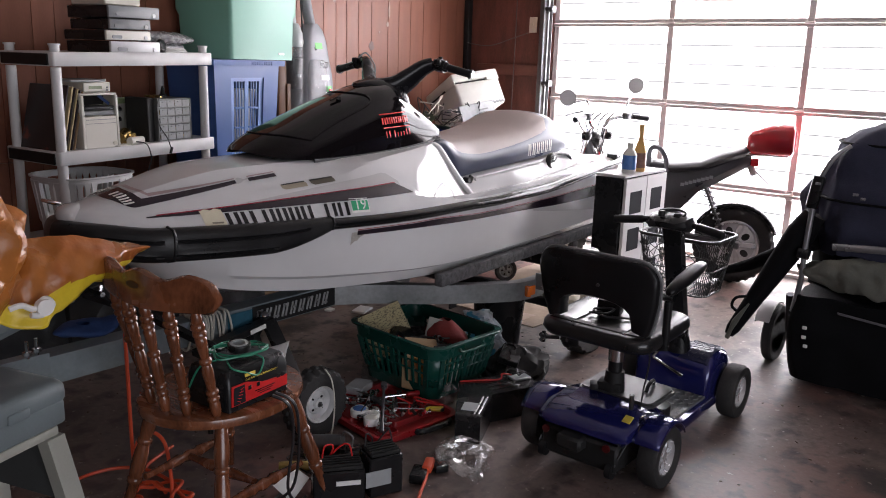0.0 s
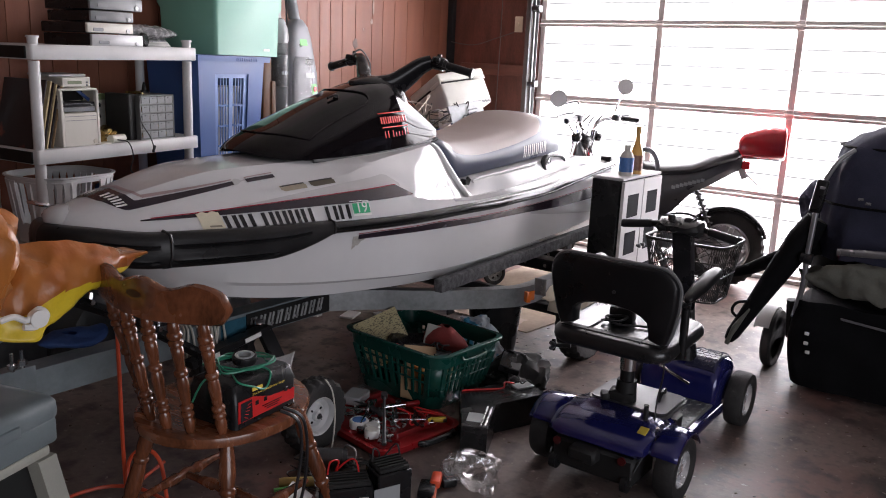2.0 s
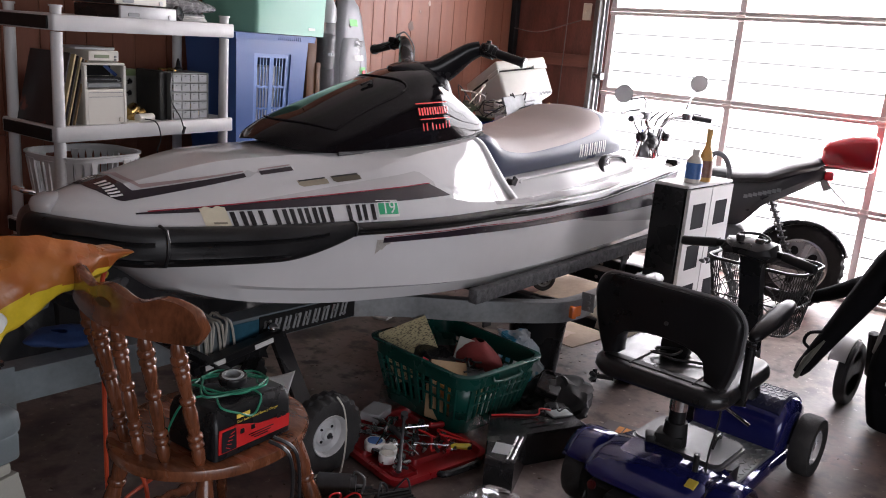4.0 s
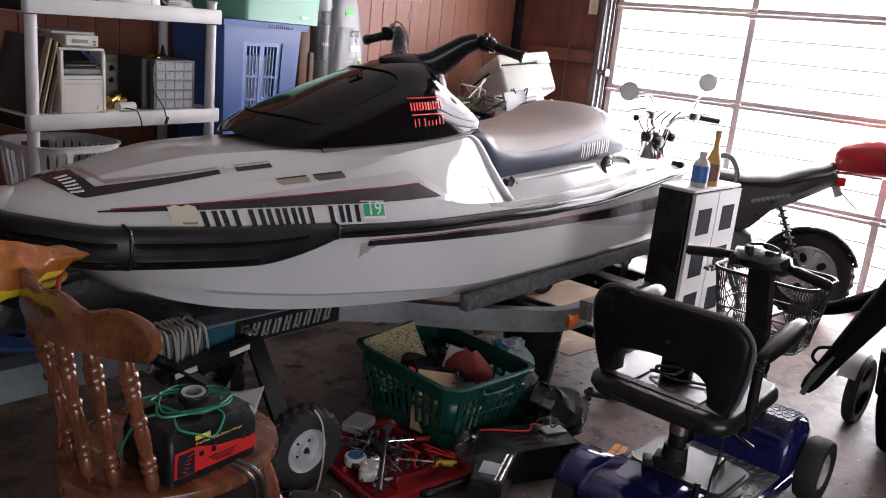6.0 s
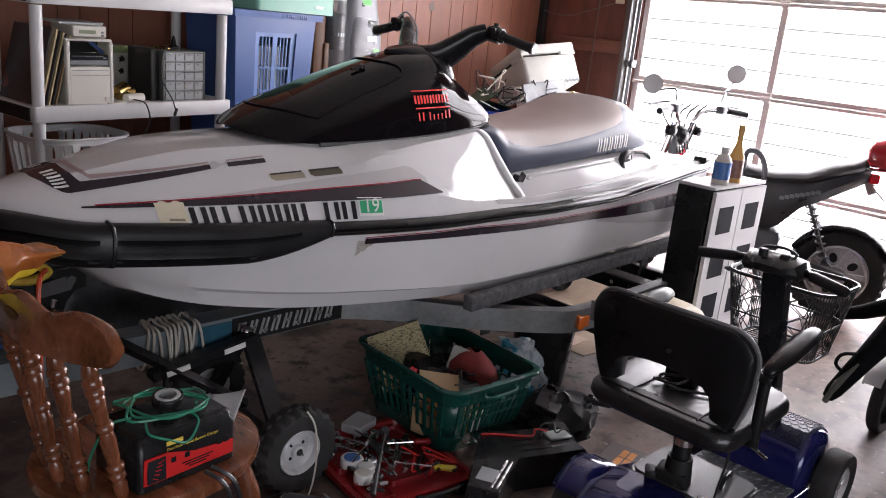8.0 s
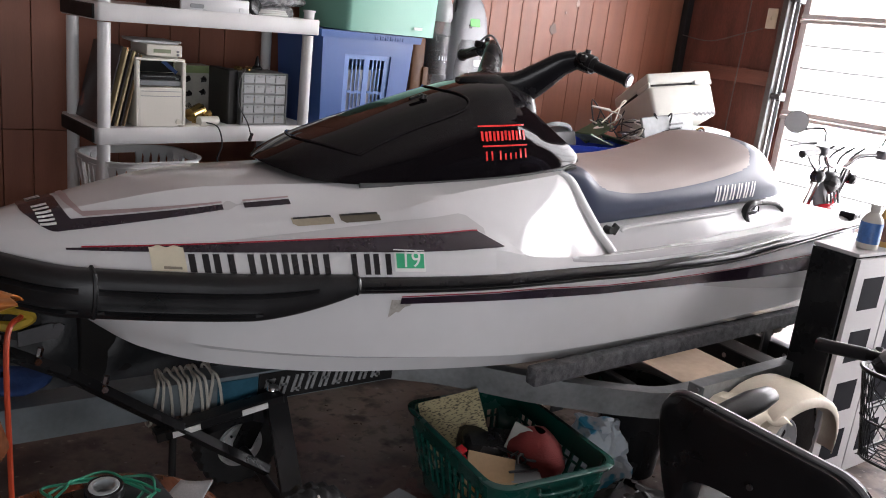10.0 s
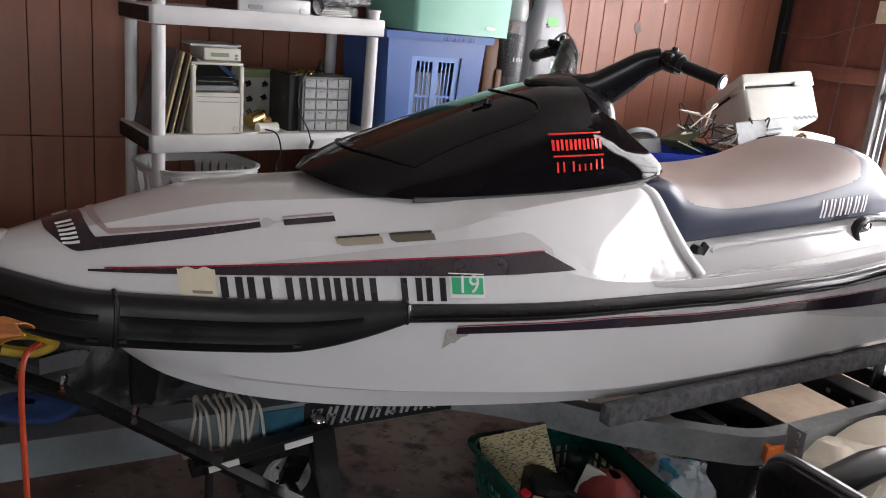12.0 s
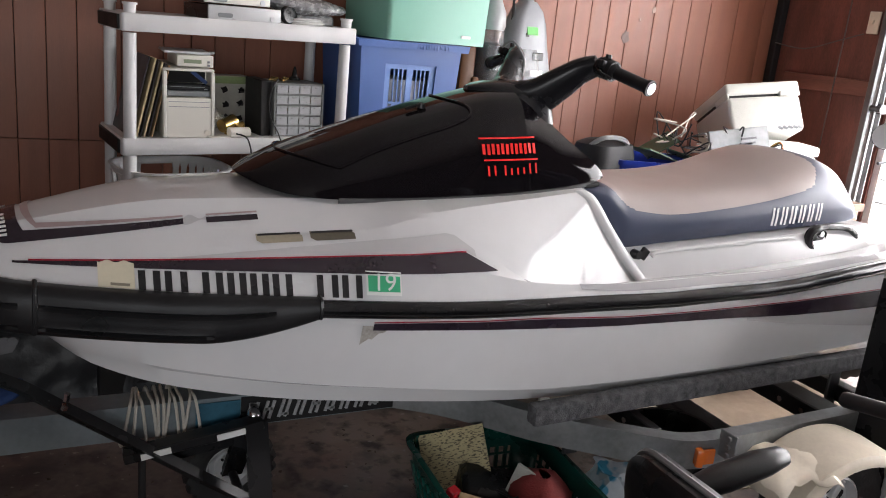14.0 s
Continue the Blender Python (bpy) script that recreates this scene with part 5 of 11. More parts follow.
def make_dolly():
    d = thing("trailer_dolly", "black steel trailer dolly with pneumatic wheels and a hitch ball", "dolly")
    for y, s in ((2.165, -1), (2.70, -1)):
        make_wheel(d, (2.838, y, 0.130), (0, s, 0), 0.130, 0.085, 0.072, M["rim_w"], 22, 0)
    bm = B()
    add_cyl(bm, (2.838, 2.14, 0.130), (2.838, 2.74, 0.130), 0.013, seg=12)
    part("axle", bm, M["iron"], d)
    for y in (2.235, 2.65):
        bm = B()
        a, b = V(2.86, 2.49 + (0.03 if y > 2.5 else -0.03), 0.372), V(2.838, y, 0.135)
        x, z = V(1, 0, 0), V(0, 0, 1)
        rings = [[p + V(sx * 0.03, 0, sz * 0.016) for sx, sz in ((-1, -1), (1, -1), (1, 1), (-1, 1))] for p in (a, b)]
        add_rings(bm, rings)
        part("leg", bm, M["blackp"], d, "black box-section leg")
    bm = B()
    add_prism(bm, [(-0.19, 0.06), (0.02, 0.13), (0.05, 0.04), (0.0, 0.06), (-0.16, 0.035)], 0.006, pose(2.80, 2.50, 0.245, 90, 0, 0))
    part("gusset_plate", bm, M["blackp"], d, "black gusset plate")
    bm = B()
    pts = [V(1.95, 2.46, 0.74), V(2.30, 2.455, 0.55), V(2.84, 2.45, 0.16)]
    add_tube(bm, pts, 0.018, 4)
    part("handle_bar", bm, M["blackp"], d, "long black square drawbar handle")
    bm = B()
    add_box(bm, (0.36, 0.05, 0.028), (2.70, 2.47, 0.355), (0, -9, 0), 0.003)
    part("top_bar", bm, M["blackp"], d)
    for x in (2.60, 2.79):
        bm = B()
        add_box(bm, (0.075, 0.003, 0.017), (x, 2.4415, 0.355 + (x - 2.70) * 0.158), (0, -9, 0))
        part("label", bm, M["white_d"], d, "pale warning label")
    for t in (0.12, 0.2, 0.32, 0.45, 0.55):
        bm = B()
        p = pts[0].lerp(pts[1], t * 1.8) if t < 0.5 else pts[1].lerp(pts[2], t - 0.4)
        add_cyl(bm, p + V(0.008, -0.03, 0.01), p + V(0.008, -0.018, 0.01), 0.009, seg=6)
        add_cyl(bm, p + V(0.012, -0.01, 0.018), p + V(0.016, -0.01, 0.038), 0.008, seg=6)
        part("bolt", bm, M["chrome"], d, "bright bolt")
    bm = B()
    add_lathe(bm, [(0.022, 0), (0.022, 0.012), (0.012, 0.014), (0.014, 0.026), (0.020, 0.032), (0.025, 0.045), (0.020, 0.06), (0.010, 0.068), (0, 0.07)], pose(2.858, 2.489, 0.366) @ Matrix.Scale(0.72, 4), 20)
    part("hitch_ball", bm, M["chrome"], d, "chrome hitch ball")
    bm = B()
    add_cyl(bm, (2.567, 2.455, 0.0), (2.567, 2.455, 0.36), 0.010, seg=10)
    part("prop", bm, M["blackm"], d)


make_dolly()

# ---- the plastic shelf and what stands on it; x along its front, y to the wall ----
SHELF = pose(2.604, 3.602, 0, 0, 0, 7.2)
TILT_S = 0.018


def top_z(level, x):
    return level + TILT_S * x


def make_shelf():
    sh = thing("plastic_shelf", "white plastic four-tier shelf unit with round posts", "shelf", SHELF)
    W, D = 0.905, 0.42
    for lev in (0.06, 0.53, 0.963, 1.402):
        bm = B()
        def lip(off, z):
            return [V(W / 2 + x, D / 2 + y, z) for x, y in rounded(W - 2 * off, D - 2 * off, max(0.012 - off, 0.003), 3)]
        add_rings(bm, [lip(0.014, -0.020), lip(0.014, -0.062), lip(0.003, -0.062), lip(0.0, -0.058), lip(0.0, -0.005), lip(0.004, 0.0), lip(0.02, -0.004)])
        t = part("tier", bm, M["shelf_w"], sh, "white moulded plastic tier")
        t.matrix_local = pose(0, 0, lev, 0, -math.degrees(TILT_S), 0)
        t.location.z = lev
        # dark end trim
        bm = B()
        add_box(bm, (0.010, D - 0.06, 0.05), (-0.004, D / 2, -0.032), bevel=0.002)
        e = part("end_trim", bm, M["blackm"], t, "black end panel")
    for x, y in ((0.035, 0.035), (W - 0.035, 0.035), (0.035, D - 0.035), (W - 0.035, D - 0.035)):
        bm = B()
        add_cyl(bm, (x, y, 0.0), (x, y, 1.335 + TILT_S * x), 0.023, seg=18)
        add_cyl(bm, (x, y, 1.39 + TILT_S * x), (x, y, 1.432 + TILT_S * x), 0.021, 0.022, 18)
        add_cyl(bm, (x, y, 1.43 + TILT_S * x), (x, y, 1.438 + TILT_S * x), 0.026, seg=18)
        part("post", bm, M["shelf_w"], sh, "white round plastic post")


M["beige"] = mat("aged_beige_plastic", (0.58, 0.55, 0.47), 0.45, 0, 0.05, 6, 0.03, 200)
M["beige_l"] = mat("pale_beige_plastic", (0.66, 0.64, 0.58), 0.45, 0, 0.05, 6, 0.03, 200)
M["grey_p"] = mat("grey_plastic", (0.22, 0.23, 0.24), 0.4, 0, 0.06, 6, 0.03, 200)
M["silver_p"] = mat("pale_silver_plastic", (0.55, 0.56, 0.57), 0.35, 0.1, 0.05, 6, 0.03, 200)
M["cardb"] = mat("kraft_board", (0.36, 0.24, 0.13), 0.8, 0, 0.15, 8, 0.08, 120)
M["tan_edge"] = mat("tan_sleeve_edge", (0.46, 0.36, 0.20), 0.8, 0, 0.2, 30)
M["sleeve"] = mat("dark_record_sleeve", (0.03, 0.024, 0.026), 0.4, 0, 0.3, 9)
two_tone(M["sleeve"], (0.22, 0.05, 0.03), 0.60, 0.66, 7, 6)
M["drawer_c"] = clear("cloudy_clear_plastic", (0.62, 0.64, 0.65), 0.12, 0.5)
M["wrap"] = bpy.data.materials.new("clear_plastic_film")
M["wrap"].use_nodes = True
wt = M["wrap"].node_tree
film_gloss, film_open, film_mix = wt.nodes.new("ShaderNodeBsdfGlossy"), wt.nodes.new("ShaderNodeBsdfTransparent"), wt.nodes.new("ShaderNodeMixShader")
film_gloss.inputs["Roughness"].default_value = 0.12
film_mix.inputs["Fac"].default_value = 0.80
wt.links.new(film_gloss.outputs[0], film_mix.inputs[1])
wt.links.new(film_open.outputs[0], film_mix.inputs[2])
wt.links.new(film_mix.outputs[0], wt.nodes["Material Output"].inputs["Surface"])
M["bubble"] = mat("silver_bubble_wrap", (0.42, 0.42, 0.43), 0.28, 0.2, 0.35, 40, 0.8, 110)
M["brass"] = mat("worn_brass", (0.55, 0.38, 0.14), 0.25, 1.0, 0.15, 20)
M["wire"] = mat("black_cable", (0.018, 0.018, 0.02), 0.45, 0, 0.1)
M["wire_w"] = mat("white_cable", (0.6, 0.6, 0.58), 0.5, 0, 0.1)
M["photo_a"] = mat("printed_grey_card", (0.36, 0.36, 0.33), 0.5, 0, 0.15, 20)
M["photo_b"] = mat("printed_green_edge", (0.17, 0.23, 0.10), 0.5, 0, 0.2, 20)
M["lcd"] = mat("green_grey_display", (0.25, 0.29, 0.20), 0.2, 0, 0.08)
M["yellow"] = mat("yellow_plastic", (0.62, 0.48, 0.06), 0.45, 0, 0.1)
M["bluebag"] = mat("blue_cloth", (0.03, 0.07, 0.22), 0.6, 0, 0.3, 20, 0.3)


def on_shelf(x, y, lev, yaw=0.0, roll=0.0):
    return SHELF @ pose(x, y, top_z(lev, x) - 0.006, 0, roll - math.degrees(TILT_S) * 0.7, yaw)


def make_shelf_things():
    mid, top, low = 0.963, 1.402, 0.53
    # tower computer
    pc = thing("computer_tower", "beige desktop computer tower with an open drive bay", "computer", on_shelf(0.262, 0.25, mid, -3))
    w, d, h = 0.185, 0.40, 0.258
    bm = B()
    add_box(bm, (w, d - 0.12, h), (0, 0.06, h / 2), bevel=0.004)
    part("case", bm, M["beige"], pc)
    for sx in (-1, 1):
        bm = B()
        add_box(bm, (0.004, 0.10, h), (sx * (w / 2 - 0.002), -d / 2 + 0.05, h / 2))
        part("side_sheet", bm, M["beige"], pc)
    bm = B()
    add_box(bm, (w + 0.004, 0.10, 0.010), (0, -d / 2 + 0.045, h - 0.005), bevel=0.003)
    part("top_bezel", bm, M["beige_l"], pc)
    for sx in (-1, 1):
        bm = B()
        add_box(bm, (0.014, 0.024, h - 0.012), (sx * (w / 2 - 0.005), -d / 2, h / 2 - 0.004), bevel=0.003)
        part("side_bezel", bm, M["beige_l"], pc)
    bm = B()
    add_box(bm, (w - 0.02, 0.022, 0.150), (0, -d / 2 + 0.001, 0.076), bevel=0.003)
    front = part("front_panel", bm, M["beige_l"], pc, "pale beige front panel")
    for z in (0.118, 0.136):
        bm = B()
        add_box(bm, (0.150, 0.003, 0.0022), (0, -d / 2 - 0.0105, z))
        part("panel_joint", bm, M["grey_p"], front)
    bm = B()
    add_cyl(bm, (0.066, -d / 2 - 0.006, 0.022), (0.066, -d / 2 - 0.014, 0.022), 0.010, seg=16)
    part("power_button", bm, M["beige"], front)
    bm = B()
    add_box(bm, (0.160, 0.010, 0.046), (0, -d / 2 + 0.092, 0.222))
    part("open_bay", bm, M["blackm"], pc, "dark open drive bay")
    for i, z in enumerate((0.166, 0.188)):
        bm = B()
        add_box(bm, (0.155, 0.085, 0.020), (0, -d / 2 + 0.038, z), bevel=0.002)
        dr = part("optical_drive", bm, M["blackp"] if i else M["grey_p"], pc, "dark disc drive")
        bm = B()
        add_box(bm, (0.125, 0.003, 0.002), (-0.005, -d / 2 - 0.0055, z + 0.003))
        part("tray_slot", bm, M["grey_p"], dr)
        bm = B()
        add_box(bm, (0.012, 0.003, 0.004), (0.062, -d / 2 - 0.0055, z - 0.004))
        part("eject_button", bm, M["grey_p"], dr)
    bm = B()
    add_box(bm, (0.07, 0.004, 0.014), (0.045, -d / 2 + 0.03, 0.225), (0, 38, 0))
    part("ribbon", bm, M["bluebag"], pc, "blue ribbon cable")
    # small drive with display on the tower
    bx = thing("external_drive", "small beige drive with a grey display on the computer", "drive", on_shelf(0.302, 0.22, mid, -5) @ pose(0, 0, h + 0.002))
    bm = B()
    add_box(bm, (0.135, 0.22, 0.044), (0, 0, 0.022), bevel=0.003)
    part("case", bm, M["beige_l"], bx)
    bm = B()
    add_box(bm, (0.065, 0.003, 0.014), (-0.01, -0.1115, 0.02))
    part("display", bm, M["lcd"], bx)
    bm = B()
    add_box(bm, (0.010, 0.005, 0.008), (0.05, -0.112, 0.02), bevel=0.001)
    add_box(bm, (0.010, 0.005, 0.008), (0.05, -0.112, 0.008), bevel=0.001)
    part("buttons", bm, M["grey_p"], bx)
    bm = B()
    add_box(bm, (0.17, 0.2, 0.010), (0, 0.0, 0.005), bevel=0.002)
    add_tube(bm, catmull([(0.08, -0.05, 0.005), (0.10, -0.06, 0.006), (0.105, -0.04, 0.006), (0.09, -0.03, 0.006)], 5), 0.005, 6)
    solo("wire_tray", bm, M["silver_p"], "flat silver tray on the small drive", "tray", on_shelf(0.285, 0.24, mid, -8) @ pose(0, 0, h + 0.047))
    # leaning records
    for i, (x, mt, t) in enumerate(((0.045, "sleeve", 0.006), (0.068, "tan_edge", 0.008), (0.083, "sleeve", 0.004), (0.096, "tan_edge", 0.007), (0.110, "sleeve", 0.006), (0.124, "cardb", 0.005))):
        bm = B()
        add_box(bm, (t, 0.30, 0.305 - 0.006 * i), (0, 0, 0.1525 - 0.003 * i), bevel=0.001)
        solo("record_album", bm, M[mt], "dark record album in its sleeve leaning on the shelf", "record", on_shelf(x - 0.004, 0.215, mid, 0, 14), group="records on the shelf")
    # parts cabinet
    pcab = thing("drawer_cabinet", "grey small-parts cabinet with clear plastic drawers", "cabinet", on_shelf(0.697, 0.145, mid, 1))
    cw, cd, ch = 0.215, 0.17, 0.215
    bm = B()
    add_box(bm, (cw, 0.008, ch), (0, cd / 2 - 0.004, ch / 2))
    part("back_panel", bm, M["grey_p2"], pcab)
    for sx in (-1, 1):
        bm = B()
        add_box(bm, (0.008, cd - 0.008, ch), (sx * (cw / 2 - 0.004), -0.004, ch / 2), bevel=0.001)
        part("side_panel", bm, M["grey_p2"], pcab, "grey steel side")
    for k in range(6):
        bm = B()
        add_box(bm, (cw - 0.016, cd - 0.010, 0.005), (0, -0.004, 0.004 + k * (ch - 0.008) / 5))
        part("divider", bm, M["grey_p2"], pcab)
    for r in range(5):
        for c in range(4):
            bm = B()
            x0 = -cw / 2 + 0.010 + c * (cw - 0.02) / 4
            z0 = 0.008 + r * (ch - 0.008) / 5
            ww, hh = (cw - 0.02) / 4 - 0.003, (ch - 0.008) / 5 - 0.008
            add_box(bm, (ww, 0.003, hh), (x0 + ww / 2, -cd / 2 - 0.002, z0 + hh / 2), bevel=0.001)
            add_box(bm, (ww * 0.40, 0.008, 0.004), (x0 + ww / 2, -cd / 2 - 0.007, z0 + hh * 0.80), bevel=0.001)
            add_box(bm, (ww, 0.13, 0.002), (x0 + ww / 2, -0.012, z0 + 0.002))
            dr = part("drawer", bm, M["drawer_c"], pcab, "cloudy clear plastic drawer")
            bm = B()
            rr = random.Random(r * 7 + c)
            for q in range(9):
                add_box(bm, (rr.uniform(0.006, 0.018), 0.012, rr.uniform(0.004, 0.012)), (x0 + ww / 2 + rr.uniform(-0.012, 0.012), -cd / 2 + 0.006 + 0.004 * q, z0 + 0.006 + rr.uniform(0, 0.012)), (0, rr.uniform(0, 90), rr.uniform(0, 90)))
            part("hardware", bm, M["iron"] if (r + c) % 3 else M["brass"], dr)
    bm = B()
    add_lathe(bm, [(0.022, 0), (0.022, 0.008), (0.012, 0.016), (0.008, 0.04), (0.003, 0.055), (0, 0.056)], pose(0.045, 0.03, 0))
    solo("small_bottle", bm, M["blackp"], "small dark pointed bottle on the parts cabinet", "bottle", on_shelf(0.675, 0.145, mid) @ pose(0, 0, ch + 0.003))
    bm = B()
    rr = random.Random(5)
    for q in range(4):
        add_box(bm, (rr.uniform(0.02, 0.04), rr.uniform(0.01, 0.03), 0.010), (rr.uniform(-0.09, 0.06), rr.uniform(-0.06, 0.05), 0.005), (0, 0, rr.uniform(0, 180)), 0.002)
    solo("loose_fittings", bm, M["brass"], "loose brass fittings on the parts cabinet", "fittings", on_shelf(0.66, 0.145, mid) @ pose(0, 0, ch + 0.003), kind="stuff")
    # black box behind, printed carton
    bm = B()
    add_box(bm, (0.045, 0.16, 0.222), (0, 0, 0.111), bevel=0.004)
    solo("black_case", bm, M["blackm"], "matt black case beside the parts cabinet", "case", on_shelf(0.560, 0.16, mid, 4))
    cart = thing("printed_carton", "grey printed carton with dark pictures and a green edge", "carton", on_shelf(0.46, 0.33, mid, 3))
    bm = B()
    add_box(bm, (0.22, 0.10, 0.215), (0, 0, 0.1075), bevel=0.002)
    part("box", bm, M["photo_a"], cart)
    bm = B()
    add_box(bm, (0.22, 0.002, 0.03), (0, -0.052, 0.20))
    part("green_edge", bm, M["photo_b"], cart)
    for i in range(3):
        for j in range(3):
            bm = B()
            cx, cz = -0.065 + 0.065 * i, 0.045 + 0.058 * j
            n, ph = 9, i * 1.3 + j * 2.1
            loop = []
            for k in range(n):
                a = 2 * math.pi * k / n
                r = 0.017 * (0.75 + 0.45 * math.sin(2 * a + ph) * math.cos(a * 3 - ph))
                loop.append((cx + r * 1.1 * math.cos(a), cz + r * math.sin(a)))
            add_rings(bm, [[(x, y, z) for x, z in loop] for y in (-0.0515, -0.0535)], True, True)
            part("picture", bm, M["ink"], cart)
    # brass and white oddments
    bm = B()
    add_cyl(bm, (-0.03, 0, 0.035), (0.035, 0.01, 0.05), 0.026, 0.030, 16)
    add_cyl(bm, (0.0, 0.0, 0.0), (0.0, 0.0, 0.05), 0.014, seg=12)
    add_cyl(bm, (0.03, -0.01, 0.03), (0.06, -0.02, 0.035), 0.016, 0.02, 14)
    solo("brass_fitting", bm, M["brass"], "tarnished brass plumbing fitting on the shelf", "fitting", on_shelf(0.425, 0.12, mid, 20))
    bm = B()
    add_cyl(bm, (-0.04, 0, 0.020), (0.045, -0.005, 0.022), 0.020, 0.018, 14)
    add_box(bm, (0.10, 0.05, 0.008), (-0.08, 0.01, 0.004), (0, 0, 10), 0.003)
    solo("white_adaptor", bm, M["beige_l"], "small off-white plug adaptor lying on the shelf", "adaptor", on_shelf(0.445, 0.055, mid, 12))
    bm = B()
    rr = random.Random(2)
    rings = []
    for i in range(8):
        rings.append([V(0.055 * math.sin(math.pi * i / 7) * math.cos(a) * rr.uniform(0.7, 1.2), 0.03 * math.sin(math.pi * i / 7) * math.sin(a) * rr.uniform(0.7, 1.2), 0.005 + 0.11 * i / 7) for a in [2 * math.pi * k / 10 for k in range(10)]])
    add_rings(bm, rings)
    solo("plastic_bag", bm, M["wrap"], "crumpled clear plastic bag on the shelf", "bag", on_shelf(0.375, 0.17, mid))
    bm = B()
    p0 = [(0.43, 0.03, mid + 0.02), (0.46, -0.012, mid + 0.008), (0.475, -0.022, mid - 0.06), (0.455, -0.022, mid - 0.12), (0.50, -0.02, mid - 0.15)]
    add_tube(bm, catmull(p0, 6), 0.003, 6)
    p1 = [(0.60, 0.05, mid + 0.235), (0.565, 0.03, mid + 0.19), (0.555, 0.01, mid + 0.10), (0.585, -0.012, mid + 0.03), (0.60, -0.018, mid - 0.02)]
    add_tube(bm, catmull(p1, 6), 0.003, 6)
    add_box(bm, (0.012, 0.012, 0.035), (0.601, -0.018, mid - 0.03), (0, 20, 0), 0.003)
    solo("hanging_cables", bm, M["wire"], "thin black cables hanging over the shelf edge", "cable", SHELF)
    # players stacked on the top tier
    z = 0.0
    for i, (w, d, h, ox, front, yaw) in enumerate(((0.275, 0.33, 0.058, 0.0, "silver_p", 0), (0.25, 0.30, 0.050, -0.03, "beige_l", 2), (0.22, 0.31, 0.052, -0.01, "grey_p", -2), (0.285, 0.30, 0.060, 0.012, "grey_p", 1))):
        pl = thing("disc_player", "black cased disc player with a pale front" if i < 2 else "black cased disc player with a dark grey front", "player", on_shelf(0.445 + ox, 0.19, top, yaw) @ pose(0, 0, z), group="players stacked on the shelf")
        bm = B()
        add_box(bm, (w, d, h - 0.004), (0, 0, h / 2 + 0.001), bevel=0.003)
        part("case", bm, M["blackp"], pl)
        bm = B()
        add_box(bm, (w + 0.003, 0.016, h - 0.006), (0, -d / 2 - 0.006, h / 2 + 0.001), bevel=0.004, seg=2)
        fr = part("front", bm, M[front], pl)
        bm = B()
        add_cyl(bm, (w * 0.38, -d / 2 - 0.012, h * 0.32), (w * 0.38, -d / 2 - 0.018, h * 0.32), 0.010, seg=14)
        part("knob", bm, M["silver_p"], fr)
        bm = B()
        add_prism(bm, rounded(0.055, 0.016, 0.007), 0.004, pose(-w * 0.28, -d / 2 - 0.0155, h * 0.36, 90, 0, 0))
        part("tray_slot", bm, M["grey_p"], fr)
        z += h
    bm = B()
    add_box(bm, (0.20, 0.26, 0.10), (0, 0, 0.05), bevel=0.006)
    solo("beige_box", bm, M["beige"], "beige plastic box on top of the disc players", "box", on_shelf(0.43, 0.2, top) @ pose(0, 0, z + 0.001))
    # bubble-wrapped length and headset on the top tier
    bm = B()
    rings = []
    rr = random.Random(6)
    for i in range(13):
        t = i / 12
        k = math.sin(math.pi * min(max(t, 0.03), 0.97)) ** 0.35
        rings.append([V(-0.17 + 0.34 * t, 0.075 * k * math.cos(a) * rr.uniform(0.9, 1.1), 0.075 + 0.012 * (0.5 - t) + 0.034 * k * math.sin(a) * rr.uniform(0.85, 1.15)) for a in [2 * math.pi * j / 14 for j in range(14)]])
    add_rings(bm, rings)
    add_box(bm, (0.26, 0.06, 0.045), (0, 0.02, 0.0225), bevel=0.01)
    solo("wrapped_parcel", bm, M["bubble"], "long parcel in silver bubble wrap on the shelf", "parcel", on_shelf(0.755, 0.20, top, -4))
    bm = B()
    for a0 in (0, 1, 2):
        add_tube(bm, catmull([(-0.06, -0.02 + 0.012 * a0, 0.006 + 0.008 * a0), (0.0, -0.035 + 0.012 * a0, 0.010 + 0.008 * a0), (0.07, -0.02 + 0.01 * a0, 0.012 + 0.007 * a0)], 6), 0.005, 6)
    solo("coiled_leads", bm, M["wire_w"], "pale coiled leads on the top shelf", "cable", on_shelf(0.70, 0.06, top))
    bm = B()
    add_lathe(bm, [(0.004, -0.014), (0.030, -0.012), (0.036, 0.0), (0.03, 0.012), (0.004, 0.014)], pose(0, 0, 0.037, 80, 0, 25), 18)
    add_lathe(bm, [(0.004, -0.014), (0.028, -0.012), (0.034, 0.0), (0.028, 0.012), (0.004, 0.014)], pose(0.035, 0.05, 0.037, 80, 0, 35), 18)
    solo("headphones", bm, M["blackp"], "black headphones lying on the top shelf", "headphones", on_shelf(0.625, 0.055, top))
    # white laundry basket on the low tier
    make_slot_basket("laundry_basket", "white plastic laundry basket with tall slots", M["shelf_w"], SHELF @ pose(0.215, 0.16, low + 0.004, 0, 0, 4), 0.42, 0.36, 0.305, 14)
    bm = B()
    add_box(bm, (0.28, 0.26, 0.20), (0, 0, 0.10), bevel=0.03, seg=2)
    solo("blue_bag", bm, M["bluebag"], "dark blue cloth bag on the low shelf", "bag", SHELF @ pose(0.66, 0.22, low + 0.01))
    # bottles beside the shelf, on a low dark box
    bm = B()
    add_box(bm, (0.22, 0.18, 0.376), (0, 0, 0.188), bevel=0.006)
    solo("storage_box", bm, M["blackm"], "dark box under the bottles by the shelf", "box", SHELF @ pose(-0.01, -0.09, 0))
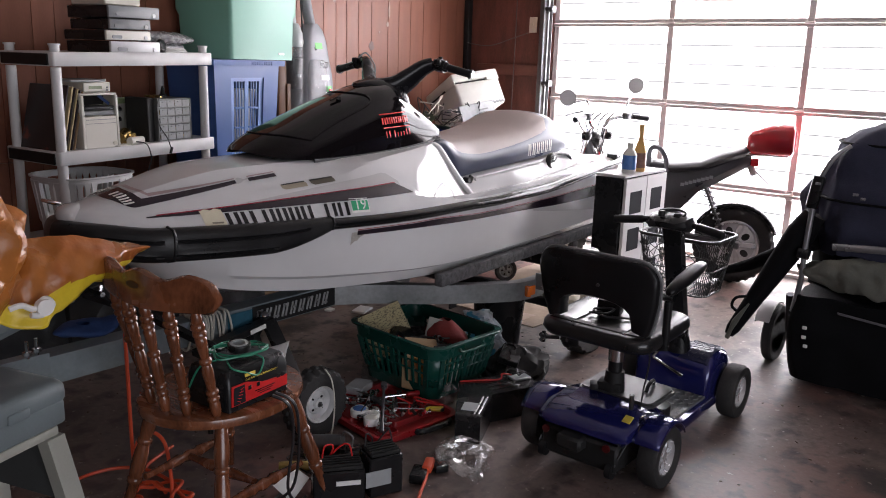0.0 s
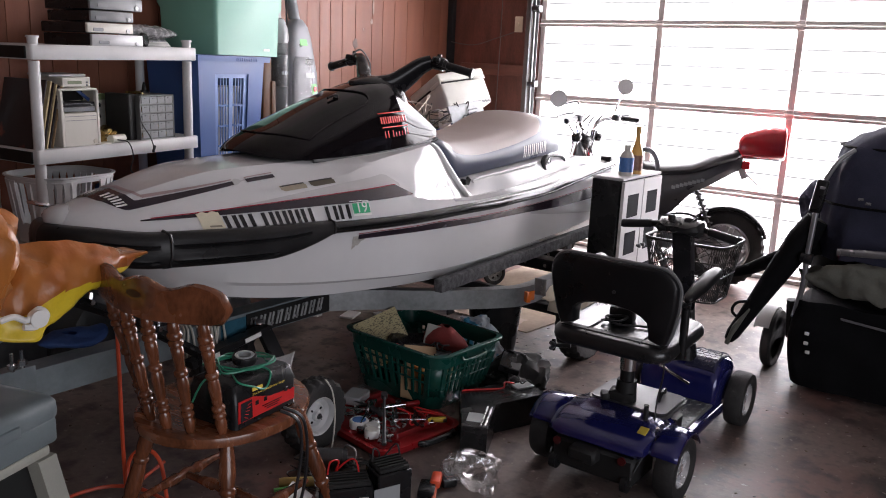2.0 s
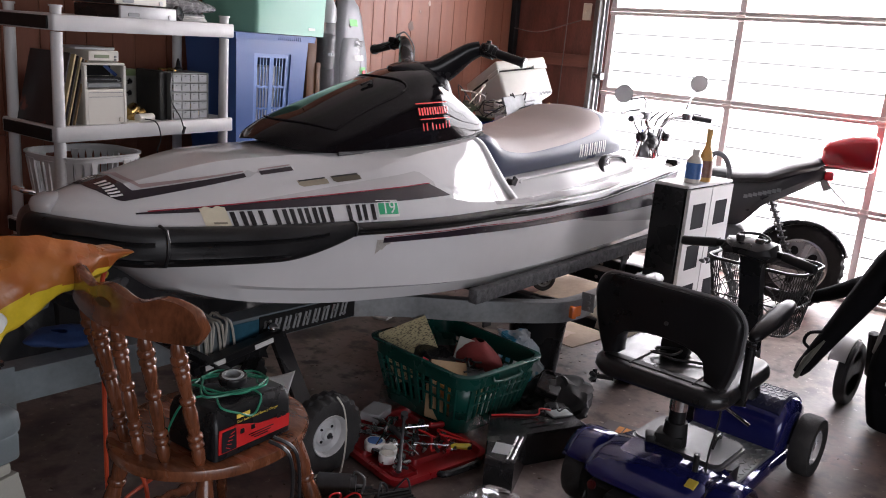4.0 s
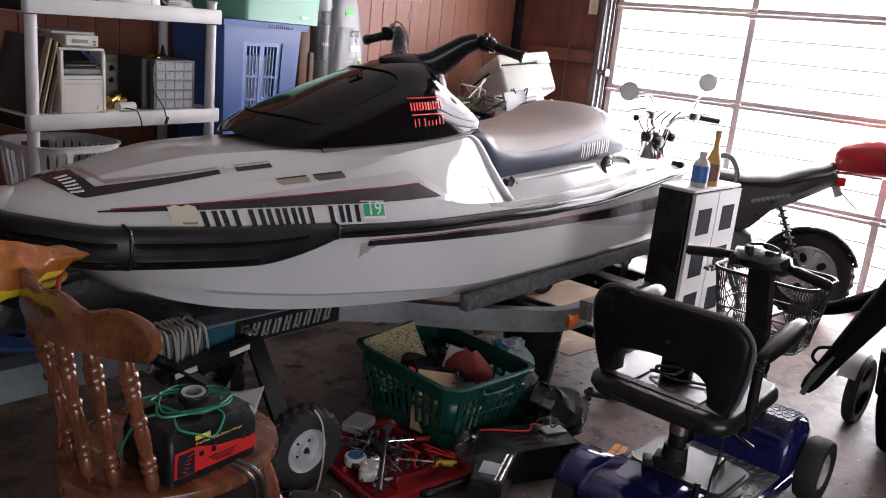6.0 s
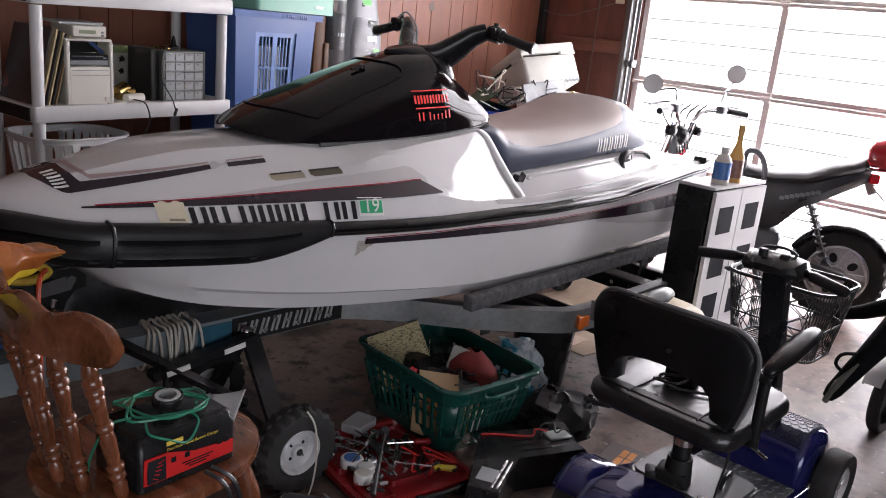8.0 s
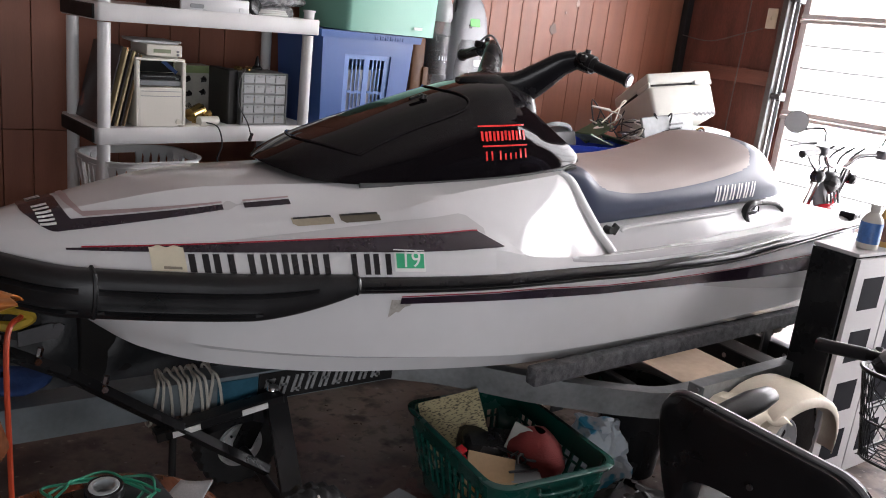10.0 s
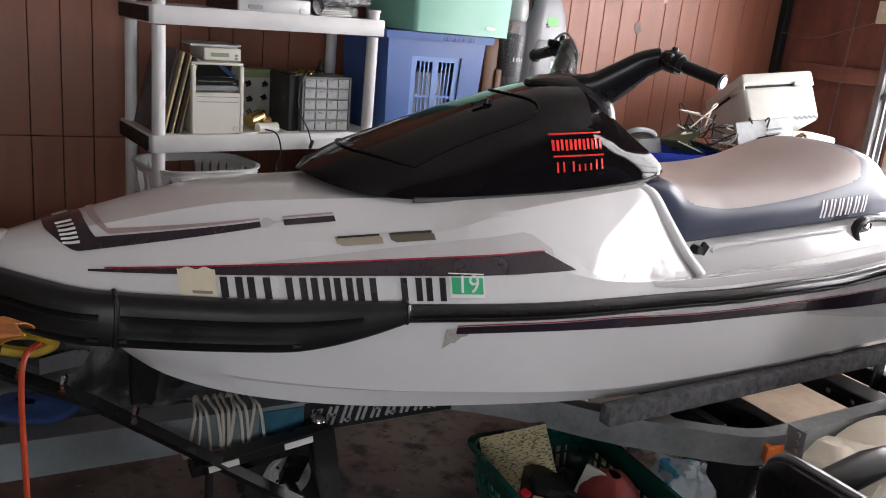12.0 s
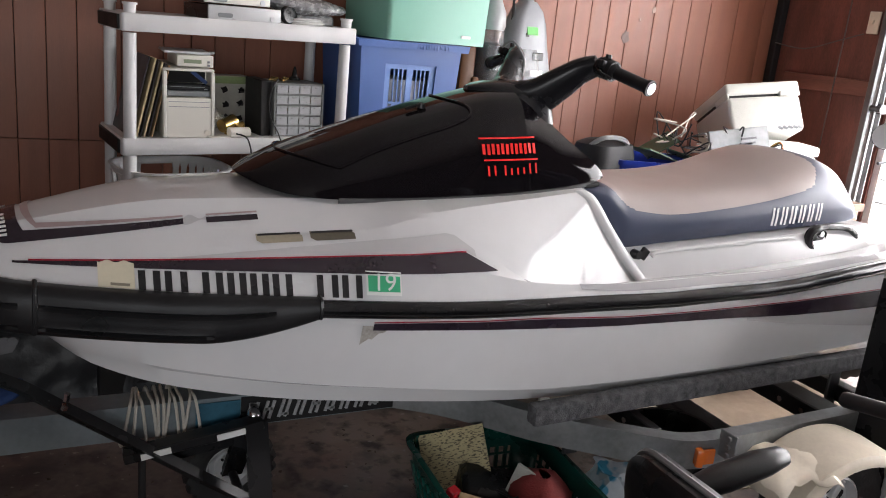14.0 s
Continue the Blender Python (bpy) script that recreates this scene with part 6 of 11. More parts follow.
    for x, y, mt, h in ((-0.055, -0.05, "yellow", 0.30), (0.045, -0.10, "beige_l", 0.34)):
        bt = thing("spray_bottle", "yellow plastic bottle standing by the shelf" if mt == "yellow" else "white plastic bottle standing by the shelf", "bottle", SHELF @ pose(x, y, 0.38), group="bottles by the shelf")
        bm = B()
        add_lathe(bm, [(0.034, 0), (0.036, 0.01), (0.036, h * 0.6), (0.02, h * 0.82), (0.014, h * 0.86), (0.014, h * 0.9), (0, h * 0.9)], None, 18)
        part("body", bm, M[mt], bt)
        bm = B()
        add_cyl(bm, (0, 0, h * 0.9), (0, 0, h), 0.016, 0.012, 12)
        part("cap", bm, M["white_d"], bt)


def make_slot_basket(name, label, mt, m, w, d, h, n, cat="basket"):
    """A basket of upright bars between a rim and a solid base, with rounded corners."""
    ob = thing(name, label, cat, m)
    k0 = 0.82
    out = rounded(w, d, min(w, d) * 0.36, 6)
    bm = B()
    add_rings(bm, [[V(x * k0, y * k0, 0) for x, y in out], [V(x * (k0 + 0.05), y * (k0 + 0.05), h * 0.3) for x, y in out], [V(x * (k0 + 0.03), y * (k0 + 0.03), h * 0.3) for x, y in out], [V(x * (k0 - 0.02), y * (k0 - 0.02), 0.006) for x, y in out]])
    part("base", bm, mt, ob)
    bm = B()
    prof = [(1.0, h * 0.90), (1.005, h * 0.97), (1.05, h * 0.98), (1.05, h), (0.985, h), (0.975, h * 0.90)]
    add_rings(bm, [[V(x * k, y * k, z) for x, y in out] for k, z in prof + prof[:1]], True, False)
    part("rim", bm, mt, ob)
    pts = catmull([V(x, y, 0) for x, y in out], 4, True)
    step = len(pts) / (n * 2)
    for i in range(n * 2):
        p = pts[int(i * step) % len(pts)]
        q = pts[(int(i * step) + 1) % len(pts)] - p
        ang = math.degrees(math.atan2(q.y, q.x))
        bm = B()
        a, b = p * (k0 + 0.045) + V(0, 0, h * 0.28), p * 0.99 + V(0, 0, h * 0.93)
        tx = q.normalized() * 0.011
        nn = V(-tx.y, tx.x, 0).normalized() * 0.005
        add_rings(bm, [[c - tx * s - nn, c + tx * s - nn, c + tx * s + nn, c - tx * s + nn] for c, s in ((a, 1.6), (a.lerp(b, 0.15), 1), (a.lerp(b, 0.85), 1), (b, 1.6))])
        part("bar", bm, mt, ob)
    return ob


M["grey_p2"] = mat("grey_steel_case", (0.16, 0.165, 0.16), 0.5, 0.2, 0.12, 8)
make_shelf()
make_shelf_things()


# ---- beside the shelf: hamper, tote, two vacuum cleaners ----
M["hamper"] = mat("blue_hamper_plastic", (0.058, 0.125, 0.35), 0.42, 0, 0.06, 5, 0.03, 200)
M["tote"] = mat("mint_tote_plastic", (0.21, 0.46, 0.36), 0.4, 0, 0.05, 4, 0.03, 200)
M["amberp"] = mat("amber_tinted_plastic", (0.085, 0.032, 0.008), 0.5, 0, 0.15, 8, spec=0.2)
M["vac_g"] = mat("cool_grey_plastic", (0.34, 0.36, 0.365), 0.35, 0, 0.06, 6)
M["vac_c"] = clear("smoky_clear_tank", (0.30, 0.31, 0.33), 0.1, 0.6)
M["lime"] = mat("lime_label", (0.14, 0.5, 0.12), 0.4, 0, 0.05)
M["foam"] = mat("white_moulded_foam", (0.52, 0.52, 0.48), 0.7, 0, 0.06, 14, 0.3, 240)
M["cratebl"] = mat("blue_crate_plastic", (0.02, 0.05, 0.42), 0.35, 0, 0.08, 6)
M["wood_t"] = mat("worn_bench_wood", (0.17, 0.11, 0.07), 0.7, 0, 0.2, 5, 0.1, 70, stretch=(0.5, 4, 4))
M["bagblk"] = mat("black_nylon", (0.018, 0.018, 0.020), 0.7, 0, 0.3, 20, 0.3, 200)


def make_hamper():
    m = pose(3.535, 3.752, 0.70, 0, 0, 8)
    h = 0.685
    ob = thing("laundry_hamper", "tall blue plastic laundry hamper with cut-out slots", "hamper", m)
    W, D = 0.50, 0.38
    bm = B()
    # side, back walls and base
    k = 0.86
    def ring(s, z, off):
        return [V(W / 2 + (W * s / 2 - off) * a, D / 2 + (D * s / 2 - off) * b, z) for a, b in ((-1, -1), (1, -1), (1, 1), (-1, 1))]
    quad = lambda a, b, c, d: bm.faces.new([bm.verts.new(p) for p in (a, b, c, d)])
    lo, hi, li, hii = ring(k, 0, 0), ring(1, h, 0), ring(k, 0.006, 0.006), ring(1, h, 0.006)
    for i in (1, 2, 3):
        j = (i + 1) % 4
        quad(lo[i], lo[j], hi[j], hi[i])
        quad(li[j], li[i], hii[i], hii[j])
        quad(hi[i], hi[j], hii[j], hii[i])
    quad(*lo)
    quad(*reversed(li))
    part("shell", bm, M["hamper"], ob)
    # front wall: plain borders with a recessed slotted panel
    def fp(u, v, y=0.0):
        a = lo[0].lerp(lo[1], u)
        b = hi[0].lerp(hi[1], u)
        return a.lerp(b, v) + V(0, y, 0)
    def slab(u0, u1, v0, v1, y0, y1):
        bm2 = B()
        add_rings(bm2, [[fp(u0, v0, y), fp(u1, v0, y), fp(u1, v1, y), fp(u0, v1, y)] for y in (y0, y1)])
        return bm2
    for u0, u1, v0, v1 in ((0, 0.24, 0, 1), (0.76, 1, 0, 1), (0.24, 0.76, 0, 0.06), (0.24, 0.76, 0.86, 1)):
        part("front_border", slab(u0, u1, v0, v1, 0, 0.008), M["hamper"], ob)
    M_h = M["hamper_l"]
    for v0, v1 in ((0.06, 0.09), (0.83, 0.86)):
        part("panel_edge", slab(0.24, 0.76, v0, v1, 0.008, 0.014), M_h, ob)
    for u0, u1 in ((0.24, 0.30), (0.47, 0.53), (0.70, 0.76)):
        part("panel_edge", slab(u0, u1, 0.09, 0.83, 0.008, 0.014), M_h, ob)
    for base in (0.30, 0.53):
        for i in range(1, 4):
            u = base + 0.17 * i / 4
            part("slot_bar", slab(u - 0.006, u + 0.006, 0.09, 0.83, 0.008, 0.013), M_h, ob)
        for v in (0.62, 0.46, 0.30, 0.16):
            for i in range(4):
                u = base + 0.17 * (i + 0.5) / 4
                part("slot_bridge", slab(u - 0.016, u + 0.016, v - 0.008 - 0.006 * (i % 2), v + 0.008 - 0.006 * (i % 2), 0.008, 0.013), M_h, ob)
    bm = B()
    o = 0.022
    add_rings(bm, [[V(W / 2 + (W / 2 + q) * a, D / 2 + (D / 2 + q) * b, z) for a, b in ((-1, -1), (1, -1), (1, 1), (-1, 1))] for q, z in ((0, h - 0.03), (o, h - 0.03), (o + 0.004, h), (-0.006, h + 0.002), (-0.006, h - 0.03), (0, h - 0.03))], True, False)
    for i in range(12):
        add_box(bm, (0.006, 0.004, 0.02), (W * 0.52 + 0.014 * i, -o - 0.003, h - 0.016))
    part("rim", bm, M["hamper"], ob)
    # white washing inside shows through the slots
    bm = B()
    rr = random.Random(12)
    rings = []
    for i in range(9):
        z = 0.02 + 0.5 * i / 8
        rings.append([V(W / 2 + (W * 0.40) * math.cos(a) * rr.uniform(0.86, 1), D / 2 + (D * 0.40) * math.sin(a) * rr.uniform(0.86, 1), z) for a in [2 * math.pi * q / 20 for q in range(20)]])
    add_rings(bm, rings)
    solo("folded_washing", bm, M["linen"], "pale crumpled washing inside the blue hamper", "laundry", m, smooth=60)
    # carton that carries the hamper
    bm = B()
    add_box(bm, (0.50, 0.40, 0.70), (0.25, 0.19, 0.35), bevel=0.004)
    solo("cardboard_box", bm, M["cardb"], "plain brown cardboard box under the blue hamper", "box", pose(3.535, 3.752, 0, 0, 0, 8))


M["hamper_l"] = mat("light_blue_hamper_plastic", (0.15, 0.26, 0.56), 0.42, 0, 0.06, 5, 0.03, 200)
M["linen"] = mat("pale_linen", (0.5, 0.52, 0.56), 0.9, 0, 0.15, 12, 0.2, 200)


def make_tote():
    m = pose(3.64, 3.74, 1.389, 0, 0, 10)
    W, D = 0.525, 0.40
    t = thing("storage_tote", "mint green plastic storage tote on the blue hamper", "tote", m)
    def shell(w0, w1, z0, z1, y0=0.0):
        rows = []
        for w, z in ((w0, z0), (w1, z1)):
            rows.append([V(W / 2 + x * 1.0, D / 2 + y, z) for x, y in rounded(W + w, D + w, 0.022, 4)])
        return rows
    bm = B()
    r1 = shell(-0.012, 0.0, 0, 0.235) + shell(0.022, 0.026, 0.262, 0.45)
    add_rings(bm, r1)
    part("body", bm, M["tote"], t)
    bm = B()
    add_rings(bm, shell(0.04, 0.045, 0.45, 0.475) + shell(0.035, 0.02, 0.48, 0.495))
    part("lid", bm, M["tote"], t)
    bm = B()
    add_tube(bm, catmull([(-0.02, 0.14, 0.36), (-0.045, 0.14, 0.37), (-0.045, 0.26, 0.37), (-0.02, 0.26, 0.36)], 5), 0.010, 8)
    part("handle", bm, M["stud_d"], t, "dark side handle")
    bm = B()
    add_box(bm, (0.05, 0.002, 0.012), (0.40, -0.004, 0.035))
    part("embossed_mark", bm, M["white_d"], t)


M["vac_p"] = mat("pale_grey_moulding", (0.27, 0.28, 0.30), 0.4, 0, 0.08, 6, 0.02, 120)


def make_vacuums():
    v = thing("upright_vacuum", "dark upright vacuum cleaner with amber tank and clear dust cup", "vacuum", pose(4.155, 3.93, 0, 0, 0, 12) @ Matrix.Scale(1.13, 4, (0, 0, 1)))
    bm = B()
    add_box(bm, (0.30, 0.26, 0.12), (0, -0.04, 0.06), bevel=0.03, seg=3)
    part("floor_head", bm, M["blackp"], v)
    bm = B()
    add_lathe(bm, [(0.062, 0.10), (0.068, 0.14), (0.068, 1.02), (0.06, 1.06), (0, 1.06)], pose(-0.035, 0.03, 0))
    part("body", bm, M["blackp"], v)
    bm = B()
    add_box(bm, (0.085, 0.06, 0.74), (-0.085, -0.03, 0.86), bevel=0.015, seg=2)
    add_box(bm, (0.04, 0.03, 0.58), (-0.04, -0.055, 0.82), bevel=0.008, seg=2)
    part("tank", bm, M["amberp"], v, "amber tinted plastic tank")
    bm = B()
    add_lathe(bm, [(0.058, 0.80), (0.062, 0.84), (0.065, 1.25), (0.062, 1.30)], pose(0.06, -0.02, 0), 24)
    part("dust_cup", bm, M["vac_c"], v, "clear dust cup")
    bm = B()
    add_lathe(bm, [(0.055, 1.08), (0.058, 1.1), (0.059, 1.24), (0.03, 1.25), (0, 1.25)], pose(0.06, -0.02, 0), 24)
    part("filter", bm, M["blackm"], v)
    bm = B()
    add_lathe(bm, [(0.062, 1.30), (0.07, 1.32), (0.064, 1.37), (0.04, 1.42), (0, 1.43)], pose(0.055, -0.02, 0), 24)
    add_lathe(bm, [(0.03, 1.38), (0.045, 1.40), (0.04, 1.50), (0.018, 1.58), (0, 1.6)], pose(0.05, 0.0, 0), 20)
    part("top_cap", bm, M["vac_g"], v, "pale grey cap")
    bm = B()
    for i in range(4):
        add_box(bm, (0.007, 0.003, 0.016), (0.032 + 0.016 * i, -0.0835 + 0.003 * abs(i - 1.5), 1.150))
    part("letter_bar", bm, M["vac_p"], v, "pale lettering drawn as bars")
    bm = B()
    add_tube(bm, catmull([(0.07, 0.05, 1.3), (0.08, 0.06, 1.5), (0.06, 0.03, 1.62), (0.04, 0.02, 1.5)], 6), 0.009, 8)
    part("hose", bm, M["blackp"], v)
    c = thing("carpet_cleaner", "tall grey carpet cleaner with clear tank and green labels", "carpet cleaner", pose(4.49, 4.04, 0, 0, 0, 8) @ Matrix.Scale(1.05, 4, (0, 0, 1)))
    bm = B()
    add_box(bm, (0.34, 0.30, 0.16), (0, -0.03, 0.08), bevel=0.04, seg=3)
    part("floor_head", bm, M["vac_g"], c)
    bm = B()
    rows = []
    for z, w, d in ((0.14, 0.30, 0.22), (0.9, 0.31, 0.20), (1.12, 0.31, 0.18), (1.24, 0.29, 0.17), (1.34, 0.24, 0.15), (1.44, 0.20, 0.13), (1.50, 0.15, 0.11), (1.54, 0.07, 0.08)):
        rows.append([V(x - 0.03, y, z) for x, y in rounded(w, d, min(w, d) * 0.35, 4)])
    add_rings(bm, rows)
    part("body", bm, M["vac_p"], c, "pale grey plastic body", 50)
    bm = B()
    rows = []
    for z, w, d in ((0.95, 0.17, 0.06), (1.20, 0.165, 0.06), (1.30, 0.13, 0.055), (1.33, 0.10, 0.05)):
        rows.append([V(x - 0.07, y - 0.085, z) for x, y in rounded(w, d, 0.02, 4)])
    add_rings(bm, rows)
    part("tank", bm, M["vac_c"], c, "clear water tank")
    bm = B()
    add_box(bm, (0.06, 0.02, 0.035), (0.0, -0.085, 1.30), bevel=0.004)
    part("latch", bm, M["blackp"], c)
    for x, z, w, h, mt in ((-0.01, 1.225, 0.075, 0.03, "white_d"), (0.03, 1.145, 0.05, 0.06, "lime"), (-0.035, 1.415, 0.065, 0.045, "lime")):
        bm = B()
        add_box(bm, (w, 0.003, h), (x, -0.102 if z < 1.3 else -0.068, z), (-8 if z < 1.3 else -14, 0, 0))
        part("label", bm, M[mt], c, "printed label drawn as a plain patch")
    bm = B()
    add_cyl(bm, (0.034, -0.106, 1.145), (0.034, -0.109, 1.145), 0.015, seg=18)
    part("round_mark", bm, M["red"], c)
    bm = B()
    add_cyl(bm, (-0.055, -0.05, 1.39), (-0.075, -0.05, 1.39), 0.022, seg=16)
    part("knob", bm, M["blackp"], c)
    bm = B()
    add_tube(bm, [(-0.03, 0.0, 1.5), (-0.06, 0.03, 1.75), (-0.08, 0.06, 1.98)], [0.036, 0.03, 0.026], 12)
    part("handle", bm, M["vac_p"], c)
    bm = B()
    add_tube(bm, catmull([(-0.11, 0.02, 1.95), (-0.13, 0.0, 1.75), (-0.115, 0.0, 1.6), (-0.12, -0.01, 1.45)], 6), 0.006, 6)
    part("cord", bm, M["wire"], c)


make_hamper()
make_tote()
make_vacuums()


# ---- bench behind the jet ski, with cooler, foam box, crate ----
def make_bench():
    b = thing("work_bench", "worn wooden bench behind the jet ski", "bench", pose(5.25, 3.66, 0))
    bm = B()
    add_box(bm, (1.75, 0.80, 0.04), (0, 0, 0.78), bevel=0.004)
    part("bench_top", bm, M["wood_t"], b)
    for x in (-0.82, 0.82):
        for y in (-0.35, 0.35):
            bm = B()
            add_box(bm, (0.07, 0.07, 0.76), (x, y, 0.38), bevel=0.004)
            part("leg", bm, M["wood_t"], b)
    # foam box below, cooler above it
    fb = thing("foam_box", "white moulded foam box under the cooler", "foam box", pose(5.677, 3.541, 0.801, 0, 0, -17))
    bm = B()
    add_box(bm, (0.44, 0.20, 0.21), (0, 0, 0.105), bevel=0.02, seg=2)
    part("box", bm, M["foam_w"], fb)
    bm = B()
    add_box(bm, (0.45, 0.21, 0.05), (0, 0, 0.235), bevel=0.015, seg=2)
    part("lid", bm, M["foam_w"], fb)
    cl = thing("cooler", "grey-white foam cooler with a stepped lid tilted on a foam box", "cooler", pose(5.73, 3.713, 1.022, -26.1, -7.7, -17.2))
    bm = B()
    add_box(bm, (0.390, 0.412, 0.192), (0, 0, 0.096), bevel=0.022, seg=3, taper=(1.0, 1.0))
    body = part("body", bm, M["foam"], cl)
    bm = B()
    add_box(bm, (0.398, 0.420, 0.062), (0, 0, 0.234), bevel=0.016, seg=3)
    add_box(bm, (0.11, 0.014, 0.030), (0.14, -0.205, 0.197), bevel=0.005)
    add_box(bm, (0.014, 0.14, 0.030), (-0.194, -0.14, 0.197), bevel=0.005)
    part("lid", bm, M["foam"], cl)
    bm = B()
    for i in range(5):
        add_box(bm, (0.026, 0.006, 0.012), (0.06 + 0.027 * i, -0.206, 0.016), (0, 32, 0))
    part("vent_marks", bm, M["grey_p"], body)
    bm = B()
    add_box(bm, (0.27, 0.380, 0.012), (-0.05, 0, 0.197))
    add_box(bm, (0.374, 0.26, 0.012), (0, 0.06, 0.197))
    part("lid_gap", bm, M["blackm"], cl)
    # blue crate with boards and wires
    cr = thing("crate", "blue plastic crate heaped with circuit boards and wires", "crate", pose(4.84, 3.40, 0.801, 0, 0, -18))
    bm = B()
    add_tub(bm, 0.46, 0.34, 0.185, 0.03, 0.006, 0.9, None, 4, 0.012)
    part("tub", bm, M["cratebl"], cr)
    rr = random.Random(9)
    boards = thing("circuit_boards", "loose green and grey circuit boards in a crate", "electronics", pose(4.99, 3.32, 0.75, 0, 0, -18) @ Matrix.Scale(1.5, 4))
    bm = B()
    add_box(bm, (0.20, 0.012, 0.095), (0.11, -0.06, 0.225), (-18, -8, 10), 0.002)
    plate = part("metal_plate", bm, M["galv"], boards, "grey metal bracket with a square opening")
    bm = B()
    add_box(bm, (0.05, 0.004, 0.045), (0.055, -0.069, 0.222), (-18, -8, 10))
    part("opening", bm, M["blackm"], plate)
    for i in range(4):
        bm = B()
        add_box(bm, (0.05, 0.004, 0.006), (0.13, -0.071, 0.205 + 0.014 * i), (-18, -8, 10))
        part("louvre", bm, M["iron"], plate)
    for i in range(7):
        bm = B()
        add_box(bm, (rr.uniform(0.08, 0.18), rr.uniform(0.05, 0.12), 0.004), (rr.uniform(-0.14, 0.16), rr.uniform(-0.06, 0.10), rr.uniform(0.10, 0.20)), (rr.uniform(-40, 40), rr.uniform(-35, 35), rr.uniform(0, 180)))
        part("board", bm, M["beige"] if i % 3 == 0 else M["pcb"], boards)
    for i in range(28):
        bm = B()
        a = V(rr.uniform(-0.12, 0.22), rr.uniform(-0.08, 0.1), rr.uniform(0.17, 0.22))
        add_tube(bm, catmull([a] + [a + V(rr.uniform(-0.07, 0.07), rr.uniform(-0.06, 0.06), rr.uniform(-0.02, 0.07)) for k in range(3)], 5), 0.0025, 5)
        part("wire", bm, M["wire"] if i < 16 else M["rope"], boards)
    bm = B()
    add_tube(bm, catmull([(0.20, -0.03, 0.20), (0.24, -0.05, 0.24), (0.27, -0.02, 0.20), (0.25, 0.0, 0.16)], 5), 0.004, 6)
    part("copper_wire", bm, M["brass"], boards)
    # black camera bag
    bg = thing("camera_bag", "small black nylon camera bag on the bench", "bag", pose(4.56, 3.40, 0.801, 0, 0, 20) @ Matrix.Scale(1.2, 4))
    bm = B()
    rows = []
    for z, k in ((0, 0.94), (0.03, 1.0), (0.16, 1.0), (0.20, 0.9), (0.215, 0.6)):
        rows.append([V(x * k, y * k, z) for x, y in rounded(0.24, 0.16, 0.05, 4)])
    add_rings(bm, rows)
    part("body", bm, M["bagblk"], bg)
    bm = B()
    add_tube(bm, catmull([(-0.1, 0, 0.19), (-0.08, -0.05, 0.23), (0.02, -0.07, 0.22), (0.08, -0.05, 0.17), (0.07, -0.085, 0.06)], 6), 0.009, 6)
    part("strap", bm, M["vac_g"], bg, "grey edging strap")


M["foam_w"] = mat("bright_white_foam", (0.74, 0.74, 0.73), 0.7, 0, 0.04, 14, 0.2, 240)
M["pcb"] = mat("circuit_board", (0.05, 0.10, 0.05), 0.4, 0, 0.3, 40)
make_bench()


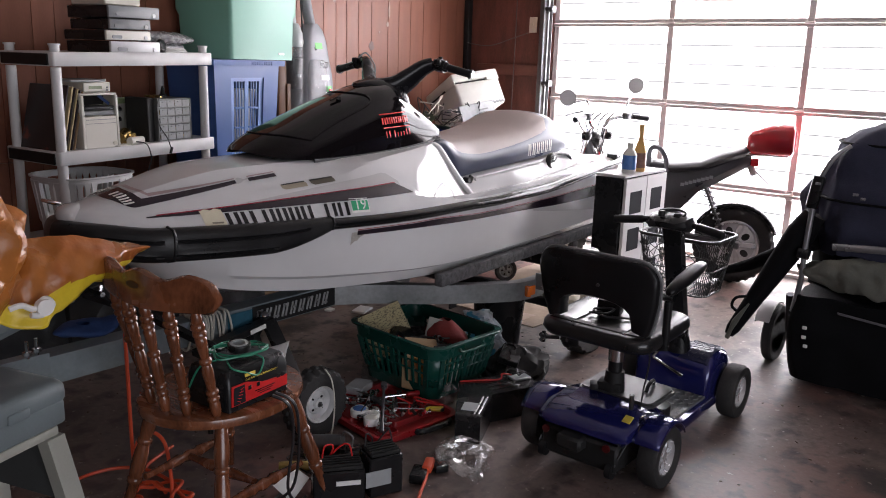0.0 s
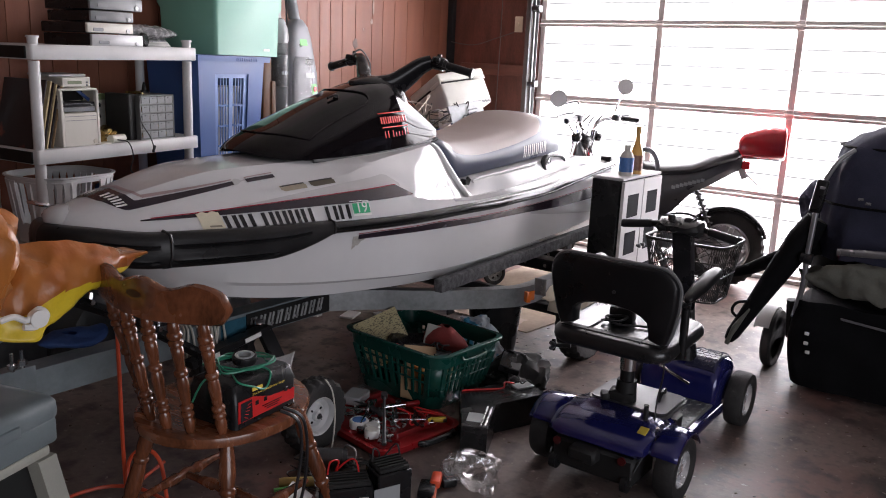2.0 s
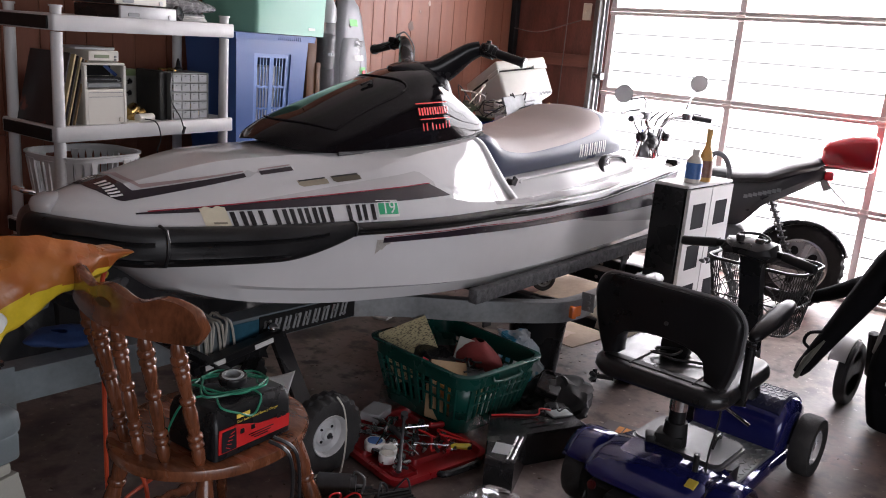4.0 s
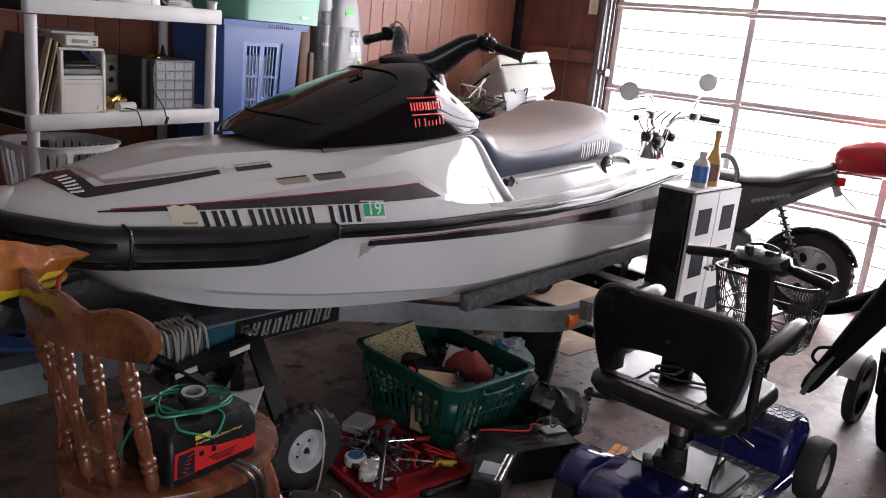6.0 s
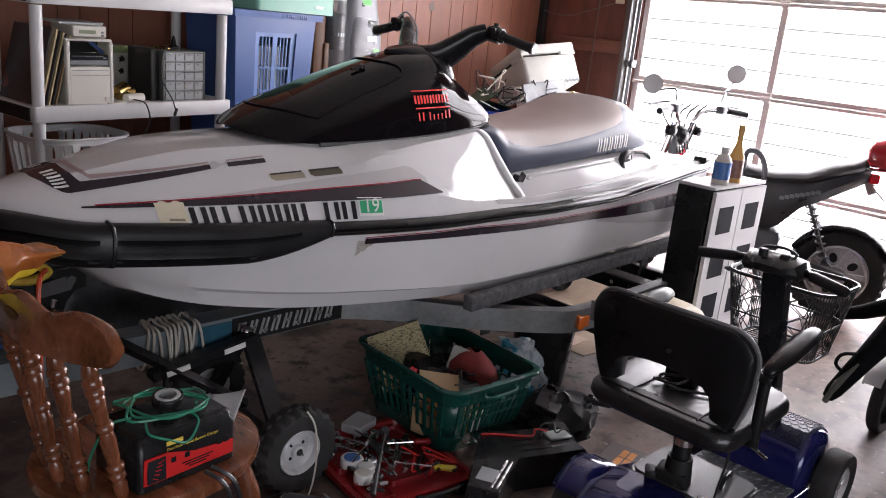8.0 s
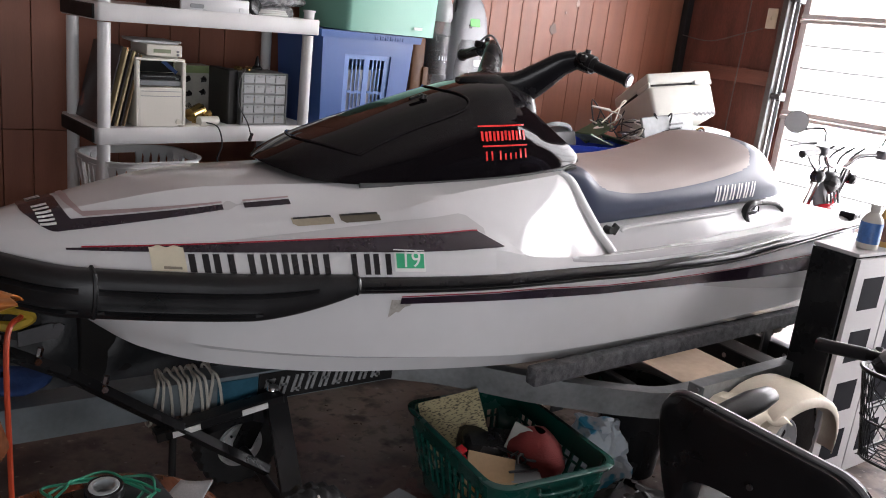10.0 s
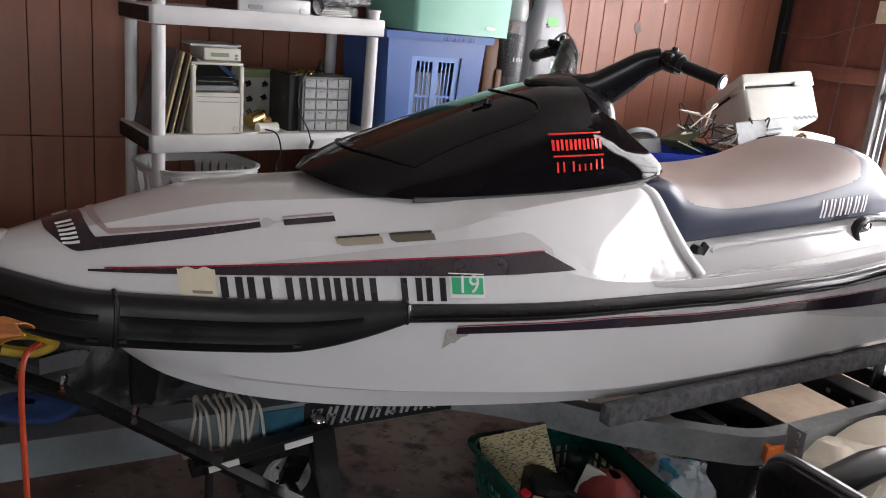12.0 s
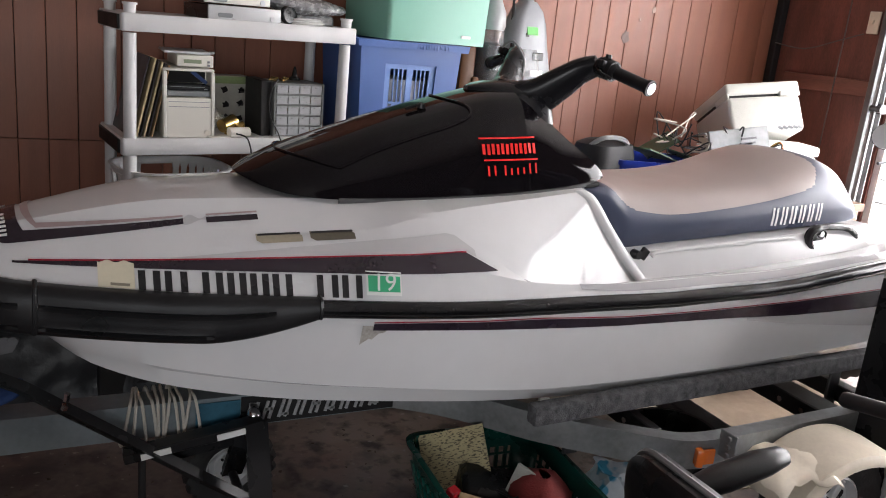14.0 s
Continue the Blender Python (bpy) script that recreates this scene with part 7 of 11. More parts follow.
# ---- narrow black and white cabinet with two bottles ----
def make_cabinet():
    c = thing("narrow_cabinet", "narrow black cabinet with white doors and dark square panes", "cabinet", pose(4.66, 1.875, 0, 0, 0, 0))
    W, D, H = 0.47, 0.17, 0.875
    bm = B()
    add_box(bm, (W, D - 0.018, H - 0.016), (W / 2, D / 2 + 0.009, (H - 0.016) / 2), bevel=0.002)
    part("body", bm, M["blackp"], c, "matt black body")
    bm = B()
    add_box(bm, (W, D, 0.014), (W / 2, D / 2, H - 0.007), bevel=0.002)
    part("top", bm, M["cab_w"], c, "white top")
    for k in (0, 1):
        x0 = 0.004 + k * W / 2
        w = W / 2 - 0.008
        bm = B()
        xs = (0, 0.055, w - 0.055, w)
        rows = [0.0, 0.075]
        z = 0.085
        hs = []
        for r in range(4):
            hs.append((z, z + 0.115))
            z += 0.195
        # stiles and cross pieces round four square openings
        add_box(bm, (0.05, 0.016, H - 0.02), (x0 + 0.025, 0.0, (H - 0.02) / 2))
        add_box(bm, (0.05, 0.016, H - 0.02), (x0 + w - 0.025, 0.0, (H - 0.02) / 2))
        cuts = [0.0] + [q for a, b in hs for q in (a, b)] + [H - 0.02]
        for a, b in zip(cuts[::2], cuts[1::2]):
            add_box(bm, (w - 0.10, 0.016, b - a), (x0 + w / 2, 0.0, (a + b) / 2))
        door = part("cabinet_door", bm, M["cab_w"], c, "white door with dark panes", 0)
        for a, b in hs:
            bm = B()
            add_box(bm, (w - 0.098, 0.004, b - a + 0.002), (x0 + w / 2, -0.0068, (a + b) / 2))
            part("pane", bm, M["pane"], door, "dark glossy pane")
        bm = B()
        kx = x0 + (w - 0.02 if k == 0 else 0.02)
        add_cyl(bm, (kx, -0.008, 0.505), (kx, -0.028, 0.505), 0.006, 0.011, 12)
        add_cyl(bm, (kx, -0.028, 0.505), (kx, -0.034, 0.505), 0.011, 0.008, 12)
        part("knob", bm, M["iron"], door)
    for x, h, mt, lab, label in ((0.075, 0.155, "bot_w", "lab_b", "white plastic bottle with a blue label on the cabinet"), (0.19, 0.245, "bot_y", "lab_y", "tall yellow-brown bottle with a printed label on the cabinet")):
        b = thing("bottle", label, "bottle", pose(4.71 + x, 1.925, H + 0.001), group="bottles on the cabinet")
        r = 0.034 if h < 0.2 else 0.032
        bm = B()
        if h < 0.2:
            prof = [(r, 0), (r + 0.002, 0.006), (r + 0.002, h * 0.62), (r * 0.85, h * 0.72), (0.016, h * 0.82), (0.016, h * 0.86), (0, h * 0.86)]
        else:
            prof = [(r, 0), (r + 0.002, 0.006), (r, h * 0.45), (r * 0.8, h * 0.52), (0.013, h * 0.68), (0.011, h * 0.92), (0, h * 0.92)]
        add_lathe(bm, prof, None, 20)
        part("body", bm, M[mt], b)
        bm = B()
        a0, a1 = (0.02, h * 0.60) if h < 0.2 else (0.02, h * 0.40)
        add_lathe(bm, [(r + 0.0022, a0), (r + 0.0032, a0 + 0.001), (r + 0.0032, a1), (r + 0.0022, a1)], None, 20)
        part("label", bm, M[lab], b, "printed label drawn as a plain patch")
        bm = B()
        add_lathe(bm, [(0.017 if h < 0.2 else 0.014, h * 0.86), (0.017 if h < 0.2 else 0.014, h), (0, h)], None, 16)
        part("cap", bm, M["bot_w"] if h < 0.2 else M["bot_y"], b)


M["cab_w"] = mat("white_laminate", (0.50, 0.49, 0.49), 0.6, 0, 0.05, 6, 0.02, 150, spec=0.2)
M["pane"] = mat("dark_smoked_pane", (0.018, 0.018, 0.022), 0.8, 0, 0.1, spec=0.05)
M["bot_w"] = mat("white_bottle_plastic", (0.55, 0.53, 0.48), 0.4, 0, 0.05)
M["bot_y"] = mat("amber_bottle_plastic", (0.50, 0.28, 0.08), 0.35, 0, 0.1)
M["lab_b"] = mat("blue_printed_label", (0.06, 0.16, 0.42), 0.4, 0, 0.25, 40)
M["lab_y"] = mat("brown_printed_label", (0.20, 0.09, 0.06), 0.4, 0, 0.35, 40)
make_cabinet()


# ---- small motorcycle in front of the door; x forward from the rear wheel ----
M["bike_d"] = mat("dark_grey_bike_plastic", (0.045, 0.045, 0.05), 0.35, 0, 0.1, 6, coat=0.2)
M["bike_seat"] = mat("grey_black_seat_vinyl", (0.04, 0.04, 0.045), 0.5, 0, 0.12, 8, 0.05, 240)
M["bike_red"] = mat("red_bike_plastic", (0.45, 0.012, 0.02), 0.22, 0, 0.05, 6, coat=0.5)
M["lens_r"] = mat("red_lens", (0.7, 0.02, 0.03), 0.15, 0, 0.05, coat=0.5)
# pale grey base paints in the glare reflected by the mirrors
M["mirror"] = mat("mirror_glass", (0.62, 0.63, 0.62), 0.25, 0.35, 0.05, bump=0)


M["tube_k"] = mat("worn_dark_grey_bar", (0.11, 0.11, 0.12), 0.4, 0.2, 0.2)


def make_motorcycle():
    b = thing("motorcycle", "small dark motorcycle with red top box before the garage door", "motorcycle", pose(6.0, 1.78, 0.098, 0, 0, 112))
    R = 0.238
    make_wheel(b, (0, 0, R), (0, 1, 0), R, 0.10, 0.16, M["rim_a"], 30, 5)
    make_wheel(b, (1.16, 0, R), (0, 1, 0), R, 0.09, 0.16, M["rim_a"], 30, 5)
    bm = B()
    rings = []
    for i in range(15):
        a = radians(25 + 135 * i / 14)
        rings.append([V((R + 0.028) * k * math.cos(a), y, R + (R + 0.028) * k * math.sin(a)) for k, y in ((0.93, -0.062), (1.0, -0.05), (1.015, 0), (1.0, 0.05), (0.93, 0.062))])
    add_rings(bm, rings, False)
    f = part("rear_fender", bm, M["blackp"], b, "glossy black rear fender", 60)
    f.modifiers.new("thick", "SOLIDIFY").thickness = 0.004
    # tail panels and body
    bm = B()
    rows = []
    for x, w, z0, z1 in ((-0.055, 0.035, 0.745, 0.815), (-0.01, 0.07, 0.715, 0.835), (0.13, 0.10, 0.625, 0.775), (0.24, 0.11, 0.56, 0.72), (0.33, 0.112, 0.45, 0.70), (0.46, 0.11, 0.38, 0.69), (0.60, 0.08, 0.36, 0.66)):
        rows.append([V(x, y * w, z0 + (z1 - z0) * z) for y, z in ((-0.5, 0), (-1, 0.35), (-1, 0.75), (-0.7, 1), (0.7, 1), (1, 0.75), (1, 0.35), (0.5, 0))])
    add_rings(bm, rows)
    body = part("tail_body", bm, M["bike_d"], b, "dark grey tail panels", 40)
    for i in range(8):
        bm = B()
        add_box(bm, (0.022, 0.003, 0.020), (0.17 + 0.024 * i, 0.112, 0.665 - 0.008 * i), (0, 0, 0))
        part("letter_bar", bm, M["grey_p"], body, "grey lettering drawn as bars")
    bm = B()
    rows = []
    for x, w, z0, z1 in ((-0.04, 0.06, 0.808, 0.845), (-0.01, 0.10, 0.785, 0.860), (0.12, 0.128, 0.735, 0.825), (0.24, 0.13, 0.69, 0.765), (0.40, 0.12, 0.67, 0.740), (0.54, 0.09, 0.665, 0.745), (0.62, 0.05, 0.675, 0.735)):
        rows.append([V(x, w * math.cos(a), (z0 + z1) / 2 + (z1 - z0) / 2 * math.sin(a)) for a in [2 * math.pi * i / 14 for i in range(14)]])
    add_rings(bm, rows)
    part("seat", bm, M["bike_seat"], b, "grey-black vinyl seat", 60)
    # red box on its rack
    bm = B()
    rows = []
    for x, w, z0, z1 in ((-0.015, 0.08, 0.855, 0.925), (-0.04, 0.12, 0.832, 0.955), (-0.155, 0.135, 0.822, 1.0), (-0.265, 0.135, 0.822, 1.01), (-0.28, 0.125, 0.828, 1.0)):
        rows.append([V(x, y * w, z0 + (z1 - z0) * z) for y, z in ((-0.85, 0), (-1, 0.15), (-0.96, 0.8), (-0.75, 1), (0.75, 1), (0.96, 0.8), (1, 0.15), (0.85, 0))])
    add_rings(bm, rows)
    box = part("top_box", bm, M["bike_red"], b, "red hard plastic top box", 75)
    bm = B()
    add_box(bm, (0.012, 0.22, 0.12), (-0.286, 0, 0.91), bevel=0.01, seg=2)
    part("rear_lens", bm, M["lens_r"], box, "red reflector")
    bm = B()
    for y in (-0.07, 0.07):
        add_tube(bm, catmull([(0.05, y, 0.79), (-0.03, y, 0.815), (-0.26, y, 0.815)], 5), 0.008, 8)
    add_tube(bm, catmull([(-0.25, -0.07, 0.815), (-0.285, 0, 0.815), (-0.25, 0.07, 0.815)], 5), 0.007, 8)
    part("rack", bm, M["chrome"], b)
    bm = B()
    add_box(bm, (0.05, 0.10, 0.05), (-0.075, 0, 0.765), bevel=0.012, seg=2)
    part("tail_light", bm, M["lens_r"], b, "red tail light")
    bm = B()
    add_box(bm, (0.15, 0.15, 0.008), (-0.130, 0, 0.672), (0, -42, 0), 0.003)
    add_box(bm, (0.04, 0.05, 0.07), (-0.065, 0, 0.715), (0, 25, 0), 0.006)
    part("plate_holder", bm, M["cab_w"], b, "white rear plate holder")
    for y in (-0.11, 0.11):
        bm = B()
        a, c = V(0.20, y, 0.60), V(0.06, y, 0.30)
        d = (c - a)
        x, z = frame_of(d)
        pts = [a + d * t / 60 + (x * math.cos(t * 0.9) + z * math.sin(t * 0.9)) * 0.022 for t in range(61)]
        add_tube(bm, pts, 0.005, 6)
        add_cyl(bm, a, c, 0.010, seg=10)
        part("shock_spring", bm, M["iron"], b, "coil spring shock absorber")
    bm = B()
    add_box(bm, (0.44, 0.045, 0.05), (0.18, 0.09, 0.27), (0, -6, 0), 0.01)
    add_box(bm, (0.30, 0.20, 0.22), (0.45, 0, 0.32), bevel=0.04, seg=2)
    add_tube(bm, catmull([(0.45, -0.10, 0.25), (0.2, -0.13, 0.22), (-0.1, -0.13, 0.28)], 6), 0.035, 12)
    part("swing_arm_and_motor", bm, M["iron"], b)
    bm = B()
    add_tube(bm, catmull([(0.55, 0, 0.62), (0.72, 0, 0.50), (0.85, 0, 0.55), (0.97, 0, 0.85)], 6), 0.035, 12)
    part("frame_tube", bm, M["bike_d"], b)
    bm = B()
    add_tube(bm, catmull([(0.553, 0.07, 0.68), (0.556, 0.07, 0.79), (0.535, 0.075, 0.825), (0.487, 0.09, 0.815), (0.450, 0.10, 0.755), (0.441, 0.10, 0.68)], 6), 0.015, 10)
    part("grab_bar", bm, M["tube_k"], b, "thick grey grab bar")
    bm = B()
    add_box(bm, (0.24, 0.18, 0.15), (0.95, 0, 0.645), (0, 28, 0), 0.05, 3)
    part("front_panel", bm, M["bike_red"], b, "red front panel")
    # front end, its steering turned
    s = pose(0.885, 0, 0, 0, 0, -38)
    for y in (-0.075, 0.075):
        bm = B()
        add_cyl(bm, s @ V(0.22, y, 0.25), s @ V(0.02, y, 0.92), 0.018, seg=12)
        part("fork_leg", bm, M["chrome"], b)
    bm = B()
    pts = [(-0.10, -0.31, 0.985), (-0.06, -0.20, 1.0), (0.0, -0.10, 0.98), (0.02, -0.05, 0.93), (0.02, 0.05, 0.93), (0.0, 0.10, 0.98), (-0.06, 0.20, 1.0), (-0.10, 0.31, 0.985)]
    add_tube(bm, [s @ q for q in catmull(pts, 5)], 0.012, 10)
    bars = part("handlebar", bm, M["chrome"], b, "chrome handlebar")
    for k in (-1, 1):
        bm = B()
        add_cyl(bm, s @ V(-0.065, k * 0.21, 0.998), s @ V(-0.105, k * 0.325, 0.985), 0.018, seg=12)
        part("grip", bm, M["blackp"], bars)
        bm = B()
        add_box(bm, (0.05, 0.05, 0.045), s @ V(-0.055, k * 0.175, 1.0), (0, 0, -38), 0.012, 2)
        add_tube(bm, [s @ V(-0.02, k * 0.18, 1.03), s @ V(0.0, k * 0.24, 1.02), s @ V(-0.03, k * 0.33, 1.01)], 0.006, 6)
        part("lever_and_switch", bm, M["iron"], bars)
        bm = B()
        tip = s @ V(0.0, k * 0.30, 1.155) if k < 0 else s @ V(0.0, k * 0.30, 1.075)
        add_tube(bm, catmull([s @ V(-0.05, k * 0.165, 1.04), s @ V(-0.05, k * 0.19, 1.10), tip], 6), 0.006, 8)
        mi = part("mirror_stem", bm, M["chrome"], bars)
        bm = B()
        world_n = (pose(0, 0, 0, 0, 0, -112) @ V(-0.87, -0.48, 0.05)).normalized()
        q = world_n.to_track_quat("Z", "Y").to_matrix().to_4x4()
        add_lathe(bm, [(0.0, -0.014), (0.045, -0.010), (0.052, 0.0), (0.050, 0.002)], Matrix.Translation(tip + V(0, 0, 0.04)) @ q, 20)
        part("mirror_shell", bm, M["blackp"], mi)
        bm = B()
        add_lathe(bm, [(0.0, 0.003), (0.050, 0.003), (0.050, 0.001)], Matrix.Translation(tip + V(0, 0, 0.04)) @ q, 20)
        part("mirror_glass", bm, M["mirror"], mi)
    bm = B()
    add_lathe(bm, [(0.0, -0.05), (0.035, -0.04), (0.056, -0.01), (0.058, 0.015)], Matrix.Translation(s @ V(0.05, 0, 0.84)) @ (s.to_3x3() @ V(1, 0, 0)).to_track_quat("Z", "Y").to_matrix().to_4x4(), 22)
    part("headlight", bm, M["blackp"], b, "round black headlight")
    for y in (-0.1, 0.1):
        bm = B()
        add_lathe(bm, [(0.0, -0.04), (0.026, -0.03), (0.03, 0.01), (0.0, 0.02)], Matrix.Translation(s @ V(0.03, y * 0.95, 0.87)) @ (s.to_3x3() @ V(1, 0, 0)).to_track_quat("Z", "Y").to_matrix().to_4x4(), 14)
        part("turn_signal", bm, M["blackp"], b)
    for k in range(5):
        bm = B()
        a = s @ V(0.0, -0.12 + 0.06 * k, 1.02)
        add_tube(bm, catmull([a, a + V(0.05, 0.02, -0.06), s @ V(0.05, 0.03 * (k - 2), 0.86), s @ V(0.0, 0.02 * (k - 2), 0.75)], 6), 0.005, 6)
        part("control_cable", bm, M["wire"], b)
    bm = B()
    rings = []
    fc = s @ V(0.23, 0, R)
    for i in range(11):
        a = radians(20 + 120 * i / 10)
        d = s.to_3x3() @ V(math.cos(a), 0, 0)
        rings.append([fc + d * (R + 0.03) + V(0, 0, (R + 0.03) * math.sin(a)) + s.to_3x3() @ V(0, y, 0) for y in (-0.055, 0, 0.055)])
    add_rings(bm, rings, False)
    f = part("front_fender", bm, M["bike_red"], b, "red front fender", 60)
    f.modifiers.new("thick", "SOLIDIFY").thickness = 0.004
    # centre stand reaches the floor
    for y in (-0.1, 0.1):
        bm = B()
        add_cyl(bm, (0.42, y, 0.25), (0.30, y * 1.3, 0.0), 0.014, seg=10)
        part("stand_leg", bm, M["iron"], b)


make_motorcycle()


# ---- blue mobility scooter; x forward, from the middle of the rear axle ----
M["scoot"] = mat("metallic_blue_plastic", (0.013, 0.015, 0.105), 0.13, 0.25, 0.08, 8, 0.01, 60, coat=0.8)
M["scoot_k"] = mat("blue_black_textured_plastic", (0.012, 0.014, 0.045), 0.42, 0.0, 0.1, 8, 0.02, 60)
M["lens_d"] = mat("dusty_dark_red_lens", (0.06, 0.004, 0.005), 0.4, 0, 0.2)
M["vinyl_s"] = mat("shiny_black_vinyl", (0.014, 0.014, 0.015), 0.34, 0, 0.2, 9, 0.02, 260, spec=0.5, coat=0.1)
M["vinylb"] = mat("black_vinyl", (0.008, 0.008, 0.009), 0.34, 0, 0.15, 9, 0.05, 260, spec=0.28)
M["greyp"] = mat("grey_reflecting_top", (0.05, 0.05, 0.053), 0.4, 0, 0.12, 7, 0.03, 160)
M["mesh"] = mat("black_coated_wire", (0.02, 0.02, 0.02), 0.4, 0.2, 0.1)
M["fabric_n"] = mat("dark_navy_fabric", (0.031, 0.033, 0.056), 0.9, 0, 0.25, 9, 0.25, 200, spec=0.2)
M["fabric_k"] = mat("black_fabric", (0.005, 0.005, 0.006), 0.85, 0, 0.25, 9, 0.2, 200, spec=0.12)
M["cloth_g"] = mat("grey_green_cloth", (0.125, 0.125, 0.105), 0.9, 0, 0.2, 12, 0.3, 160)
M["tube_g"] = mat("grey_tube", (0.24, 0.24, 0.25), 0.35, 0.6, 0.1)


SHROUD = ((0.60, 0.15, 0.09, 0.195), (0.612, 0.16, 0.088, 0.228), (0.635, 0.167, 0.085, 0.256), (0.67, 0.17, 0.085, 0.276), (0.73, 0.17, 0.085, 0.283), (0.79, 0.168, 0.085, 0.274), (0.84, 0.16, 0.09, 0.250), (0.885, 0.14, 0.10, 0.205), (0.905, 0.12, 0.11, 0.165))  # front cover: x, half width, foot, top


def make_scooter():
    s = thing("mobility_scooter", "metallic blue four-wheel mobility scooter with black seat and basket", "scooter", pose(3.385, 1.245, 0, 0, 0, 0.8))
    for x, y in ((0, -0.235), (0, 0.235), (0.765, -0.215), (0.765, 0.215)):
        make_wheel(s, (x, y, 0.112), (0, 1 if y > 0 else -1, 0), 0.112, 0.075, 0.066, M["rim_a"], 0, 5)
    # rear body, with flared fenders
    bm = B()
    rows = []
    for x, w, z0, z1 in ((-0.150, 0.15, 0.175, 0.195), (-0.135, 0.175, 0.165, 0.212), (-0.06, 0.185, 0.165, 0.242), (0.03, 0.19, 0.16, 0.25), (0.12, 0.185, 0.14, 0.235), (0.20, 0.18, 0.10, 0.17)):
        rows.append([V(x, y * w, z0 + (z1 - z0) * z) for y, z in ((-0.9, 0), (-1, 0.3), (-0.97, 0.8), (-0.8, 1), (0, 1.03), (0.8, 1), (0.97, 0.8), (1, 0.3), (0.9, 0))])
    add_rings(bm, rows)
    body = part("rear_body", bm, M["scoot"], s, "glossy metallic blue rear shroud", 40)
    for sd in (-1, 1):
        bm = B()
        rings = []
        for i in range(15):
            a = radians(30 + 118 * i / 14)
            rr = 0.134
            rings.append([V(rr * k * math.cos(a) + 0.005, sd * y, 0.108 + rr * k * math.sin(a)) for k, y in ((1.0, 0.165), (1.03, 0.20), (1.03, 0.248), (0.99, 0.274), (0.93, 0.277))])
        add_rings(bm, rings, False)
        f = part("fender", bm, M["scoot"], s, "blue rear wheel fender", 60)
        f.modifiers.new("thick", "SOLIDIFY").thickness = 0.005
    bm = B()
    for size, z, r in (((0.125, 0.205), 0.2405, 0.03), ((0.100, 0.175), 0.2465, 0.022)):
        add_prism(bm, rounded(size[0], size[1], r), 0.007, pose(-0.006, 0.022, z, 0, -6, 0))
    part("inset_panel", bm, M["scoot"], body, "raised blue panel")
    bm = B()
    add_box(bm, (0.18, 0.30, 0.10), (-0.06, 0, 0.11), bevel=0.01)
    add_box(bm, (0.06, 0.10, 0.05), (-0.165, 0.02, 0.14), bevel=0.01)
    part("chassis", bm, M["blackm"], s, "black steel chassis")
    for y in (-0.125, 0.14):
        bm = B()
        add_cyl(bm, (-0.14, y - 0.011, 0.068), (-0.14, y + 0.011, 0.068), 0.029, seg=18)
        part("anti_tip_wheel", bm, M["rub"], s, "small black anti-tip wheel")
        bm = B()
        for k in (-1, 1):
            add_box(bm, (0.09, 0.006, 0.026), (-0.105, y + k * 0.017, 0.085), (0, 22, 0), 0.003)
        add_cyl(bm, (-0.14, y - 0.022, 0.068), (-0.14, y + 0.022, 0.068), 0.007, seg=8)
        part("anti_tip_fork", bm, M["iron"], s, "dark steel fork")
    for y in (-0.11, 0.13):
        bm = B()
        add_cyl(bm, (-0.152, y, 0.150), (-0.160, y, 0.150), 0.014, seg=16)
        part("rear_reflector", bm, M["lens_d"], s, "dull red rear reflector")
    bm = B()
    # black side, grey cover: shaded side and reflecting top put into colour
    add_prism(bm, rounded(0.215, 0.285, 0.03), 0.10, pose(0.158, -0.02, 0.147))
    bat = part("battery_box", bm, M["blackp"], s, "black battery box")
    bm = B()
    add_prism(bm, rounded(0.228, 0.30, 0.035), 0.010, pose(0.158, -0.02, 0.246))
    add_prism(bm, rounded(0.214, 0.284, 0.03), 0.006, pose(0.158, -0.02, 0.256))
    part("battery_cover", bm, M["greyp"], bat, "battery cover greyed for its reflecting top")
    bm = B()
    add_tube(bm, catmull([(0.15, -0.10, 0.258), (0.17, -0.10, 0.282), (0.23, -0.09, 0.279), (0.245, -0.085, 0.258)], 5), 0.007, 8)
    part("battery_handle", bm, M["blackp"], bat)
    bm = B()
    add_box(bm, (0.07, 0.09, 0.035), (0.085, 0.01, 0.278), (0, 0, 12), 0.008, 2)
    add_box(bm, (0.05, 0.03, 0.025), (0.05, 0.06, 0.272), (0, 0, 30), 0.006, 2)
    add_cyl(bm, (0.09, 0.0, 0.26), (0.09, 0.0, 0.335), 0.040, 0.034, 16)
    part("post_collar", bm, M["blackm"], s, "black seat post clamp")
    bm = B()
    add_tube(bm, catmull([(0.09, -0.10, 0.50), (0.075, -0.135, 0.42), (0.07, -0.125, 0.30), (0.05, -0.13, 0.262), (-0.02, -0.155, 0.235), (-0.09, -0.17, 0.20), (-0.145, -0.15, 0.12)], 6), 0.0032, 6)
    part("control_lead", bm, M["wire"], s, "thin black lead down to the motor")
    bm = B()
    add_cyl(bm, (-0.01, -0.12, 0.25), (-0.01, -0.12, 0.305), 0.009, seg=10)
    part("freewheel_lever", bm, M["blackp"], s)
    bm = B()
    add_box(bm, (0.035, 0.03, 0.006), (-0.07, -0.14, 0.238), (0, -20, 0), 0.001)
    part("label", bm, M["yellow"], s, "small yellow label")
    # foot deck with raised tread
    bm = B()
    add_box(bm, (0.46, 0.36, 0.05), (0.45, 0, 0.085), bevel=0.015, seg=2)
    part("deck_side", bm, M["scoot"], s, "blue deck edge")
    bm = B()
    add_box(bm, (0.36, 0.31, 0.012), (0.45, 0, 0.112), bevel=0.003)
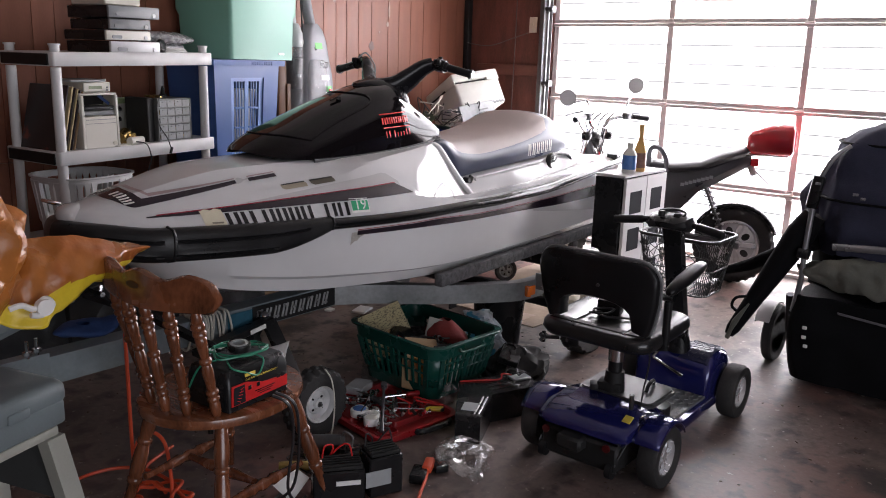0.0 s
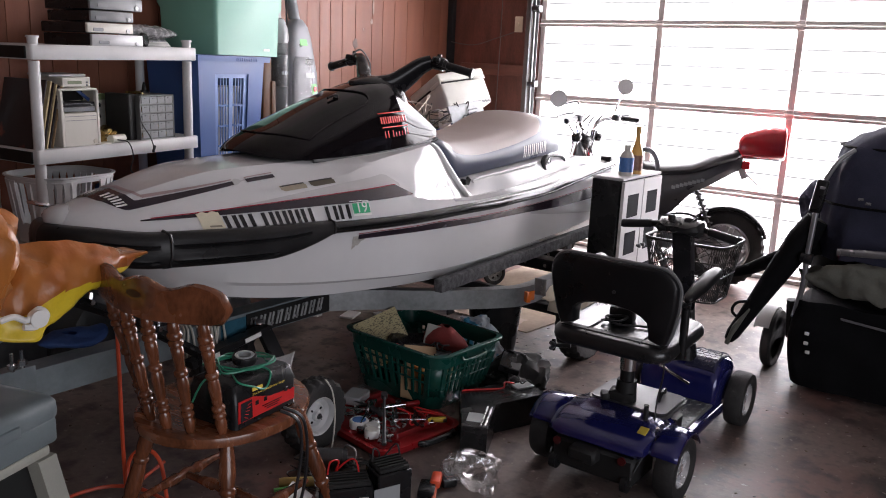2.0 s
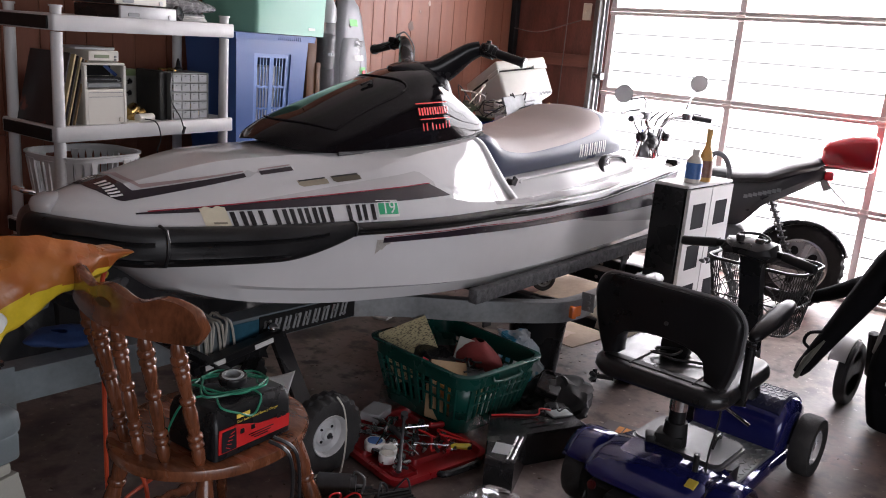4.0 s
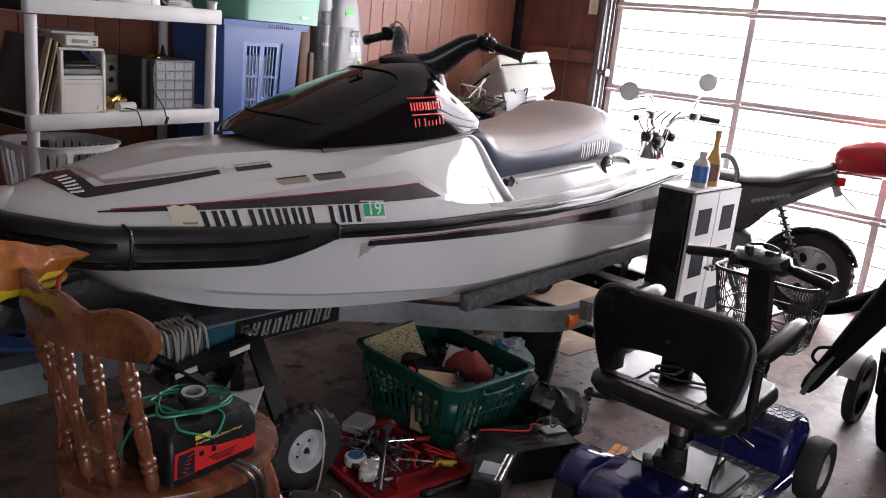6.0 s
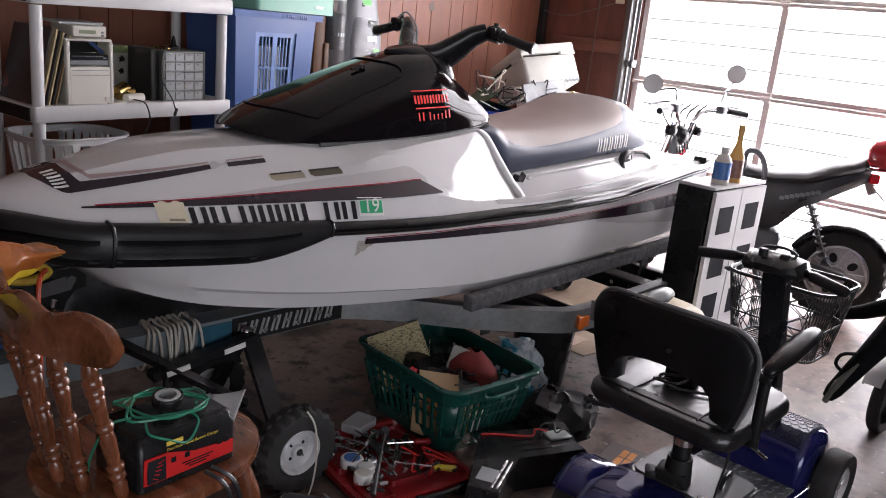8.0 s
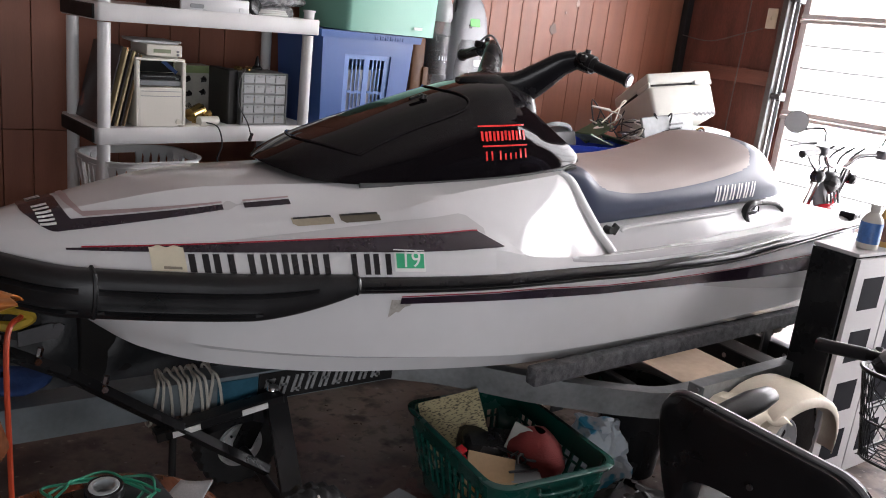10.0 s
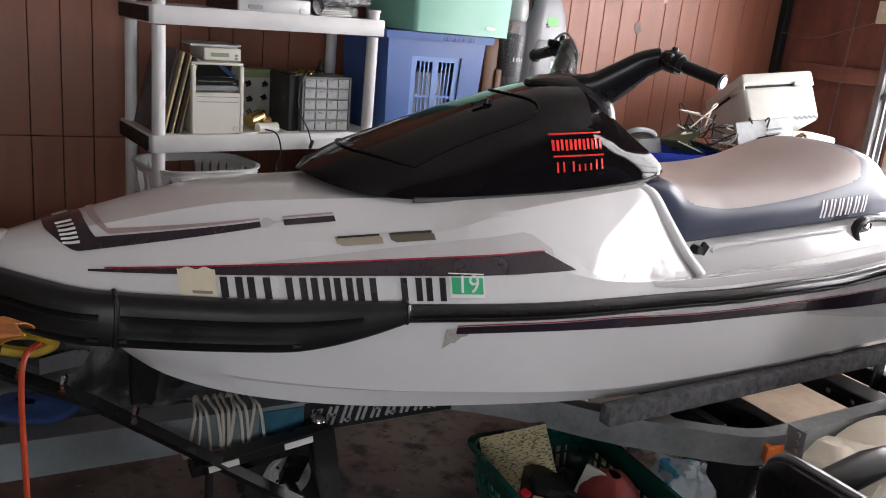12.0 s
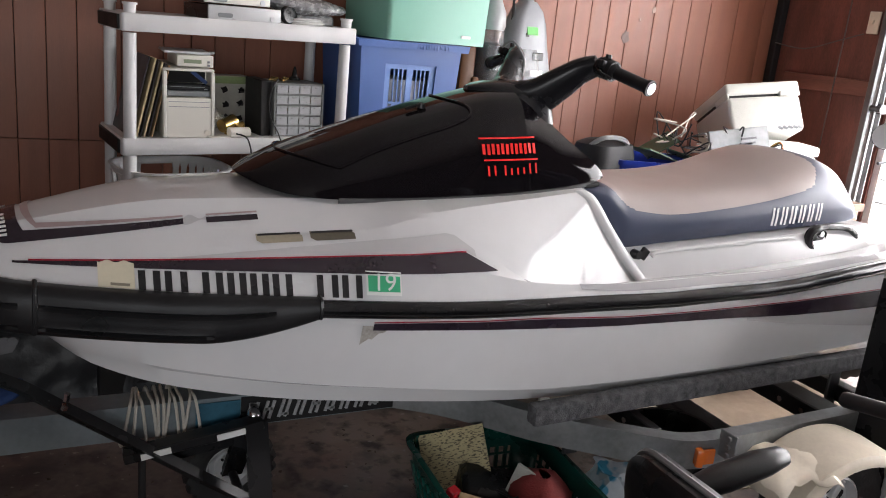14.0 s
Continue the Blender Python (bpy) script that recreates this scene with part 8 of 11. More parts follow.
    for i in range(14):
        for j in range(11):
            add_box(bm, (0.016, 0.004, 0.003), (0.29 + 0.025 * i, -0.14 + 0.028 * j, 0.1195), (0, 0, 45 if (i + j) % 2 else -45))
    part("tread_plate", bm, M["galv"], s, "grey diamond tread plate", 0)
    # front shroud
    bm = B()
    rows = []
    for x, w, z0, z1 in SHROUD:
        rows.append([V(x, y * w, z0 + (z1 - z0) * z) for y, z in ((-0.95, 0), (-1, 0.2), (-1, 0.75), (-0.94, 0.90), (-0.8, 0.98), (-0.5, 1), (0.5, 1), (0.8, 0.98), (0.94, 0.90), (1, 0.75), (1, 0.2), (0.95, 0))])
    add_rings(bm, rows)
    fs = part("front_shroud", bm, M["scoot"], s, "glossy metallic blue front shroud", 40)
    bm = B()
    def shroud_z(x):
        for p, q in zip(SHROUD, SHROUD[1:]):
            if x <= q[0]:
                return p[3] + (q[3] - p[3]) * (x - p[0]) / (q[0] - p[0])
    grid = [0.625 + 0.25 * i / 10 for i in range(11)]
    add_rings(bm, [[V(x, y, shroud_z(x) + h) for y, h in ((-0.142, -0.004), (-0.134, 0.004), (-0.02, 0.004), (-0.012, -0.004))] for x in grid])
    for i in range(12):
        for j in range(8):
            x = 0.637 + 0.0205 * i
            tip = math.degrees(math.atan2(shroud_z(x - 0.005) - shroud_z(x + 0.005), 0.01))
            add_box(bm, (0.013, 0.004, 0.003), (x, -0.127 + 0.0143 * j, shroud_z(x) + 0.0048), (0, tip, 45 if (i + j) % 2 else -45))
    part("textured_cover", bm, M["scoot_k"], fs, "blue-black textured cover", 0)
    # tiller, console, handlebars
    bm = B()
    a, c = V(0.668, 0, 0.28), V(0.495, 0, 0.812)
    rings = [[p + V(sx * 0.022, sy * 0.035, 0) for sx, sy in ((-1, -1), (1, -1), (1, 1), (-1, 1))] for p in (a, a.lerp(c, 0.5), c)]
    add_rings(bm, rings)
    add_cyl(bm, (0.668, 0, 0.265), (0.662, 0, 0.33), 0.05, 0.04, 16)
    tl = part("tiller", bm, M["blackp"], s, "black tiller post")
    bm = B()
    add_tube(bm, [(0.65, 0.05, 0.285), (0.590, 0.075, 0.238), (0.586, 0.07, 0.232), (0.578, -0.062, 0.187)], 0.007, 8)
    part("tilt_lever", bm, M["chrome"], tl)
    bm = B()
    rows = []
    for x, w, z0, z1 in ((0.40, 0.05, 0.825, 0.845), (0.42, 0.085, 0.815, 0.858), (0.47, 0.095, 0.805, 0.872), (0.53, 0.082, 0.805, 0.862), (0.555, 0.05, 0.815, 0.848)):
        rows.append([V(x, y * w, z0 + (z1 - z0) * z) for y, z in ((-0.8, 0), (-1, 0.4), (-0.85, 0.9), (-0.4, 1), (0.4, 1), (0.85, 0.9), (1, 0.4), (0.8, 0))])
    add_rings(bm, rows)
    co = part("console", bm, M["blackp"], s, "black control console", 40)
    bm = B()
    add_tube(bm, catmull([(0.45, -0.045, 0.860), (0.48, -0.05, 0.876), (0.505, 0.0, 0.882), (0.48, 0.05, 0.876), (0.45, 0.045, 0.860)], 6), 0.005, 8)
    part("wire_hoop", bm, M["blackp"], co)
    bm = B()
    add_cyl(bm, (0.44, 0.03, 0.855), (0.44, 0.03, 0.882), 0.013, seg=14)
    part("speed_knob", bm, M["blackm"], co)
    bm = B()
    add_box(bm, (0.025, 0.025, 0.018), (0.45, -0.03, 0.868), bevel=0.004)
    part("key_block", bm, M["blackm"], co)
    for k in (-1, 1):
        bm = B()
        add_tube(bm, [(0.48, k * 0.06, 0.836), (0.46, k * 0.11, 0.834), (0.455, k * 0.115, 0.834), (0.425, k * 0.215, 0.824), (0.423, k * 0.222, 0.824)], [0.013, 0.013, 0.0165, 0.0165, 0.013], 12)
        part("grip", bm, M["rub"], co, "black rubber grip")
    # wire basket in front of the tiller
    bk = part("basket_rim", basket_rim(), M["mesh"], s, "black wire basket")
    make_basket_wires(bk)
    # seat
    bm = B()
    add_cyl(bm, (0.09, 0.0, 0.24), (0.09, 0.0, 0.475), 0.026, seg=16)
    add_cyl(bm, (0.09, 0.0, 0.43), (0.09, 0.0, 0.488), 0.034, seg=16)
    post = part("seat_post", bm, M["blackp"], s)
    bm = B()
    add_cyl(bm, (0.09, 0.0, 0.375), (0.09, 0.0, 0.432), 0.029, seg=16)
    part("post_sleeve", bm, M["chrome"], post, "bright post sleeve")
    bm = B()
    rows = []
    for z, k in ((0.485, 0.86), (0.490, 0.95), (0.508, 1.0), (0.528, 0.99), (0.539, 0.955), (0.5425, 0.90), (0.543, 0.6)):
        rows.append([V(0.092 + x * k, 0.01 + y * k, z + 0.03 * x) for x, y in rounded(0.41, 0.43, 0.07, 5)])
    add_rings(bm, rows)
    seat = part("seat", bm, M["vinyl_s"], s, "black vinyl seat cushion", 60)
    for y in (-0.10, 0.10):
        bm = B()
        add_tube(bm, [(-0.08, y, 0.5385), (0.24, y * 0.9, 0.548)], 0.0025, 6)
        part("piping", bm, M["blackm"], seat)
    # back rest: rounded panel with an arched opening at its foot
    bm = B()
    W, z0, z1 = 0.225, 0.545, 0.80
    def outline(off):
        pts = []
        for i in range(9):
            a = radians(90 * i / 8)
            pts.append((W - off - 0.075 + 0.075 * math.cos(a), z1 - off - 0.075 + 0.075 * math.sin(a)))
        for i in range(9):
            a = radians(90 + 90 * i / 8)
            pts.append((-W + off + 0.075 + 0.075 * math.cos(a), z1 - off - 0.075 + 0.075 * math.sin(a)))
        pts += [(-W + off + 0.005, 0.66), (-W + off + 0.02, 0.59), (-W + off + 0.035, z0), (-0.135 - off, z0 + 0.01)]
        for i in range(11):
            a = radians(180 - 180 * i / 10)
            pts.append(((0.135 + off * 0.5) * math.cos(a), 0.575 + (0.075 + off * 0.5) * max(math.sin(a), 0) ** 0.6))
        pts += [(0.135 + off, z0 + 0.01), (W - off - 0.035, z0), (W - off - 0.02, 0.59), (W - off - 0.005, 0.66)]
        return pts
    lean = lambda y, z, d: V(-0.06 - d - (z - 0.57) * 0.16 + 0.30 * y * y, y + 0.01, z)
    rings = [[lean(y, z, d) for y, z in outline(o)] for o, d in ((0.012, -0.035), (0.0, -0.022), (0.0, 0.022), (0.012, 0.032))]
    add_rings(bm, rings)
    back = part("backrest", bm, M["vinylb"], s, "black vinyl backrest with an arched gap", 50)
    bm = B()
    ring = [lean(y, z, 0.0) for y, z in outline(-0.003)[:22]]
    add_tube(bm, ring, 0.006, 6)
    part("piping", bm, M["vinyl_g"], back, "pale worn piping")
    bm = B()
    add_cyl(bm, lean(-0.02, 0.70, 0.03), lean(-0.02, 0.70, 0.036), 0.006, seg=10)
    part("rivet", bm, M["iron"], back)
    bm = B()
    add_box(bm, (0.05, 0.38, 0.05), (-0.055, 0.01, 0.515), bevel=0.01)
    part("back_hinge", bm, M["blackm"], s)
    for k in (-1, 1):
        bm = B()
        add_tube(bm, [(0.03, k * 0.13, 0.47), (0.03, k * 0.205 if k < 0 else 0.22, 0.485), (0.02, k * 0.207 if k < 0 else 0.225, 0.69 if k < 0 else 0.655)], 0.014, 10)
        ap = part("arm_post", bm, M["blackp"], s)
        bm = B()
        rows = []
        for x, w, zz, h in ((-0.005, 0.012, 0.690, 0.012), (0.015, 0.024, 0.695, 0.03), (0.11, 0.036, 0.712, 0.038), (0.21, 0.036, 0.730, 0.036), (0.265, 0.026, 0.738, 0.028), (0.28, 0.010, 0.74, 0.014)):
            rows.append([V(x + (0.035 if k > 0 else 0), (0.235 if k > 0 else -0.215) + w * (1 if k > 0 else 0.8) * math.cos(a), (zz if k < 0 else zz - 0.032) + h * 0.6 * math.sin(a)) for a in [2 * math.pi * i / 14 for i in range(14)]])
        add_rings(bm, rows)
        part("arm_pad", bm, M["vinylb"], ap, "black padded armrest", 60)
        bm = B()
        add_cyl(bm, (0.018, k * 0.19 if k < 0 else 0.205, 0.672 if k < 0 else 0.638), (0.018, k * 0.228 if k < 0 else 0.243, 0.672 if k < 0 else 0.638), 0.016, seg=12)
        part("arm_bolt", bm, M["chrome"], ap)
    bm = B()
    add_cyl(bm, (-0.03, 0.17, 0.45), (-0.045, 0.22, 0.445), 0.008, seg=8)
    for i in range(5):
        a = 2 * math.pi * i / 5
        add_cyl(bm, V(-0.05, 0.225, 0.445), V(-0.05 + 0.02 * math.cos(a), 0.23, 0.445 + 0.02 * math.sin(a)), 0.008, seg=8)
    part("star_knob", bm, M["blackp"], s)
    # charger and its lead lying on the seat
    ch = thing("power_adaptor", "small black power adaptor with coiled lead on the seat", "adaptor", pose(3.455, 1.285, 0.5435))
    bm = B()
    add_box(bm, (0.06, 0.085, 0.055), (0.02, 0, 0.0275), (0, 0, 10), 0.008, 2)
    part("case", bm, M["blackp"], ch)
    bm = B()
    add_tube(bm, catmull([(0.0, 0.0, 0.012), (-0.04, 0.05, 0.008), (-0.05, -0.02, 0.02), (-0.01, -0.03, 0.03), (-0.03, 0.04, 0.02), (-0.045, -0.01, 0.006), (0.0, -0.10, 0.005), (-0.02, -0.17, 0.006)], 6), 0.004, 6)
    part("lead", bm, M["wire"], ch)


M["vinyl_g"] = mat("worn_grey_piping", (0.16, 0.16, 0.165), 0.35, 0, 0.2)
BASKET = dict(x0=0.58, x1=0.86, w=0.170, y=0.03, z0=0.52, z1=0.752)


def basket_pt(u, v):
    """u round the basket 0..1, v up 0..1: a tapered tub with rounded corners."""
    k = 0.78 + 0.22 * v
    pts = rounded((BASKET["x1"] - BASKET["x0"]), 2 * BASKET["w"], 0.06, 6)
    n = len(pts)
    f = (u % 1) * n
    i, t = int(f) % n, f - int(f)
    a, b = pts[i], pts[(i + 1) % n]
    return V((BASKET["x0"] + BASKET["x1"]) / 2 + (a[0] * (1 - t) + b[0] * t) * k, BASKET["y"] + (a[1] * (1 - t) + b[1] * t) * k, BASKET["z0"] + (BASKET["z1"] - BASKET["z0"]) * v)


def basket_rim():
    bm = B()
    for v, r in ((1.0, 0.006), (0.0, 0.004), (0.45, 0.003)):
        pts = [basket_pt(i / 56, v) for i in range(57)]
        add_tube(bm, pts, r, 6, False)
    return bm


def make_basket_wires(rim):
    bm = B()
    n = 46
    for i in range(n):
        for d in (1, -1):
            pts = [basket_pt((i + d * 3.2 * k / 6) / n, k / 6) for k in range(7)]
            add_tube(bm, pts, 0.0016, 4, False)
    for i in range(-5, 6):
        add_tube(bm, [V(0.615, 0.03 + i * 0.025, BASKET["z0"]), V(0.825, 0.03 + i * 0.025, BASKET["z0"])], 0.0016, 4)
        add_tube(bm, [V(0.72 + i * 0.02, -0.095, BASKET["z0"]), V(0.72 + i * 0.02, 0.155, BASKET["z0"])], 0.0016, 4)
    ob = part("diamond_mesh", bm, M["mesh"], rim, "black diamond wire mesh", 0)
    ob["kind"] = "stuff"


make_scooter()


# ---- stroller under dark covers, folded umbrella canopy ----
def cloth(bm, nx, ny, f, seed=0, rough=0.01, closed=False):
    """A sheet over a grid: f(u, v) gives the place; the folds are added as noise."""
    rows = []
    for i in range(nx + 1):
        row = []
        for j in range(ny + 1):
            p = f(i / nx, j / ny)
            q = p * 6 + V(seed * 3.1, seed * 1.7, 0)
            p = p + V(noise.noise(q), noise.noise(q + V(9, 0, 0)), noise.noise(q + V(0, 9, 0))) * rough
            q = p * 17 + V(seed, 4, 2)
            p = p + V(noise.noise(q), noise.noise(q + V(5, 0, 0)), noise.noise(q + V(0, 5, 0))) * rough * 0.4
            row.append(p)
        rows.append(row)
    return add_rings(bm, rows, closed, False)


def make_stroller():
    s = thing("stroller", "dark stroller with navy cover, grey tube frame and white-hubbed wheels", "stroller", pose(4.93, 0.70, 0, 0, 0, 0))
    for x, y, r in ((0.05, 0.45, 0.145), (0.56, 0.40, 0.125), (0.05, -0.66, 0.145), (0.56, -0.62, 0.125)):
        make_wheel(s, (x, y, r), (0, 1 if y > 0 else -1, 0), r, 0.05, r * 0.72, M["rim_w"], 0, 5)
    bm = B()
    arc = [radians(60 + 10 * i) for i in range(10)]
    add_rings(bm, [[V(0.05 + r * math.cos(a), y, 0.145 + r * math.sin(a)) for y, r in ((0.445, 0.154), (0.485, 0.164), (0.515, 0.154), (0.52, 0.125), (0.514, 0.125), (0.508, 0.15), (0.485, 0.158), (0.445, 0.150))] for a in arc])
    part("wheel_guard", bm, M["cab_w"], s, "white plastic wheel guard")
    # covered upper body
    bm = B()
    wide = [(0.0, 0.40), (0.18, 0.425), (0.45, 0.43), (0.70, 0.405), (0.84, 0.368), (0.93, 0.31), (0.98, 0.22), (1.0, 0.0)]
    def hood(u, v):
        a = 2 * math.pi * u
        for (va, wa), (vb, wb) in zip(wide, wide[1:]):
            if v <= vb:
                w = wa + (wb - wa) * (v - va) / (vb - va)
                break
        c, s = math.cos(a), math.sin(a)
        cx, sy = math.copysign(abs(c) ** 0.55, c), math.copysign(abs(s) ** 0.55, s)
        # the front leans back over the bundle, with a few long creases
        fold = 1 + 0.018 * math.sin(7 * a + 3 * v) + 0.012 * math.sin(17 * a - 5 * v)
        return V(0.17 + 0.92 * w * cx * fold + 0.05 * v, -0.115 + w * sy * fold, 0.625 + 0.585 * v ** 0.95)
    cloth(bm, 64, 26, hood, 3, 0.028)
    bmesh.ops.remove_doubles(bm, verts=bm.verts, dist=0.002)
    cover = part("cover", bm, M["fabric_n"], s, "rumpled dark navy fabric cover", 40)
    # a seam round the hood, a zip and two pale tags
    for v in (0.40, 0.83):
        bm = B()
        ring = [hood(i / 48, v) for i in range(49)]
        mid = V(0.17, -0.13, 0)
        add_tube(bm, [p + V(p.x - mid.x, p.y - mid.y, 0).normalized() * 0.016 for p in ring], 0.006, 6, False)
        part("piping", bm, M["fabric_k"], cover, "black piping")
    for y, z in ((0.10, 0.915), (0.07, 0.90), (0.255, 0.945)):
        bm = B()
        add_box(bm, (0.006, 0.022, 0.012), (-0.265, y, z), (0, 8, 10), 0.002)
        part("zip_pull", bm, M["tube_g"], cover, "small pale zip pull")
    # a softer bag hung behind the tube
    bm = B()
    def pouch(u, v):
        a = 2 * math.pi * u
        k = math.sin(math.pi * min(max(v, 0.02), 0.98)) ** 0.5
        return V(0.20 + 0.13 * k * math.cos(a), 0.335 + 0.095 * k * math.sin(a), 0.66 + 0.28 * v)
    cloth(bm, 26, 18, pouch, 17, 0.035)
    bmesh.ops.remove_doubles(bm, verts=bm.verts, dist=0.002)
    part("side_pouch", bm, M["fabric_n"], s, "soft navy side pouch", 50)
    # under-basket
    bm = B()
    def sack(u, v):
        loop = rounded(0.60, 0.98, 0.07, 8)
        f = u * len(loop)
        a, b = loop[int(f) % len(loop)], loop[(int(f) + 1) % len(loop)]
        k = 0.94 + 0.06 * math.sin(math.pi * min(v * 1.15, 1))
        t = f - int(f)
        return V(0.06 + (a[0] + (b[0] - a[0]) * t) * k, -0.155 + (a[1] + (b[1] - a[1]) * t) * k, 0.03 + 0.40 * v)
    rings = []
    for j in range(13):
        rings.append([sack(i / 110, j / 12) for i in range(110)])
    # long edges get more points, then the fabric sags and creases
    for j, ring in enumerate(rings):
        dense = []
        for i, p in enumerate(ring):
            q = ring[(i + 1) % 110]
            n = 8 if (q - p).length > 0.05 else 1
            dense += [p.lerp(q, t / n) for t in range(n)]
        rings[j] = [p + V(noise.noise(p * 7), noise.noise(p * 7 + V(4, 0, 0)), noise.noise(p * 5 + V(0, 4, 0)) * (j > 0)) * 0.022 + V(noise.noise(p * 21), noise.noise(p * 21 + V(4, 0, 0)), 0) * 0.007 for p in dense]
    n = min(len(r) for r in rings)
    add_rings(bm, [r[:n] for r in rings] if all(len(r) == n for r in rings) else rings[:1] * 2)
    def liner(u, v):
        a = 2 * math.pi * u
        return V(0.16 + 0.29 * math.cos(a), -0.16 + 0.51 * math.sin(a), 0.42 + 0.27 * v)
    cloth(bm, 30, 8, liner, 6, 0.012)
    part("under_basket", bm, M["fabric_k"], s, "black fabric under-basket", 60)
    bm = B()
    add_tube(bm, [(-0.14, 0.345, 0.40), (-0.10, 0.34, 0.22), (0.05, 0.335, 0.145)], 0.022, 8)
    part("wheel_strut", bm, M["blackm"], s)
    bm = B()
    add_box(bm, (0.004, 0.30, 0.010), (-0.246, -0.04, 0.372), (4, 0, 0), bevel=0.001)
    part("edge_tape", bm, M["tube_g"], s, "frayed grey edge tape")
    # grey tubes
    bm = B()
    add_cyl(bm, (-0.285, 0.155, 0.683), (-0.285, -0.60, 0.745), 0.016, seg=14)
    part("push_bar", bm, M["tube_g"], s, "grey foam push bar")
    bm = B()
    add_tube(bm, catmull([(-0.17, 0.32, 0.33), (-0.20, 0.292, 0.495), (-0.21, 0.29, 0.61), (-0.21, 0.282, 0.785), (-0.21, 0.278, 0.90)], 5), 0.013, 10)
    add_tube(bm, catmull([(-0.21, 0.278, 0.90), (-0.21, 0.270, 0.945), (-0.20, 0.222, 1.056), (-0.16, 0.17, 1.11)], 5), 0.010, 10)
    part("side_tube", bm, M["tube_g"], s, "grey oval frame tube")
    bm = B()
    add_box(bm, (0.04, 0.05, 0.15), (-0.21, 0.276, 0.90), (8, 0, 0), 0.012, 2)
    part("frame_joint", bm, M["blackp"], s)
    bm = B()
    add_cyl(bm, (-0.21, 0.268, 0.615), (-0.21, 0.315, 0.62), 0.026, seg=14)
    part("frame_joint", bm, M["blackp"], s)
    for z in (0.20, 0.24, 0.285):
        bm = B()
        add_box(bm, (0.004, 0.020, 0.016), (-0.244, 0.232 + 0.010 * math.sin(z * 90), z), (0, 0, 0), 0.002)
        part("reflective_tag", bm, M["white_d"], s, "pale reflective tags")
    bm = B()
    def bund(u, v):
        a = 2 * math.pi * u
        k = math.sin(math.pi * min(max(v, 0.02), 0.98)) ** 0.5
        return V(-0.17 + 0.095 * k * math.cos(a), 0.29 - 0.80 * v, 0.545 + 0.095 * k * math.sin(a) + 0.02 * v)
    cloth(bm, 40, 60, bund, 9, 0.055)
    bmesh.ops.remove_doubles(bm, verts=bm.verts, dist=0.002)
    solo("bundled_cloth", bm, M["cloth_g"], "bundle of grey-green cloth stuffed in the stroller", "cloth", pose(4.93, 0.70, 0), smooth=70)
    # folded black sunshade, its end resting low in front
    u = thing("folded_sunshade", "folded black fabric sunshade leaning out of the stroller", "sunshade", pose(0, 0, 0))
    bm = B()
    a, b = V(4.715, 1.285, 0.165), V(4.79, 0.985, 0.79)
    pts = [a, a.lerp(b, 0.05), a.lerp(b, 0.3), a.lerp(b, 0.6), a.lerp(b, 0.85), b]
    add_tube(bm, pts, [0.022, 0.032, 0.040, 0.055, 0.065, 0.05], 12)
    part("roll", bm, M["fabric_k"], u, "tightly folded black fabric", 60)
    bm = B()
    add_tube(bm, [a + V(-0.012, 0.004, -0.016), a.lerp(b, 0.12) + V(-0.032, 0.006, 0.0), a.lerp(b, 0.28) + V(-0.034, 0, 0.0)], [0.012, 0.015, 0.006], 8)
    part("lining", bm, M["cloth_g"], u, "pale lining at the end")
    bm = B()
    c = V(4.98, 1.20, 0.52)
    add_tube(bm, [V(4.93, 1.42, 0.42), V(4.95, 1.30, 0.47), V(4.92, 1.12, 0.58), V(4.86, 0.98, 0.66)], [0.02, 0.03, 0.04, 0.045], 10)
    part("second_roll", bm, M["fabric_k"], u)
    bm = B()
    add_tube(bm, catmull([(4.74, 1.25, 0.27), (4.70, 1.28, 0.31), (4.69, 1.26, 0.36), (4.73, 1.20, 0.37)], 6), 0.007, 8)
    part("strap_loop", bm, M["fabric_k"], u)


make_stroller()


# ---- wooden chair with the battery charger ----
M["oak"] = mat("honey_brown_varnished_wood", (0.165, 0.057, 0.025), 0.26, 0, 0.65, 7, 0.03, 60, coat=0.4, stretch=(4, 0.8, 0.8))
M["oak_v"] = mat("honey_brown_turned_wood", (0.140, 0.046, 0.020), 0.26, 0, 0.65, 7, 0.03, 60, coat=0.4, stretch=(4, 4, 0.6))
M["chg_red"] = mat("red_printed_panel", (0.55, 0.02, 0.02), 0.35, 0, 0.08)
M["chg_yel"] = mat("yellow_print", (0.75, 0.55, 0.08), 0.4, 0, 0.05)
M["green_w"] = mat("green_cable", (0.02, 0.22, 0.13), 0.4, 0, 0.1)
M["film_w"] = clear("milky_plastic_film", (0.72, 0.73, 0.74), 0.3, 0.35)
CHAIR = pose(2.265, 1.945, 0, 0, 0, 8)


def turned(bm, a, b, prof, seg=14):
    """A turned bar from a to b; prof of (share of the length, radius)."""
    a, b = Vector(a), Vector(b)
    add_tube(bm, [a.lerp(b, t) for t, r in prof], [r for t, r in prof], seg)


